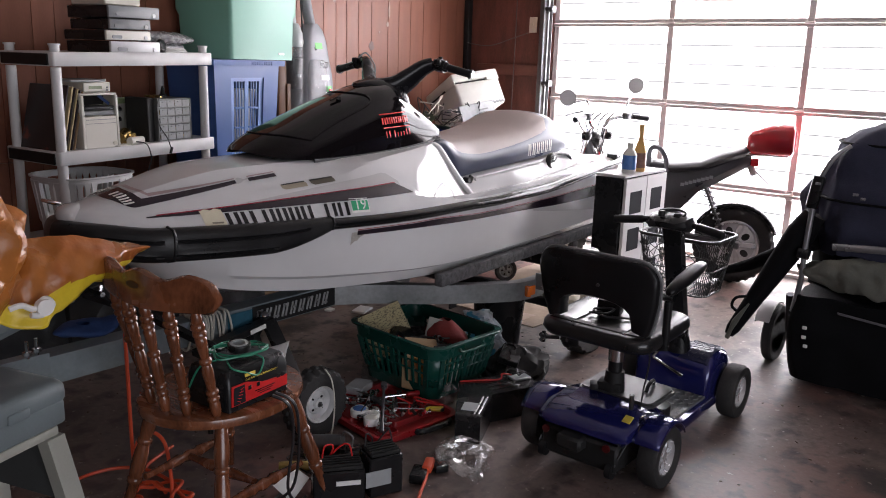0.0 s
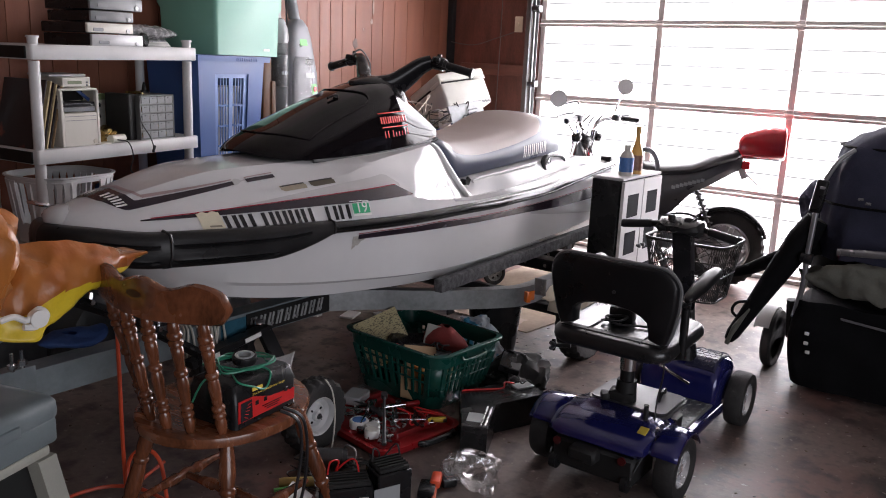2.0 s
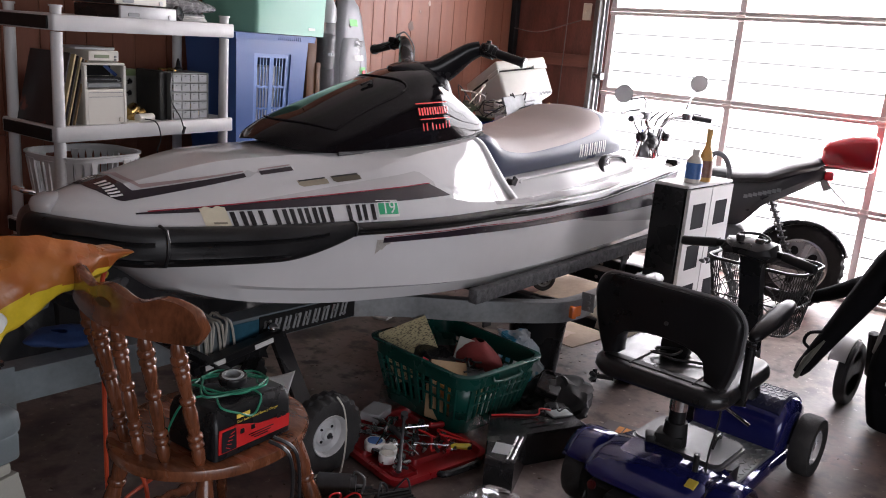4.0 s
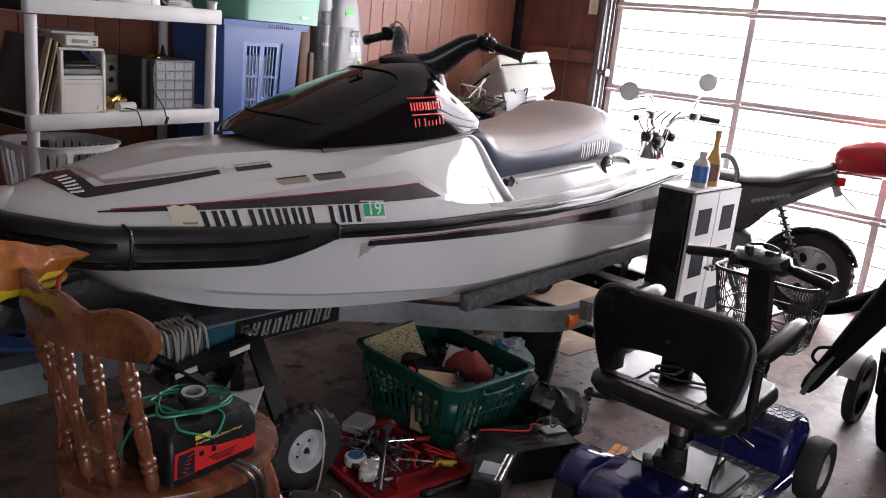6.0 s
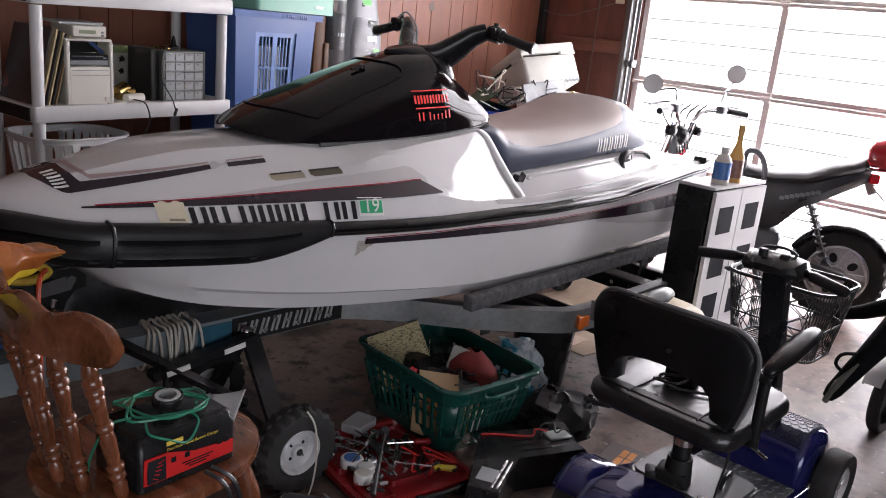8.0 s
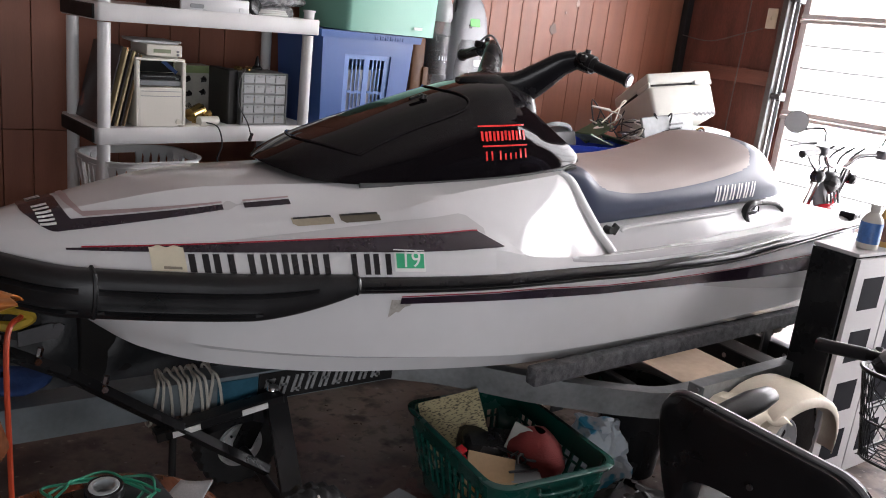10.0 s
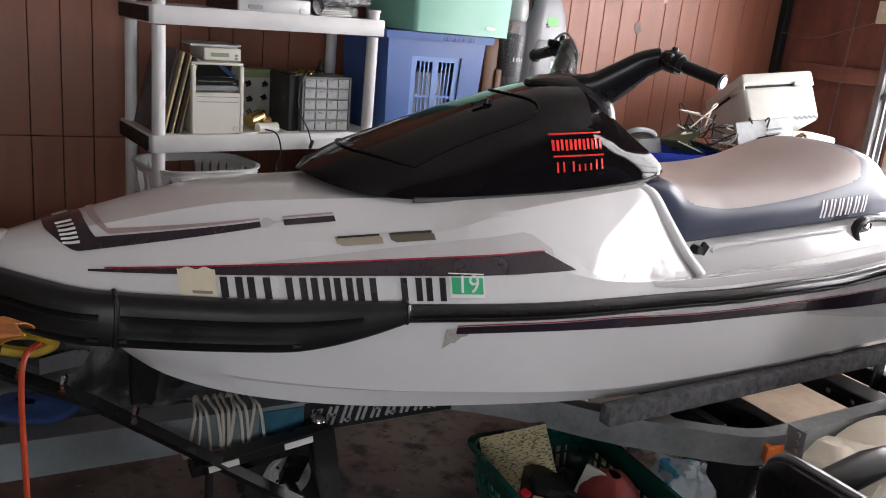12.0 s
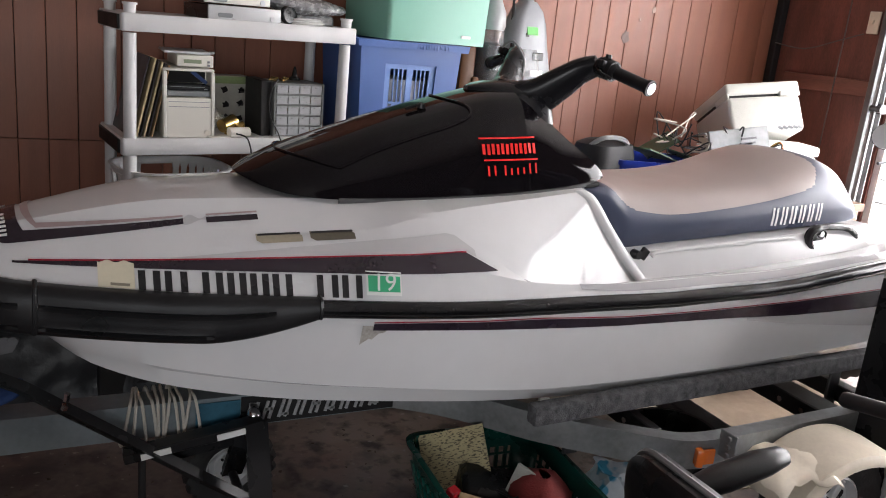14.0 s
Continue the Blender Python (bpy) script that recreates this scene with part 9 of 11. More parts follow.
LEG = [(0, .017), (.10, .021), (.22, .023), (.30, .019), (.31, .023), (.34, .023), (.35, .018), (.42, .022), (.55, .024), (.62, .019), (.63, .023), (.66, .023), (.67, .018), (.80, .017), (.92, .014), (1, .013)]
SPIN = [(0, .011), (.06, .015), (.13, .0165), (.16, .012), (.175, .0175), (.20, .0175), (.215, .012), (.235, .018), (.26, .018), (.275, .0125), (.33, .0145), (.45, .0165), (.50, .0135), (.51, .012), (.525, .018), (.555, .018), (.57, .012), (.60, .0135), (.70, .016), (.745, .0165), (.76, .012), (.775, .019), (.80, .019), (.815, .013), (.835, .0195), (.865, .0195), (.88, .0145), (.90, .0165), (.94, .0145), (1, .006)]


def make_chair():
    c = thing("wooden_chair", "honey-brown wooden chair with turned spindles and a shaped crest", "chair", CHAIR)
    bm = B()
    out = []
    for i in range(40):
        a = 2 * math.pi * i / 40
        r = 0.240 + 0.012 * math.cos(2 * a)
        out.append((0.008 + r * math.cos(a) * 1.04, r * math.sin(a)))
    rows = []
    for k, z in ((0.90, 0.390), (0.985, 0.398), (1.0, 0.412), (0.985, 0.424), (0.93, 0.428), (0.70, 0.424), (0.3, 0.420)):
        rows.append([V(x * k, y * k, z) for x, y in out])
    add_rings(bm, rows)
    part("seat", bm, M["oak"], c, "rounded solid wood seat", 50)
    for x, y in ((0.15, 0.145), (0.15, -0.145), (-0.13, 0.14), (-0.13, -0.14)):
        bm = B()
        turned(bm, (x, y, 0.395), (x * 1.62, y * 1.55, 0), LEG)
        part("leg", bm, M["oak_v"], c, "turned splayed leg", 50)
    STR = [(0, .010), (.2, .012), (.38, .019), (.42, .013), (.5, .020), (.58, .013), (.62, .019), (.8, .012), (1, .010)]
    for y in (0.165, -0.165):
        bm = B()
        turned(bm, (0.175, y, 0.15), (-0.165, y * 0.97, 0.15), STR)
        part("stretcher", bm, M["oak_v"], c, "turned stretcher", 50)
    bm = B()
    turned(bm, (0.0, 0.165, 0.152), (0.0, -0.165, 0.152), STR)
    part("stretcher", bm, M["oak_v"], c, "turned stretcher", 50)
    # spindles fan up to the crest
    crest = lambda y: -0.265 + 1.05 * y * y
    for y in (-0.155, -0.08, 0.0, 0.08, 0.155):
        bm = B()
        y0 = y * 0.92
        turned(bm, (-math.sqrt(max(0.200 ** 2 - y0 * y0, 0.004)) - 0.005, y0, 0.42), (crest(y * 1.08), y * 1.08, 0.765), SPIN)
        part("spindle", bm, M["oak_v"], c, "turned back spindle", 50)
    # crest rail, curved in plan with a waved top and a hand hole
    bm = B()
    rings = []
    n = 34
    for i in range(n + 1):
        y = -0.232 + 0.464 * i / n
        t = abs(y) / 0.232
        top = 0.848 + 0.010 * math.cos(9 * t) - (0.034 * max(0, (t - 0.90) / 0.10) ** 2)
        bot = 0.742 + 0.012 * t + (0.030 * max(0, (t - 0.90) / 0.10) ** 2)
        x = crest(y)
        th = 0.013
        rings.append([V(x - th - 0.03 * (z - 0.75), y, z) for z in (bot + 0.006, (bot + top) / 2, top - 0.006)] + [V(x - 0.03 * (top - 0.75), y, top)] +
                     [V(x + th - 0.03 * (z - 0.75), y, z) for z in (top - 0.006, (bot + top) / 2, bot + 0.006)] + [V(x, y, bot)])
    add_rings(bm, rings)
    cr = part("crest_rail", bm, M["oak"], c, "wide shaped crest rail with a hand hole", 50)
    bm = B()
    pts = [V(crest(y) - 0.0135 - 0.03 * (z - 0.75), y, z) for y, z in [(0.028 * math.cos(a) + 0.02, 0.810 + 0.010 * math.sin(a)) for a in [2 * math.pi * k / 16 for k in range(16)]]]
    bm.faces.new([bm.verts.new(p - V(0.0015, 0, 0)) for p in pts])
    part("hand_hole", bm, M["oak_dark"], cr, "dark hand hole")
    # price tag on the stretcher
    bm = B()
    add_box(bm, (0.03, 0.002, 0.09), (-0.06, -0.150, 0.11), (8, 14, 0))
    solo("paper_tag", bm, M["white_d"], "white barcode tag hanging from the chair stretcher", "tag", CHAIR)


M["oak_dark"] = mat("dark_inner_wood", (0.05, 0.02, 0.01), 0.6, 0, 0.2)


def writing(text, size, m, material, parent, name="printed_words", align="LEFT"):
    cu = bpy.data.curves.new(name, "FONT")
    cu.body, cu.size, cu.extrude, cu.align_x = text, size, 0.0002, align
    ob = new(name, cu)
    ob.data.materials.append(material)
    ob.parent, ob.matrix_local = parent, m
    return ob


def make_charger():
    c = thing("battery_charger", "black battery charger with red front panel on the chair seat", "charger", pose(2.272, 1.862, 0.4285, 0, 0, 7) @ Matrix.Scale(0.88, 4))
    W, D, H = 0.275, 0.20, 0.135
    bm = B()
    rows = []
    for z, kx, ky in ((0, 1, 1), (0.02, 1.0, 1.0), (H * 0.72, 1.0, 0.98), (H * 0.95, 0.96, 0.86), (H, 0.90, 0.78)):
        rows.append([V(x * kx, y * ky, z) for x, y in rounded(W, D, 0.014, 3)])
    add_rings(bm, rows)
    body = part("case", bm, M["blackp"], c, "black plastic case", 40)
    bm = B()
    add_prism(bm, [(-W * 0.46, -0.036), (W * 0.46, -0.036), (W * 0.46, 0.002), (W * 0.05, 0.010), (-W * 0.24, 0.034), (-W * 0.46, 0.034)], 0.003, pose(0, -D / 2 - 0.0015, 0.055, 91.5, 0, 0))
    pn = part("front_panel", bm, M["chg_red"], c, "red printed front panel")
    bm = B()
    add_box(bm, (0.050, 0.003, 0.062), (-W * 0.34, -D / 2 - 0.0035, 0.053), (-1.5, 0, 0), 0.002)
    mt = part("meter", bm, M["pane"], c, "dark needle meter")
    bm = B()
    for i in range(5):
        add_box(bm, (0.016, 0.0015, 0.002), (-W * 0.34 - 0.005 + 0.004 * i, -D / 2 - 0.0056, 0.032 + 0.010 * i), (0, 30 - 12 * i, 0))
    part("meter_scale", bm, M["chg_red"], mt)
    writing("Dual Rate Manual Battery Charger", 0.0105, pose(-W * 0.24, -D / 2 - 0.0028, 0.092, 91.5, 0, 0), M["chg_yel"], c)
    for x, w in ((-W * 0.24, 0.045),):
        bm = B()
        add_box(bm, (w, 0.002, 0.011), (x + w / 2, -D / 2 - 0.001, 0.110), (-3, 0, 0))
        part("name_bar", bm, M["chg_yel"], c, "maker's name drawn as a plain bar")
    for x in (-0.048, -0.01, 0.085, 0.105):
        bm = B()
        add_box(bm, (0.014, 0.003, 0.014), (x, -D / 2 - 0.0035, 0.064), (-1.5, 0, 0), 0.001)
        part("switch", bm, M["blackp"], pn)
    for i in range(3):
        bm = B()
        add_box(bm, (0.09 - 0.02 * i, 0.001, 0.003), (0.02, -D / 2 - 0.0035, 0.044 - 0.007 * i), (-1.5, 0, 0))
        part("print_line", bm, M["blackp"], pn)
    # green cable heap with a roll of tape on top
    bm = B()
    rnd = random.Random(21)
    pts = []
    for i in range(26):
        a = i * 0.78 + rnd.uniform(-0.3, 0.3)
        r = rnd.uniform(0.075, 0.125)
        pts.append((r * math.cos(a) * 1.15 - 0.02, r * math.sin(a) * 0.8 - 0.01, 0.006 + 0.028 * abs(math.sin(i * 0.37)) + rnd.uniform(0, 0.008)))
    add_tube(bm, catmull(pts, 5), 0.0032, 6)
    add_tube(bm, catmull([(-0.08, -0.03, 0.01), (-0.10, -0.075, 0.0), (-0.06, -0.098, -0.02), (-0.01, -0.10, -0.04), (0.03, -0.085, -0.005), (0.03, -0.05, 0.006)], 6), 0.0032, 6)
    add_tube(bm, catmull([(-0.10, 0.0, 0.012), (-0.15, 0.02, 0.0), (-0.175, 0.05, -0.08), (-0.19, 0.04, -0.12)], 6), 0.0032, 6)
    solo("green_cable", bm, M["green_w"], "tangled green cable heaped on the battery charger", "cable", pose(2.275, 1.862, 0.549, 0, 0, 7) @ Matrix.Scale(0.88, 4))
    bm = B()
    add_lathe(bm, [(0.02, 0), (0.033, 0), (0.034, 0.002), (0.034, 0.018), (0.033, 0.02), (0.02, 0.02), (0.02, 0)], None, 24)
    tape = thing("tape_roll", "roll of black tape on the green cable", "tape", pose(2.270, 1.852, 0.572, 4, -4, 0))
    part("winding", bm, M["blackp"], tape)
    bm = B()
    add_lathe(bm, [(0.019, 0.001), (0.027, 0.0205), (0.0265, 0.0215), (0.019, 0.0215), (0.018, 0.001)], None, 24)
    part("core", bm, M["vac_g"], tape, "pale grey core")
    bm = B()
    def sheet(u, v):
        return V(0.07 * (u - 0.5) + 0.02 * v, 0.10 * (v - 0.5), 0.10 * u * (1 - 0.3 * v) + 0.02)
    cloth(bm, 10, 10, sheet, 5, 0.02)
    b = solo("plastic_bag", bm, M["film_w"], "crumpled milky plastic bag behind the charger", "bag", pose(2.415, 1.90, 0.425, 0, 0, 30), smooth=60)
    b.modifiers.new("thick", "SOLIDIFY").thickness = 0.001
    bm = B()
    add_tube(bm, catmull([(2.30, 1.74, 0.45), (2.33, 1.70, 0.42), (2.36, 1.72, 0.30), (2.37, 1.76, 0.12), (2.44, 1.80, 0.02), (2.50, 1.83, 0.006)], 6), 0.005, 6)
    add_tube(bm, catmull([(2.32, 1.75, 0.45), (2.36, 1.71, 0.41), (2.39, 1.73, 0.25), (2.42, 1.80, 0.08), (2.40, 1.88, 0.008), (2.52, 1.92, 0.008)], 6), 0.005, 6)
    solo("charger_lead", bm, M["wire"], "black charger lead hanging to the floor", "cable")


make_chair()
make_charger()


# ---- floor at the left: cooler box on a step stool, cord, orange fabric ----
M["slate"] = mat("slate_grey_plastic", (0.16, 0.19, 0.20), 0.4, 0, 0.08, 6, 0.03, 160)
M["stool"] = mat("putty_plastic", (0.38, 0.38, 0.33), 0.45, 0, 0.08, 6, 0.03, 160)
M["orange_c"] = mat("orange_cord_rubber", (0.60, 0.075, 0.025), 0.4, 0, 0.08)
M["tarp_o"] = mat("orange_coated_fabric", (0.36, 0.125, 0.026), 0.34, 0, 0.2, 7, 0.9, 22)
two_tone(M["tarp_o"], (0.30, 0.055, 0.012), 0.58, 0.72, 2.2, 3)
M["tarp_y"] = mat("yellow_coated_fabric", (0.70, 0.52, 0.03), 0.4, 0, 0.12, 6, 0.05, 120)


def make_left_corner():
    m = pose(1.872, 2.135, 0, 0, 0, 18)
    g = thing("cooler_box", "slate grey plastic lidded cooler box on a putty stool", "cooler", m @ pose(0, 0, 0.382))
    bm = B()
    add_box(bm, (0.44, 0.30, 0.075), (-0.215, 0.145, 0.038), bevel=0.012, seg=2)
    part("body", bm, M["slate"], g)
    bm = B()
    rows = []
    for z, k in ((0.076, 1.02), (0.090, 1.03), (0.115, 1.02), (0.128, 0.97), (0.134, 0.86)):
        rows.append([V(-0.215 + x * k, 0.145 + y * k, z) for x, y in rounded(0.45, 0.31, 0.035, 4)])
    add_rings(bm, rows)
    part("lid", bm, M["slate"], g, "rounded grey lid")
    bm = B()
    add_box(bm, (0.07, 0.016, 0.03), (-0.16, -0.012, 0.085), bevel=0.006, seg=2)
    part("latch", bm, M["slate"], g)
    bm = B()
    add_box(bm, (0.012, 0.06, 0.045), (0.008, 0.10, 0.055), bevel=0.005, seg=2)
    part("side_latch", bm, M["slate"], g)
    st = thing("step_stool", "putty-coloured plastic step stool with open sides", "stool", m)
    bm = B()
    add_box(bm, (0.40, 0.28, 0.03), (-0.215, 0.145, 0.365), bevel=0.008, seg=2)
    part("top", bm, M["stool"], st)
    for sx in (0, 1):
        for sy in (0, 1):
            bm = B()
            x, y = (-0.035 if sx else -0.395), (0.02 if sy == 0 else 0.27)
            ox, oy = (0.05 if sx else -0.05), (-0.045 if sy == 0 else 0.045)
            rings = [[V(x + ox * t + dx, y + oy * t + dy, 0.35 * (1 - t)) for dx, dy in ((-0.03, -0.022), (0.03, -0.022), (0.03, 0.022), (-0.03, 0.022))] for t in (0, 1)]
            add_rings(bm, rings)
            part("leg", bm, M["stool"], st, "flared moulded leg")
    # dark panel paints the shade in the cut-out between the legs
    bm = B()
    add_box(bm, (0.02, 0.26, 0.20), (-0.03, 0.145, 0.25), (0, -6, 0), 0.004)
    part("dark_cutout", bm, M["stool_d"], st)
    # extension cord: hangs by the chair, loops on the floor
    bm = B()
    p = [(2.20, 2.36, 0.74), (2.165, 2.31, 0.70), (2.165, 2.31, 0.40), (2.17, 2.315, 0.12), (2.19, 2.33, 0.02), (2.28, 2.40, 0.008), (2.40, 2.45, 0.01)]
    add_tube(bm, catmull(p, 8), 0.0062, 8)
    p = [(1.90, 2.30, 0.008), (1.968, 2.43, 0.008), (2.062, 2.466, 0.01), (2.17, 2.44, 0.012), (2.235, 2.36, 0.012), (2.25, 2.22, 0.012), (2.222, 2.10, 0.01), (2.18, 1.96, 0.008)]
    add_tube(bm, catmull(p, 8), 0.0062, 8)
    loop = []
    for i in range(30):
        a = i * 0.66
        r = 0.085 + 0.035 * math.sin(i * 1.7)
        loop.append((2.13 + r * math.cos(a) * 0.8 + 0.002 * i, 2.17 + r * math.sin(a), 0.012 + 0.006 * (i % 4)))
    add_tube(bm, catmull(loop, 6), 0.0062, 8)
    p = [(2.15, 2.27, 0.02), (2.17, 2.29, 0.15), (2.20, 2.25, 0.20), (2.22, 2.20, 0.17), (2.22, 2.17, 0.06), (2.20, 2.14, 0.012)]
    add_tube(bm, catmull(p, 8), 0.0062, 8)
    p = [(2.18, 1.96, 0.008), (2.3, 1.75, 0.008), (2.48, 1.58, 0.007), (2.66, 1.52, 0.007), (2.80, 1.58, 0.012), (2.87, 1.62, 0.025)]
    add_tube(bm, catmull(p, 8), 0.0062, 8)
    cd = part("flex", bm, M["orange_c"], None)
    e = thing("extension_cord", "orange extension cord hanging and coiled on the floor", "extension cord")
    cd.parent = e
    bm = B()
    add_box(bm, (0.075, 0.035, 0.03), (2.905, 1.645, 0.03), (0, 0, 30), 0.008, 2)
    part("socket_end", bm, M["orange_c"], e, "orange moulded socket end")
    # orange fabric: a stuffed bag, and a sheet drawn over towards the bow
    bm = B()
    def bag(u, v):
        a = 2 * math.pi * u
        k = math.sin(math.pi * min(max(v, 0.02), 0.98)) ** 0.55
        return V(1.59 + 0.215 * k * math.cos(a), 2.12 + 0.21 * k * math.sin(a), 0.75 + 0.345 * v)
    cloth(bm, 56, 40, bag, 2, 0.07)
    bmesh.ops.remove_doubles(bm, verts=bm.verts, dist=0.003)
    t1 = thing("orange_float", "crumpled orange and yellow fabric float draped over the trailer", "fabric float")
    part("stuffed_end", bm, M["tarp_o"], t1, "crumpled shiny orange fabric", 16)
    ridge = catmull([(1.66, 2.26, 0.92), (1.80, 2.20, 0.94), (1.93, 2.18, 0.925), (2.05, 2.17, 0.885), (2.16, 2.185, 0.85)], 4)
    low = catmull([(1.64, 2.08, 0.755), (1.75, 2.06, 0.725), (1.86, 2.07, 0.745), (2.0, 2.11, 0.80), (2.17, 2.17, 0.835)], 4)
    far = catmull([(1.66, 2.46, 0.70), (1.80, 2.44, 0.70), (1.93, 2.40, 0.72), (2.05, 2.33, 0.78), (2.185, 2.22, 0.818)], 4)
    def sheet(u, v):
        i = u * (len(ridge) - 1)
        k = min(int(i), len(ridge) - 2)
        pick = lambda L: L[k].lerp(L[k + 1], i - k)
        if v < 0.6:
            t = v / 0.6
            return pick(low).lerp(pick(ridge), t) + V(-0.0, -0.035 * math.sin(math.pi * t), 0.015 * math.sin(math.pi * t))
        return pick(ridge).lerp(pick(far), (v - 0.6) / 0.4)
    bm = B()
    grid = cloth(bm, 104, 52, sheet, 7, 0.034)
    for r, s2 in zip(grid, grid[1:]):
        for j in range(52):
            f = bm.faces.get((r[j], r[j + 1], s2[j + 1], s2[j]))
            edge = 8 - 14.0 * abs(r[j].co.x - 1.82)
            if f and j < max(edge, 3):
                f.material_index = 1
    t = part("flat_end", bm, [M["tarp_o"], M["tarp_y"]], t1, "orange sheet with a yellow border", 14)
    t.modifiers.new("thick", "SOLIDIFY").thickness = 0.004
    bm = B()
    add_tube(bm, catmull([(1.71, 2.035, 0.775), (1.74, 2.03, 0.78), (1.77, 2.03, 0.765), (1.80, 2.035, 0.785), (1.82, 2.035, 0.765), (1.79, 2.03, 0.745), (1.76, 2.03, 0.75)], 6), 0.008, 8)
    add_cyl(bm, (1.795, 2.04, 0.765), (1.795, 2.018, 0.765), 0.022, seg=16)
    part("valve_and_cord", bm, M["white_d"], t1, "white valve cap and cord")


M["stool_d"] = mat("dark_cutout_shade", (0.06, 0.065, 0.065), 0.6, 0, 0.1)
make_left_corner()


# ---- clutter on the floor under the jet ski ----
M["green_b"] = mat("dark_green_plastic", (0.005, 0.055, 0.042), 0.28, 0, 0.08, 6, 0.02, 160)
M["tray_r"] = mat("red_tool_case_plastic", (0.26, 0.010, 0.013), 0.36, 0, 0.1, 7, 0.03, 160, dirt=0.3)
M["maroon"] = mat("maroon_cloth", (0.17, 0.022, 0.02), 0.9, 0, 0.2, 14, 0.3, 200)
M["card_y"] = mat("yellow_printed_card", (0.52, 0.44, 0.24), 0.7, 0, 0.12, 20)
M["orange_p"] = mat("orange_packaging", (0.60, 0.24, 0.05), 0.5, 0, 0.2, 20)
M["carrier"] = mat("white_blue_carrier_bag", (0.55, 0.60, 0.64), 0.4, 0, 0.12, 9, 0.1, 90)
two_tone(M["carrier"], (0.05, 0.32, 0.5), 0.60, 0.63, 9, 2)
M["tin"] = mat("crumpled_foil", (0.35, 0.35, 0.36), 0.22, 1.0, 0.15, 30, 0.3)
M["hammer"] = mat("worn_yellow_wood", (0.45, 0.33, 0.10), 0.5, 0, 0.2, 12, stretch=(1, 6, 6))


def make_green_basket():
    m = pose(3.503, 2.19, 0.034, 0, 0, -3.6)
    ob = thing("green_basket", "dark green plastic laundry basket full of odds and ends", "basket", m)
    W, D, H, k = 0.42, 0.53, 0.252, 0.80
    out = rounded(W, D, 0.06, 5)
    bm = B()
    rows = [[V(x * s, y * s, z) for x, y in out] for s, z in ((k, 0.0), (k + 0.045, 0.06), (k + 0.03, 0.06), (k - 0.02, 0.006))]
    add_rings(bm, rows)
    part("base", bm, M["green_b"], ob)
    bm = B()
    prof = [(0.965, H * 0.74), (0.995, H * 0.95), (1.055, H * 0.955), (1.065, H * 0.99), (1.05, H), (0.985, H), (0.955, H * 0.74), (0.965, H * 0.74)]
    add_rings(bm, [[V(x * s, y * s, z) for x, y in out] for s, z in prof], True, False)
    part("rim", bm, M["green_b"], ob, "rolled green rim")
    # upright bars with a cross bar, on all four sides
    def side_pt(side, t, v):
        s = k + 0.04 + (0.97 - k - 0.04) * v
        z = 0.055 + (H * 0.76 - 0.055) * v
        if side == 0:
            return V((t - 0.5) * (W - 0.10) * s, -D / 2 * s, z)
        if side == 1:
            return V(W / 2 * s, (t - 0.5) * (D - 0.10) * s, z)
        if side == 2:
            return V((0.5 - t) * (W - 0.10) * s, D / 2 * s, z)
        return V(-W / 2 * s, (0.5 - t) * (D - 0.10) * s, z)
    for side in range(4):
        for i in range(11):
            t = i / 10
            wide = 0.012 if i in (0, 5, 10) else 0.0055
            bm = B()
            a, b = side_pt(side, t, 0), side_pt(side, t, 1)
            tx = (side_pt(side, min(t + 0.05, 1.05), 0) - a).normalized() * wide
            nn = tx.cross(b - a).normalized() * 0.004
            add_rings(bm, [[p - tx - nn, p + tx - nn, p + tx + nn, p - tx + nn] for p in (a, b)])
            part("bar", bm, M["green_b"], ob)
        for v in (0.48, 0.80):
            bm = B()
            a, b = side_pt(side, 0, v), side_pt(side, 1, v)
            add_tube(bm, [a, b], 0.005, 4)
            part("cross_bar", bm, M["green_b"], ob)
    for i, (cx, cy) in enumerate(((1, 1), (1, -1), (-1, 1), (-1, -1))):
        bm = B()
        rows = []
        for v in (0.0, 0.5, 1.0):
            s = k + 0.04 + (0.97 - k - 0.04) * v
            z = 0.055 + (H * 0.76 - 0.055) * v
            arc = [((W / 2 - 0.06) * cx + 0.06 * math.cos(radians(90 * q / 4)) * cx, (D / 2 - 0.06) * cy + 0.06 * math.sin(radians(90 * q / 4)) * cy) for q in range(5)]
            rows.append([V(x * s, y * s, z) for x, y in arc])
        add_rings(bm, rows, False)
        c = part("corner_post", bm, M["green_b"], ob)
        c.modifiers.new("thick", "SOLIDIFY").thickness = 0.005
    for y in (-1, 1):
        bm = B()
        add_tube(bm, catmull([(0.07, y * D * 0.51, H * 0.90), (0.06, y * D * 0.535, H * 0.84), (-0.06, y * D * 0.535, H * 0.84), (-0.07, y * D * 0.51, H * 0.90)], 5), 0.006, 8)
        part("handle", bm, M["green_b"], ob)
    # contents
    def item(name, label, cat, mt, size, at, rot, bevel=0.004):
        bm = B()
        add_box(bm, size, (0, 0, 0), bevel=bevel)
        return solo(name, bm, M[mt], label, cat, m @ pose(*at, *rot))
    item("cardboard_box", "brown cardboard carton in the green basket", "box", "cardb", (0.20, 0.16, 0.14), (-0.07, -0.10, 0.085), (0, 0, 12))
    item("folder", "yellowed printed sheet standing in the basket", "paper", "card_p", (0.20, 0.006, 0.21), (-0.09, 0.15, 0.20), (-30, -22, -30), 0)
    item("notebook", "folded brown card in the basket", "card", "cardb", (0.15, 0.008, 0.11), (-0.105, -0.085, 0.175), (-40, 12, -20), 0)
    item("black_radio", "black portable radio in the basket", "radio", "blackp", (0.22, 0.13, 0.10), (0.0, 0.06, 0.155), (10, 8, -15), 0.015)
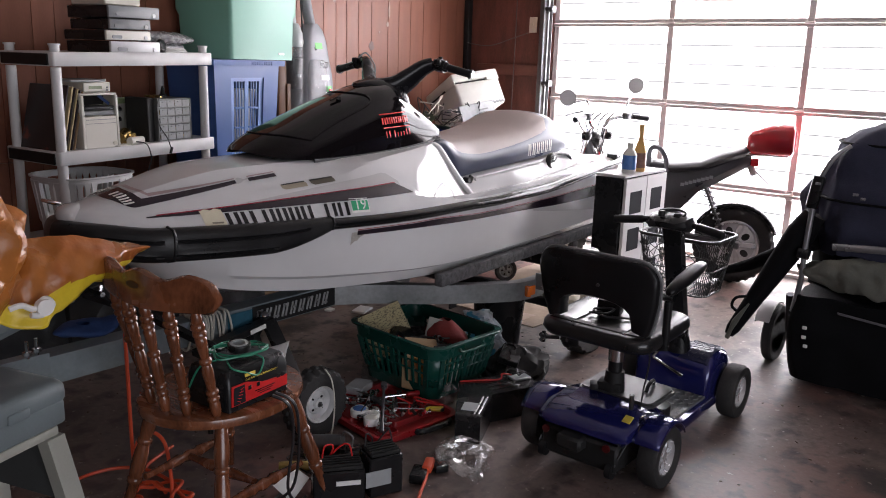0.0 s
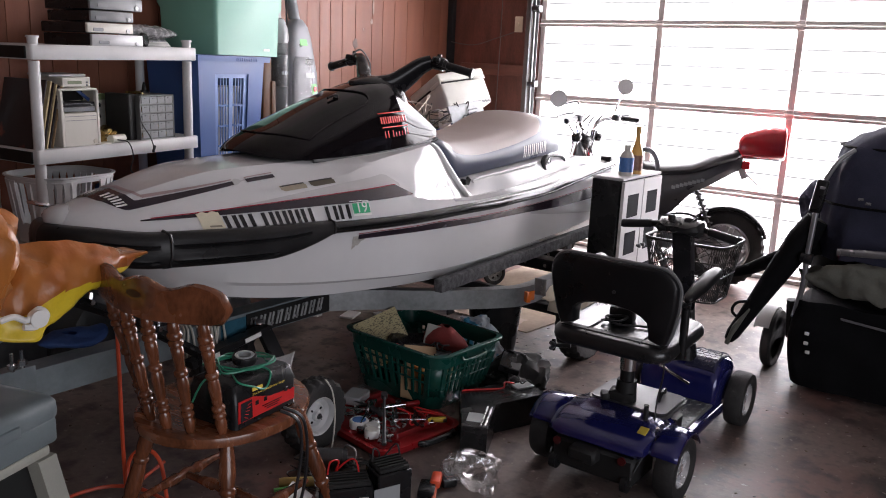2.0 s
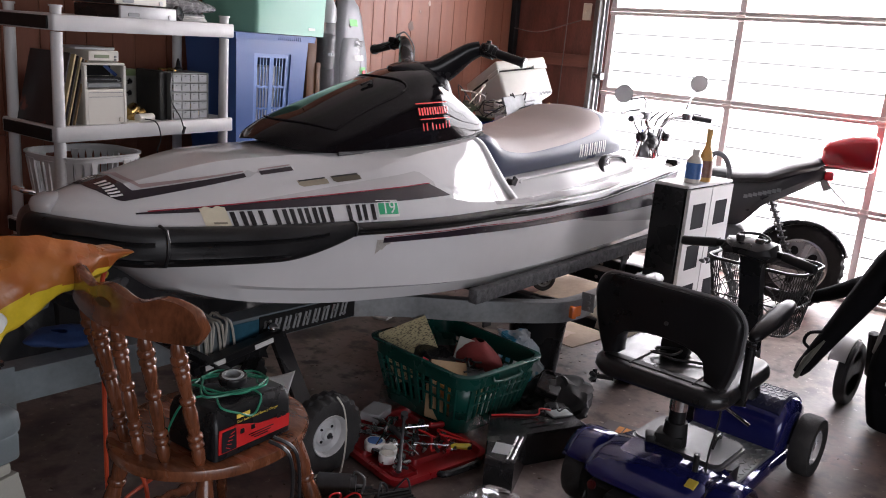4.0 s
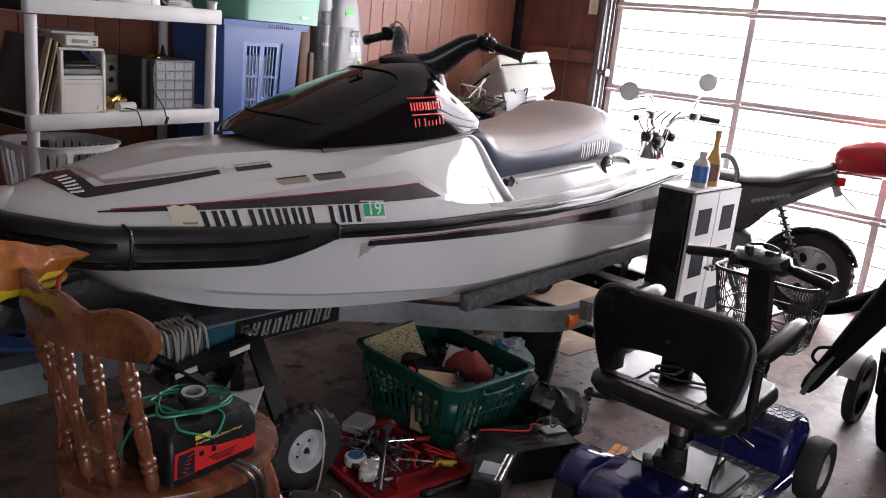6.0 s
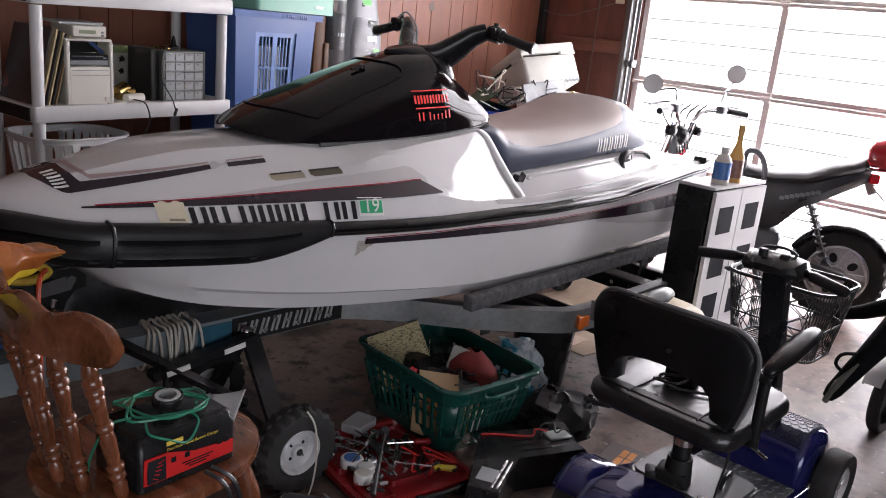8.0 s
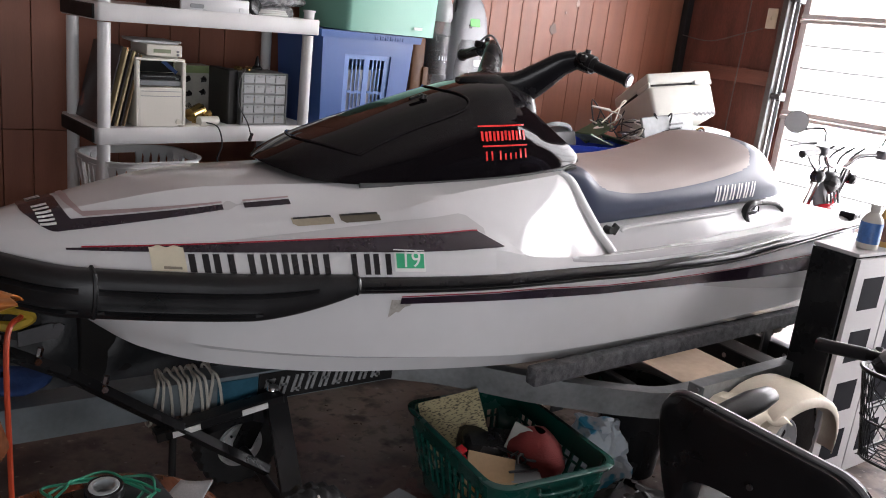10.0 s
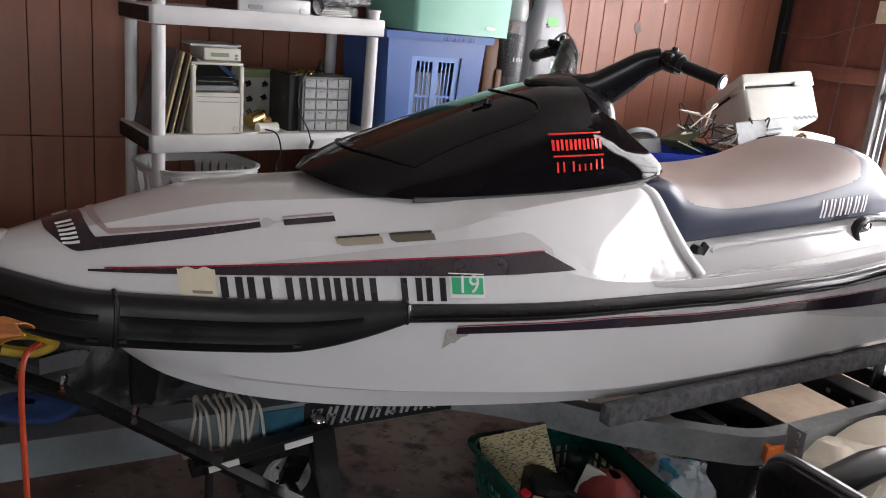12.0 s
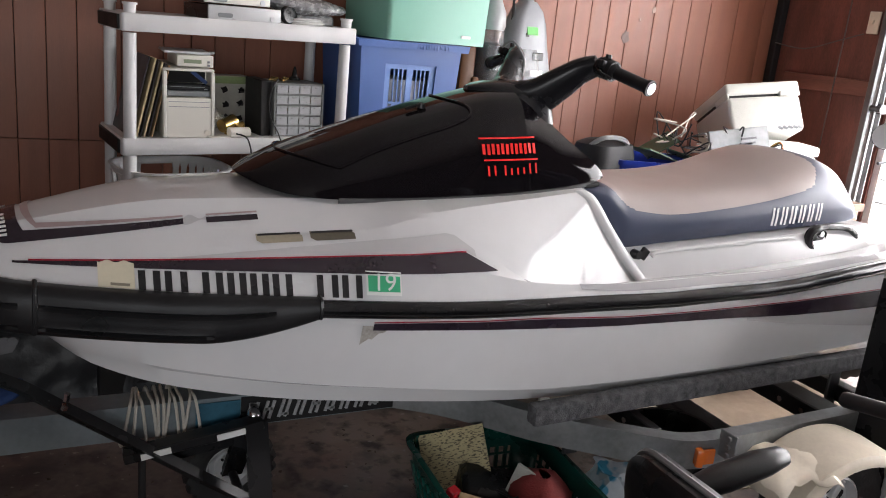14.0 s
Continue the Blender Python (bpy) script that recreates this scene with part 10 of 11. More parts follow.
    item("booklet", "grey and white booklet propped in the basket", "booklet", "photo_a", (0.10, 0.012, 0.16), (0.035, -0.03, 0.190), (-20, 10, -60), 0.002)
    item("cable_box", "dark grey set-top box in the basket", "box", "grey_p", (0.16, 0.12, 0.05), (-0.02, -0.09, 0.14), (14, -6, -20), 0.004)
    item("orange_pack", "orange printed packet inside the basket", "packet", "orange_p", (0.015, 0.10, 0.11), (-0.160, -0.10, 0.115), (0, -9, 0), 0.002)
    item("white_pack", "white printed packet inside the basket", "packet", "white_d", (0.10, 0.012, 0.07), (-0.02, -0.215, 0.09), (0, 0, 0), 0.002)
    bm = B()
    def rag(u, v):
        a = 2 * math.pi * u
        kk = math.sin(math.pi * min(max(v, 0.02), 0.98)) ** 0.6
        return V(0.10 + 0.085 * kk * math.cos(a), -0.045 + 0.11 * kk * math.sin(a), 0.11 + 0.165 * v)
    cloth(bm, 20, 14, rag, 4, 0.03)
    bmesh.ops.remove_doubles(bm, verts=bm.verts, dist=0.002)
    solo("maroon_rag", bm, M["maroon"], "maroon cloth rag heaped in the basket", "rag", m, smooth=70)
    bm = B()
    rnd = random.Random(31)
    add_tube(bm, catmull([V(rnd.uniform(-0.06, 0.14), rnd.uniform(-0.13, 0.02), rnd.uniform(0.17, 0.215)) for q in range(24)], 5), 0.004, 6)
    solo("black_lead", bm, M["wire"], "tangled black lead in the basket", "cable", m)
    bm = B()
    add_box(bm, (0.035, 0.03, 0.02), (-0.16, 0.0, 0.215), (20, 0, 30), 0.004)
    add_tube(bm, [(-0.16, 0.0, 0.205), (-0.14, -0.04, 0.165)], 0.010, 8)
    solo("red_clamp", bm, M["bike_red"], "small red clamp on the basket's papers", "clamp", m)


def make_tool_case():
    m = pose(3.150, 2.085, 0, 0, 0, -8)
    t = thing("tool_case", "open red plastic tool case lying flat with scattered tools", "tool case", m)
    W, D = 0.40, 0.44
    bm = B()
    add_tub(bm, W, D, 0.034, 0.05, 0.010, 0.97, None, 5, 0.008)
    part("shell", bm, M["tray_r"], t)
    for i, (x, y, w, d) in enumerate(((-0.10, 0.10, 0.15, 0.18), (0.08, 0.12, 0.16, 0.14), (0.05, -0.08, 0.22, 0.10), (-0.13, -0.13, 0.10, 0.12), (0.03, 0.01, 0.10, 0.05))):
        bm = B()
        add_tub(bm, w, d, 0.018, 0.015, 0.006, 0.92, pose(x, y, 0.010), 3)
        part("moulded_well", bm, M["tray_r"], t)
    bm = B()
    add_tube(bm, catmull([(-0.03, -D / 2 + 0.01, 0.02), (-0.015, -D / 2 - 0.026, 0.024), (0.12, -D / 2 - 0.026, 0.024), (0.14, -D / 2 + 0.01, 0.02)], 5), 0.012, 8)
    part("carry_handle", bm, M["blackp"], t, "black carry handle")
    rnd = random.Random(44)
    n = 0
    def tool_m(x, y, z, yaw):
        return m @ pose(x, y, z - 0.010, 0, 0, yaw)
    # sockets scattered over the case
    for i in range(56):
        bm = B()
        r, h = rnd.uniform(0.006, 0.012), rnd.uniform(0.022, 0.032)
        add_lathe(bm, [(r * 0.7, 0), (r, 0.001), (r, h * 0.6), (r * 0.85, h * 0.62), (r * 0.85, h), (r * 0.5, h), (r * 0.5, h * 0.5), (0, h * 0.5)], pose(0, 0, r, 90, 0, 0), 12)
        solo("socket", bm, M["tool_s"] if i % 3 else M["iron"], "chrome socket lying in the red tool case", "socket", tool_m(rnd.uniform(-0.16, 0.14), rnd.uniform(-0.14, 0.18), 0.036, rnd.uniform(0, 360)), group="sockets in the tool case")
    for i in range(13):
        L = rnd.uniform(0.09, 0.17)
        bm = B()
        add_box(bm, (L, 0.009, 0.005), (0, 0, 0.004), bevel=0.002)
        for sx in (-1, 1):
            add_lathe(bm, [(0.006, 0), (0.012, 0), (0.012, 0.007), (0.006, 0.007), (0.006, 0)], pose(sx * L / 2, 0, 0.001), 12)
        solo("spanner", bm, M["tool_s"] if i % 4 else M["iron"], "chrome spanner lying in the red tool case", "spanner", tool_m(rnd.uniform(-0.09, 0.08), rnd.uniform(-0.09, 0.15), 0.034 + 0.002 * i, rnd.uniform(0, 180)), group="spanners in the tool case")
    for x, y, yaw, hm, L in ((0.065, -0.13, -39, "drv_k", 0.20), (-0.03, -0.03, 80, "iron", 0.22), (-0.06, 0.05, 38, "chrome", 0.19), (0.10, 0.02, -20, "tray_r", 0.15)):
        s = thing("screwdriver", "screwdriver with a steel shaft lying in the tool case", "screwdriver", tool_m(x, y, 0.066, yaw), group="screwdrivers in the tool case")
        bm = B()
        add_cyl(bm, (-L / 2, 0, 0), (L * 0.1, 0, 0), 0.0035, seg=8)
        part("shaft", bm, M["chrome"], s)
        bm = B()
        add_tube(bm, [(L * 0.1, 0, 0), (L * 0.14, 0, 0), (L * 0.3, 0, 0), (L * 0.46, 0, 0), (L * 0.5, 0, 0)], [0.006, 0.011, 0.010, 0.012, 0.008], 10)
        part("handle", bm, M[hm], s)
    # ratchet, pliers
    p = thing("ratchet", "chrome ratchet handle standing against the tool case", "ratchet", m @ pose(-0.085, -0.085, 0.075, 0, -18, 50))
    bm = B()
    add_tube(bm, [(-0.12, 0, 0), (-0.06, 0, 0.01), (0.08, 0, 0.02), (0.12, 0, 0.02)], [0.009, 0.007, 0.005, 0.007], 10)
    add_cyl(bm, (0.125, 0, 0.010), (0.125, 0, 0.030), 0.013, seg=14)
    part("handle", bm, M["iron"], p)
    pl = thing("pliers", "pliers with red and black grips on the tool case", "pliers", tool_m(0.11, -0.06, 0.05, 55))
    for k, mt in ((-1, "tray_r"), (1, "blackp")):
        bm = B()
        add_tube(bm, catmull([(0.0, 0, 0.006), (-0.03, k * 0.016, 0.008), (-0.09, k * 0.024, 0.012), (-0.12, k * 0.016, 0.012)], 5), 0.007, 8)
        part("grip", bm, M[mt], pl)
        bm = B()
        add_tube(bm, [(0.0, 0, 0.006), (0.03, k * 0.005, 0.006), (0.06, k * 0.001, 0.006)], [0.009, 0.008, 0.003], 8)
        part("jaw", bm, M["iron"], pl)
    # round tins of tape and grease by the front edge
    for x, y, r, mt in ((-0.12, 0.02, 0.037, "lab_b"), (-0.135, -0.075, 0.030, "beige_l"), (-0.105, -0.045, 0.028, "white_d")):
        s = thing("tape_tin", "round white and blue tin in the tool case" if mt == "lab_b" else "round white tin in the tool case", "tin", tool_m(x, y, 0.038, 0), group="tins in the tool case")
        bm = B()
        add_lathe(bm, [(r, 0), (r, 0.024), (r * 0.92, 0.028), (0, 0.028)], None, 22)
        part("body", bm, M["white_d"], s)
        bm = B()
        add_lathe(bm, [(r * 0.72, 0.0285), (r * 0.7, 0.030), (0, 0.030)], None, 22)
        part("lid_print", bm, M[mt], s)
    bm = B()
    add_box(bm, (0.11, 0.08, 0.035), (0, 0, 0.0175), bevel=0.004)
    solo("parts_box", bm, M["drawer_c"], "small clear plastic parts box on the tool case", "box", tool_m(0.02, 0.215, 0.040, 28))
    bm = B()
    for i in range(2):
        a = V(rnd.uniform(0.08, 0.17), rnd.uniform(-0.14, -0.06), 0.045)
        add_tube(bm, catmull([a] + [a + V(rnd.uniform(-0.09, 0.06), rnd.uniform(-0.07, 0.07), rnd.uniform(0, 0.04)) for q in range(4)], 5), 0.0035, 6)
    solo("red_lead", bm, M["chg_red"], "loose red lead over the tool case", "cable", m)


def bag_mesh(bm, r, h, seed, rough):
    def f(u, v):
        a = 2 * math.pi * u
        k = math.sin(math.pi * min(max(v, 0.03), 0.97)) ** 0.6
        return V(r * k * math.cos(a), r * k * math.sin(a), h * v)
    cloth(bm, 36, 24, f, seed, rough)
    for v in bm.verts:
        q = v.co * 55 + V(seed, 0, 0)
        v.co += V(noise.noise(q), noise.noise(q + V(3, 0, 0)), 0.5 * noise.noise(q + V(0, 3, 0))) * r * 0.13
        v.co.z = max(v.co.z, 0.0)
    bmesh.ops.remove_doubles(bm, verts=bm.verts, dist=0.002)


def make_floor_clutter():
    # bent black battery case: a narrow end part and a wide body
    b = thing("battery_case", "bent glossy black plastic battery case with wires", "case")
    plan = [V(3.146, 1.724, 0), V(3.193, 1.639, 0), V(3.391, 1.733, 0), V(3.630, 1.641, 0), V(3.680, 1.794, 0), V(3.413, 1.925, 0)]
    mid = V(3.41, 1.77, 0)
    bm = B()
    rows = []
    for z, k in ((0.0, 0.97), (0.008, 0.99), (0.108, 1.0), (0.117, 0.99), (0.120, 0.965)):
        rows.append([mid + (p - mid) * k + V(0, 0, z) for p in plan])
    add_rings(bm, rows)
    part("body", bm, M["case_k"], b, "glossy black moulded body", 30)
    # two ribs in a bright colour that paints in their reflections
    for off in (0.012, 0.028):
        bm = B()
        u = (plan[2] - plan[1]).normalized()
        w = V(-u.y, u.x, 0)
        add_tube(bm, [plan[1] + w * off + u * 0.012 + V(0, 0, 0.05), plan[1] + w * off + u * 0.014 + V(0, 0, 0.1195), plan[1] + w * off + u * 0.185 + V(0, 0, 0.1205)], 0.004, 8)
        part("edge_highlight", bm, M["edge_light"], b, "case rib coloured bright for its reflection")
    bm = B()
    add_box(bm, (0.075, 0.062, 0.002), (3.238, 1.722, 0.1212), (0, 0, 27))
    part("label", bm, M["vac_g"], b, "pale grey label")
    bm = B()
    add_box(bm, (0.085, 0.055, 0.010), (3.615, 1.755, 0.124), (0, 0, -20), 0.003)
    part("connector_plate", bm, M["vac_g"], b)
    for k in range(3):
        bm = B()
        add_box(bm, (0.14, 0.004, 0.004), (3.50, 1.735 + 0.035 * k, 0.1205), (0, 0, -21), 0.001)
        part("moulded_rib", bm, M["case_k"], b)
    bm = B()
    add_tube(bm, catmull([(3.40, 1.905, 0.125), (3.45, 1.875, 0.123), (3.53, 1.80, 0.126), (3.55, 1.80, 0.145), (3.59, 1.78, 0.135)], 6), 0.0035, 6)
    part("red_wire", bm, M["chg_red"], b)
    bm = B()
    add_tube(bm, catmull([(3.56, 1.78, 0.124), (3.58, 1.80, 0.15), (3.62, 1.78, 0.155), (3.60, 1.75, 0.14), (3.645, 1.74, 0.14), (3.70, 1.70, 0.05), (3.72, 1.69, 0.006)], 6), 0.0035, 6)
    part("black_wire", bm, M["wire"], b)
    # two batteries by the chair
    for x, y, yaw, w, lab in ((2.583, 1.764, -37, 0.17, 0), (2.712, 1.692, -22, 0.12, 1)):
        k = thing("lead_battery", "black lead battery with a white label on the floor" if lab else "black lead battery with printed front on the floor", "battery", pose(x, y, 0, 0, 0, yaw), group="batteries on the floor")
        bm = B()
        add_box(bm, (w, 0.10, 0.11 + 0.03 * lab), (0, 0, 0.055 + 0.015 * lab), bevel=0.005)
        part("case", bm, M["blackp"], k)
        bm = B()
        add_box(bm, (w - 0.012, 0.088, 0.014), (0, 0, 0.117 + 0.03 * lab), bevel=0.004)
        for i in range(5):
            add_box(bm, (w - 0.02, 0.006, 0.006), (0, -0.032 + 0.016 * i, 0.126 + 0.03 * lab))
        part("lid", bm, M["blackm"], k)
        bm = B()
        add_box(bm, (0.09 if lab else 0.08, 0.002, 0.055 if lab else 0.016), (-0.03 if lab else 0.03, -0.051, 0.07), (0, 0, 0))
        part("label", bm, M["vac_g"] if lab else M["white_d"], k, "pale label drawn as a plain patch")
        bm = B()
        for i, sx in enumerate((-1, 1)):
            add_tube(bm, catmull([(sx * 0.05, 0.02, 0.125 + 0.03 * lab), (sx * 0.04, 0.03, 0.165 + 0.03 * lab), (sx * 0.01, 0.05, 0.15), (-0.05, 0.07, 0.05 + 0.02 * i), (-0.07, 0.09, 0.008)], 6), 0.003, 6)
        part("leads", bm, M["wire"] if lab else M["chg_red"], k)
    # motor, hammer, wires
    mo = thing("small_motor", "greasy dark cylindrical electric motor on the floor", "motor", pose(2.765, 2.01, 0, 0, 0, -47))
    bm = B()
    add_tube(bm, [(-0.06, 0, 0.036), (-0.058, 0, 0.036), (0.045, 0, 0.036), (0.046, 0, 0.036), (0.062, 0, 0.036)], [0.03, 0.036, 0.036, 0.033, 0.031], 18)
    part("housing", bm, M["iron"], mo)
    bm = B()
    add_cyl(bm, (0.062, 0, 0.036), (0.085, 0, 0.036), 0.006, seg=10)
    add_tube(bm, catmull([(0.05, 0.02, 0.06), (0.06, 0.0, 0.085), (0.09, -0.02, 0.07), (0.08, -0.04, 0.02)], 5), 0.004, 6)
    part("shaft_and_wires", bm, M["galv"], mo)
    hm = thing("hammer", "hammer with a worn yellow handle lying on the floor", "hammer", pose(2.645, 1.955, 0, 0, 0, -42))
    bm = B()
    add_tube(bm, [(-0.12, 0, 0.018), (-0.10, 0, 0.018), (0.02, 0, 0.016), (0.13, 0, 0.018)], [0.015, 0.018, 0.016, 0.013], 10)
    part("handle", bm, M["hammer"], hm)
    bm = B()
    add_cyl(bm, (0.13, -0.05, 0.02), (0.13, 0.045, 0.02), 0.014, seg=12)
    part("head", bm, M["iron"], hm)
    bm = B()
    rnd = random.Random(77)
    for i in range(9):
        a = V(rnd.uniform(2.62, 2.92), rnd.uniform(1.85, 2.10), 0.006)
        add_tube(bm, catmull([a] + [a + V(rnd.uniform(-0.08, 0.08), rnd.uniform(-0.08, 0.08), rnd.uniform(0, 0.03)) for q in range(4)], 5), 0.0025, 5)
    solo("wire_scraps", bm, M["wire"], "scraps of black wire on the concrete floor", "wire", kind="stuff")
    bm = B()
    add_tube(bm, catmull([(2.83, 2.10, 0.285), (2.85, 2.085, 0.24), (2.86, 2.08, 0.15), (2.84, 2.07, 0.05), (2.80, 2.06, 0.008), (2.75, 2.09, 0.006), (2.78, 2.12, 0.02), (2.83, 2.09, 0.006), (2.86, 2.02, 0.006)], 7), 0.003, 6)
    solo("yellow_wire", bm, M["rope"], "pale yellow wire looped over the dolly wheel", "wire")
    bm = B()
    add_prism(bm, [(-0.06, -0.04), (0.05, -0.05), (0.07, 0.03), (-0.03, 0.05)], 0.001, pose(2.49, 1.90, 0.03, 18, -22, 20))
    solo("torn_card", bm, M["white_d"], "torn pale card on the floor by the chair", "card")
    bm = B()
    add_cyl(bm, (2.74, 2.01, 0.006), (2.84, 1.93, 0.006), 0.004, seg=8)
    solo("steel_rod", bm, M["iron"], "thin steel rod lying on the floor", "rod")
    bm = B()
    add_cyl(bm, (2.52, 2.02, 0.010), (2.58, 1.98, 0.012), 0.008, seg=8)
    solo("green_driver", bm, M["lime"], "green screwdriver handle on the floor", "screwdriver")
    # plug, clear bags
    bm = B()
    add_box(bm, (0.085, 0.055, 0.035), (0, 0, 0.0175), bevel=0.006, seg=2)
    add_box(bm, (0.05, 0.05, 0.03), (0.08, -0.06, 0.015), (0, 0, 30), 0.006, 2)
    solo("plug_adaptor", bm, M["blackp"], "black plug adaptor at the cord's end", "plug", pose(2.85, 1.64, 0, 0, 0, 30))
    bm = B()
    bag_mesh(bm, 0.10, 0.085, 3, 0.07)
    solo("clear_bag", bm, M["wrap"], "crumpled clear plastic bag on the floor", "bag", pose(3.02, 1.56, 0.012), smooth=25)
    bm = B()
    bag_mesh(bm, 0.045, 0.08, 8, 0.05)
    solo("clear_bag", bm, M["wrap"], "small crumpled clear bag beside the battery case", "bag", pose(3.365, 1.955, 0.014), smooth=25)
    bm = B()
    def film(u, v):
        return V(0.10 * (u - 0.5) + 0.03 * v, 0.03 * math.sin(4 * u), 0.02 + 0.22 * v * (1 - 0.35 * u))
    cloth(bm, 10, 14, film, 11, 0.03)
    solo("clear_film", bm, M["wrap"], "upright crumpled clear film by the basket", "film", pose(3.295, 2.31, 0, 0, 0, 40), smooth=25)
    # black bucket, carrier bag, foil and rubbish
    bk = thing("bucket", "black plastic bucket under the trailer", "bucket", pose(4.13, 2.245, 0))
    bm = B()
    add_lathe(bm, [(0.105, 0), (0.135, 0.30), (0.142, 0.305), (0.142, 0.318), (0.128, 0.318), (0.10, 0.01), (0, 0.01)], None, 26)
    part("pail", bm, M["blackp"], bk)
    bm = B()
    add_tube(bm, catmull([(0.14, 0, 0.30), (0.10, -0.10, 0.295), (0, -0.15, 0.29), (-0.10, -0.10, 0.295), (-0.14, 0, 0.30)], 5), 0.003, 6)
    part("bail", bm, M["iron"], bk)
    bm = B()
    bag_mesh(bm, 0.095, 0.27, 5, 0.09)
    solo("carrier_bag", bm, M["carrier"], "white and blue plastic carrier bag beside the basket", "bag", pose(3.915, 2.20, 0.01), smooth=25)
    bm = B()
    bag_mesh(bm, 0.15, 0.13, 14, 0.06)
    solo("black_sack", bm, M["blackm"], "crumpled black plastic sack on the floor", "sack", pose(3.80, 1.93, 0.012), smooth=30)
    bm = B()
    bag_mesh(bm, 0.038, 0.035, 19, 0.05)
    solo("foil_scrap", bm, M["tin"], "crumpled silver foil on the black sack", "foil", pose(3.885, 1.84, 0.07), smooth=20)
    bm = B()
    add_box(bm, (0.13, 0.09, 0.03), (0, 0, 0), (14, -8, 25), 0.004)
    solo("dark_gadget", bm, M["blackp"], "dark flat gadget lying on the black sack", "gadget", pose(3.75, 1.90, 0.145))
    # orange printed carton flat on the floor
    oc = thing("printed_mat", "flat brown carton printed with orange blocks on the floor", "carton", pose(3.80, 1.60, 0, 0, 0, 12))
    bm = B()
    add_box(bm, (0.26, 0.17, 0.03), (0, 0, 0.015), bevel=0.003)
    part("box", bm, M["stud_d"], oc)
    for i in range(3):
        for j in range(2):
            bm = B()
            add_box(bm, (0.055, 0.022, 0.001), (-0.06 + 0.062 * i, -0.01 + 0.028 * j, 0.0312))
            part("printed_block", bm, M["orange_p"], oc, "orange printed block")
    bm = B()
    add_box(bm, (0.16, 0.02, 0.001), (0.0, -0.05, 0.0312))
    part("printed_bar", bm, M["white_d"], oc, "white printed bar")
    # papers and caster under the far end
    for x, y, yaw, w, d in ((4.08, 3.17, 20, 0.12, 0.08), (4.20, 3.05, 70, 0.09, 0.05), (3.95, 3.3, 10, 0.05, 0.04)):
        bm = B()
        add_box(bm, (w, d, 0.012), (0, 0, 0.006), (0, 0, yaw), 0.002)
        solo("paper_scrap", bm, M["white_d"], "white paper scrap on the floor under the trailer", "paper", pose(x, y, 0), group="paper scraps on the floor")
    cs = thing("caster", "grey-rimmed caster wheel standing on the floor", "caster", pose(5.15, 2.93, 0.0235))
    make_wheel(cs, (0, 0, 0.075), (-0.5, -0.85, 0), 0.075, 0.03, 0.05, M["galv"], 0, 5)
    bm = B()
    add_box(bm, (0.05, 0.06, 0.10), (0.0, 0.0, 0.17), bevel=0.004)
    add_cyl(bm, (0.0, 0, 0.075), (0.0, 0, 0.14), 0.012, seg=8)
    part("fork", bm, M["iron"], cs)
    # big tan sheet that paints the brightly lit floor under the trailer's back
    bm = B()
    rnd = random.Random(15)
    edge = []
    corners = [(4.52, 2.30), (5.55, 2.20), (5.62, 2.98), (5.30, 3.02), (5.18, 2.94), (4.60, 3.02)]
    for (xa, ya), (xb, yb) in zip(corners, corners[1:] + corners[:1]):
        for q in range(8):
            t = q / 8
            edge.append((xa + (xb - xa) * t + rnd.uniform(-0.008, 0.008), ya + (yb - ya) * t + rnd.uniform(-0.008, 0.008)))
    add_prism(bm, edge, 0.005, pose(0, 0, 0.002))
    for v in bm.verts:
        v.co.z += max(0.0, (v.co.x - 4.75) * 0.0343) + max(0.0, (v.co.x - 5.1) * 0.0517)
    solo("lit_floor_patch", bm, M["lit_floor_t"], "tan sheet painting brightly lit floor under the trailer", "cardboard")
    # litter flecks
    bm = B()
    rnd = random.Random(91)
    for i in range(420):
        x, y = rnd.uniform(1.4, 4.75), rnd.uniform(0.1, 3.4)
        s = rnd.uniform(0.003, 0.013)
        vs = add_box(bm, (s, s * rnd.uniform(0.3, 1), 0.002), (x, y, 0.0015), (rnd.uniform(-12, 12), rnd.uniform(-12, 12), rnd.uniform(0, 180)))
    solo("floor_litter", bm, M["litter"], "small leaves and grit scattered on the floor", "litter", kind="stuff", smooth=0)


M["tool_s"] = mat("worn_tool_steel", (0.50, 0.50, 0.51), 0.28, 1.0, 0.35, 30, 0.04, 90)
M["lit_floor_t"] = mat("dusty_lit_floor_tan", (0.44, 0.34, 0.25), 0.85, 0, 0.2, 3, 0.25, 30, dirt=0.5, dirt_colour=(0.20, 0.14, 0.10))
M["case_k"] = mat("glossy_black_moulding", (0.010, 0.010, 0.011), 0.24, 0, 0.2, 9, 0.04, 70, spec=0.45, dirt=0.3, dirt_colour=(0.05, 0.045, 0.04))
M["edge_light"] = mat("bright_edge_highlight", (0.45, 0.45, 0.45), 0.3, 0.6, 0.3, 30)
M["drv_k"] = mat("black_and_yellow_grip", (0.012, 0.012, 0.012), 0.35, 0, 0.1)
two_tone(M["drv_k"], (0.55, 0.42, 0.03), 0.52, 0.56, 22, 2)
M["card_p"] = mat("printed_yellowed_sheet", (0.42, 0.36, 0.20), 0.7, 0, 0.15, 10)
two_tone(M["card_p"], (0.10, 0.085, 0.05), 0.54, 0.60, 90, 2, (1, 1, 3))
M["litter"] = mat("dry_leaf_grit", (0.10, 0.075, 0.055), 0.9, 0, 0.5, 40)
make_green_basket()
make_tool_case()
make_floor_clutter()


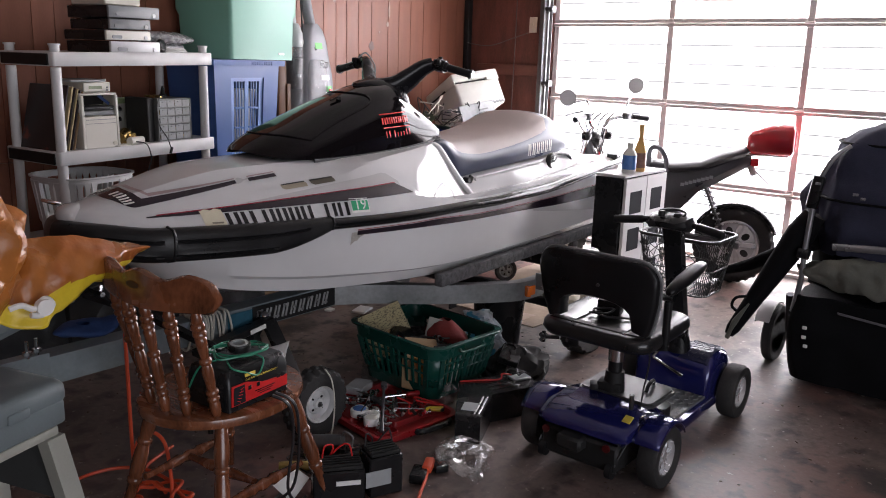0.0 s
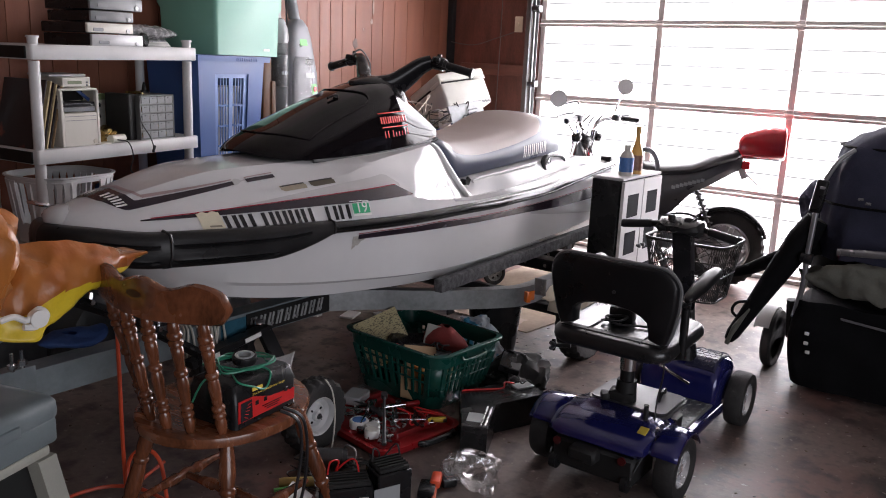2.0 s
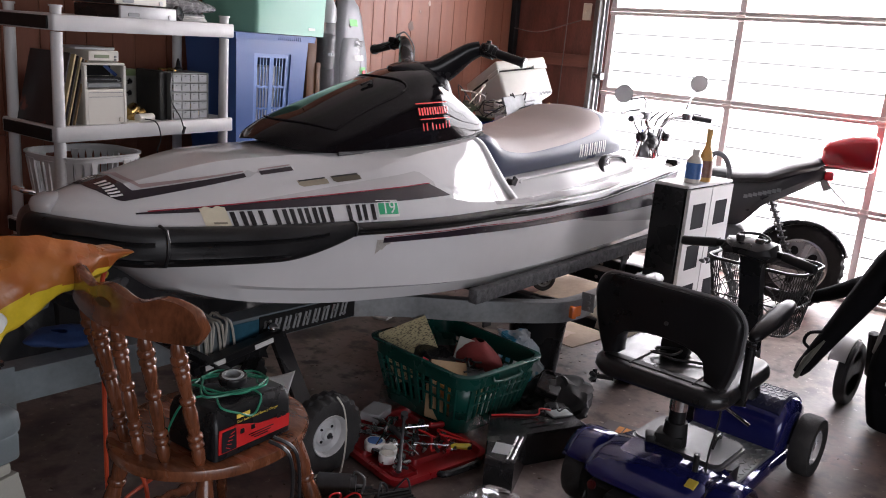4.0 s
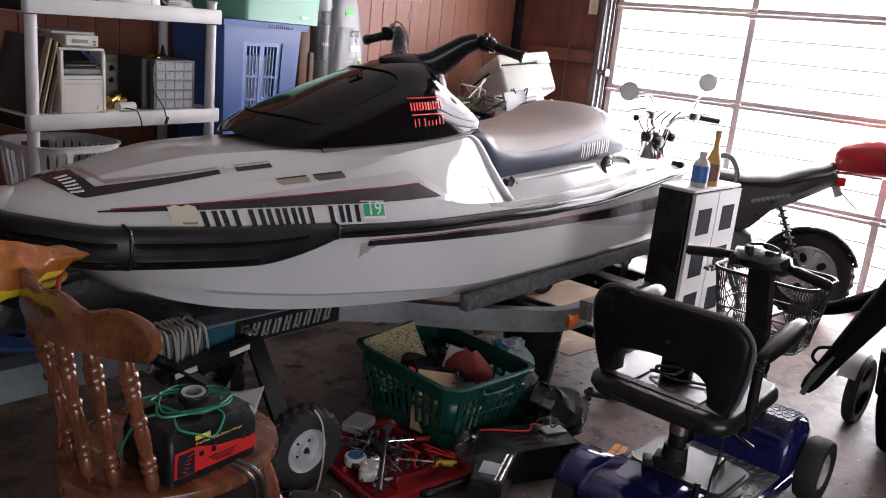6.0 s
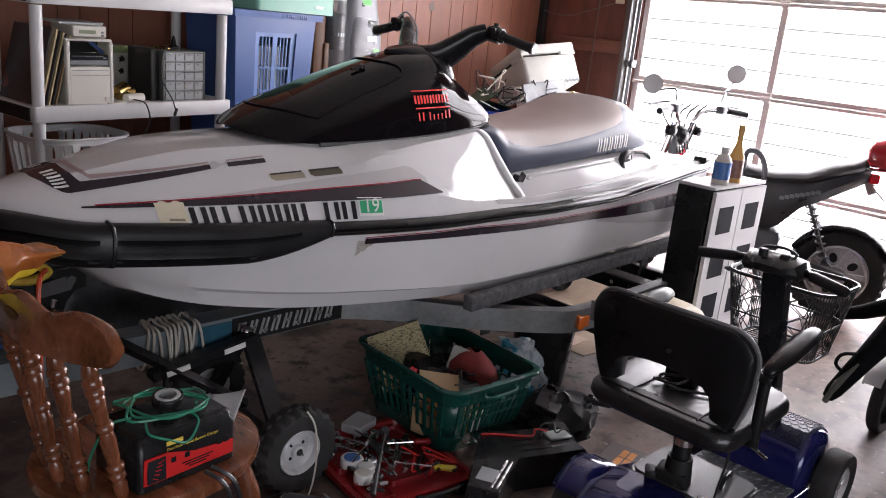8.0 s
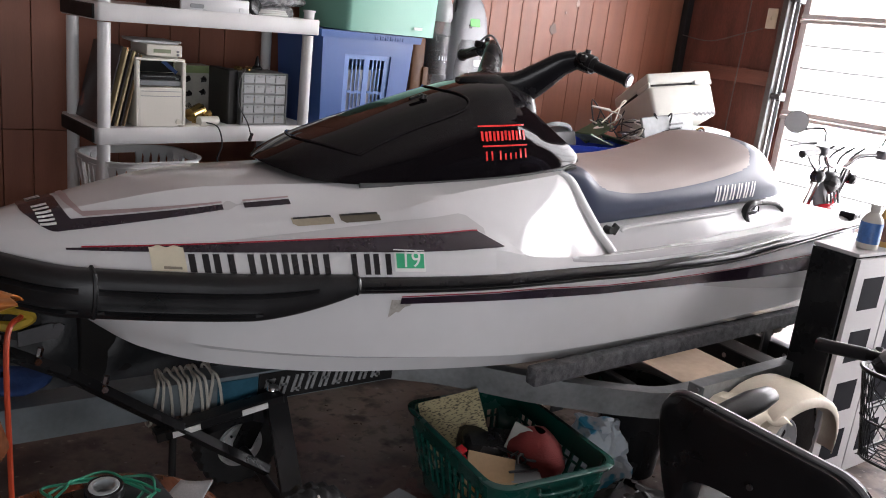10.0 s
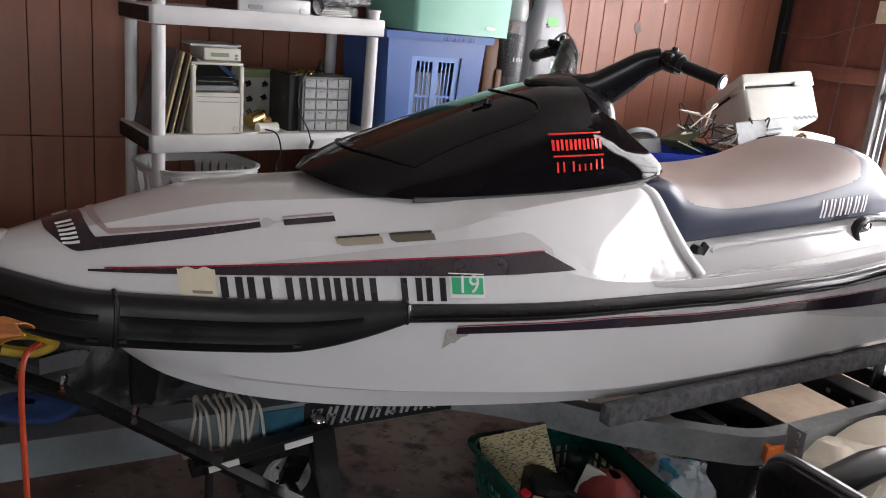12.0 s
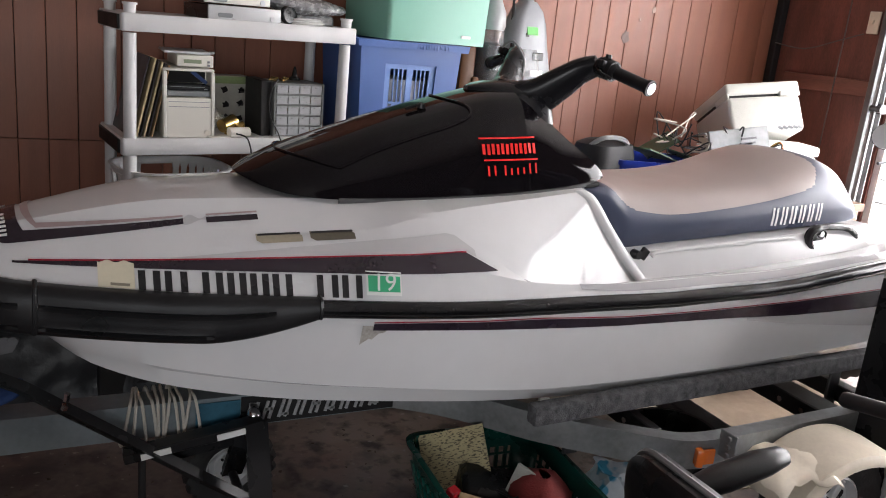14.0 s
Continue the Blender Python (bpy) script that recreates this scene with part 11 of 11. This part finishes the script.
def make_lower_shelf_cover():
    # made-up sheet that keeps the space below the shelf dark
    bm = B()
    def heap(u, v):
        x = 1.55 + 2.05 * u
        top = 0.56 + 0.06 * math.sin(5 * u + 1)
        if v < 0.7:
            return V(x, 3.40 + 0.09 * (v / 0.7), 0.004 + (top - 0.004) * (v / 0.7))
        return V(x, 3.49 + 0.07 * (v - 0.7) / 0.3, top - 0.02 * (v - 0.7) / 0.3)
    cloth(bm, 60, 26, heap, 15, 0.035)
    for w in bm.verts:
        w.co.z = max(w.co.z, 0.002)
    sh = solo("darkening_sheet", bm, M["sheet_d"], "added dark crumpled sheet that darkens the space below the shelf", "sheet", smooth=60)
    sh.modifiers.new("thick", "SOLIDIFY").thickness = 0.004
    bm = B()
    def wad(u, v):
        a = 2 * math.pi * u
        k = math.sin(math.pi * min(max(v, 0.02), 0.98)) ** 0.6
        return V(0.11 * k * math.cos(a), 0.05 * k * math.sin(a), 0.05 * v)
    cloth(bm, 24, 14, wad, 22, 0.03)
    bmesh.ops.remove_doubles(bm, verts=bm.verts, dist=0.002)
    lo = min(w.co.z for w in bm.verts)
    for w in bm.verts:
        w.co.z -= lo
    solo("blue_cloth", bm, M["cloth_b"], "crumpled dark blue cloth lying on the trailer tongue", "cloth", pose(2.19, 2.60, 0.449, 0, 0, 5), smooth=60)


    # second tan sheet, its pale colour standing in for daylight on the floor
    bm = B()
    rnd = random.Random(77)
    run = [(-0.43 + 0.86 * i / 24, -0.33 + rnd.uniform(-0.006, 0.006)) for i in range(25)] + [(0.43 + rnd.uniform(-0.004, 0.004), -0.33 + 0.66 * i / 12) for i in range(1, 12)]
    run += [(0.43 - 0.86 * i / 24, 0.33 + rnd.uniform(-0.03, 0.02)) for i in range(25)] + [(-0.43, 0.33 - 0.66 * i / 12) for i in range(1, 12)]
    add_prism(bm, run, 0.006, pose(0, 0, 0.004))
    solo("lit_floor_sheet", bm, M["lit_floor_t"], "second tan sheet painting brightly lit floor under the trailer", "cardboard", pose(4.98, 2.74, 0.0, 0, 0, 2), smooth=0)


M["lit_floor_t"] = mat("lit_floor_tan", (0.50, 0.38, 0.30), 0.85, 0, 0.15, 5, 0.08, 90, dirt=0.3, dirt_colour=(0.25, 0.17, 0.13))
M["sheet_d"] = mat("darkening_sheet_black", (0.022, 0.024, 0.027), 0.4, 0, 0.3, 7, 0.6, 30)
M["cloth_b"] = mat("dark_blue_cloth", (0.02, 0.05, 0.16), 0.8, 0, 0.2, 12, 0.3, 120)
make_lower_shelf_cover()
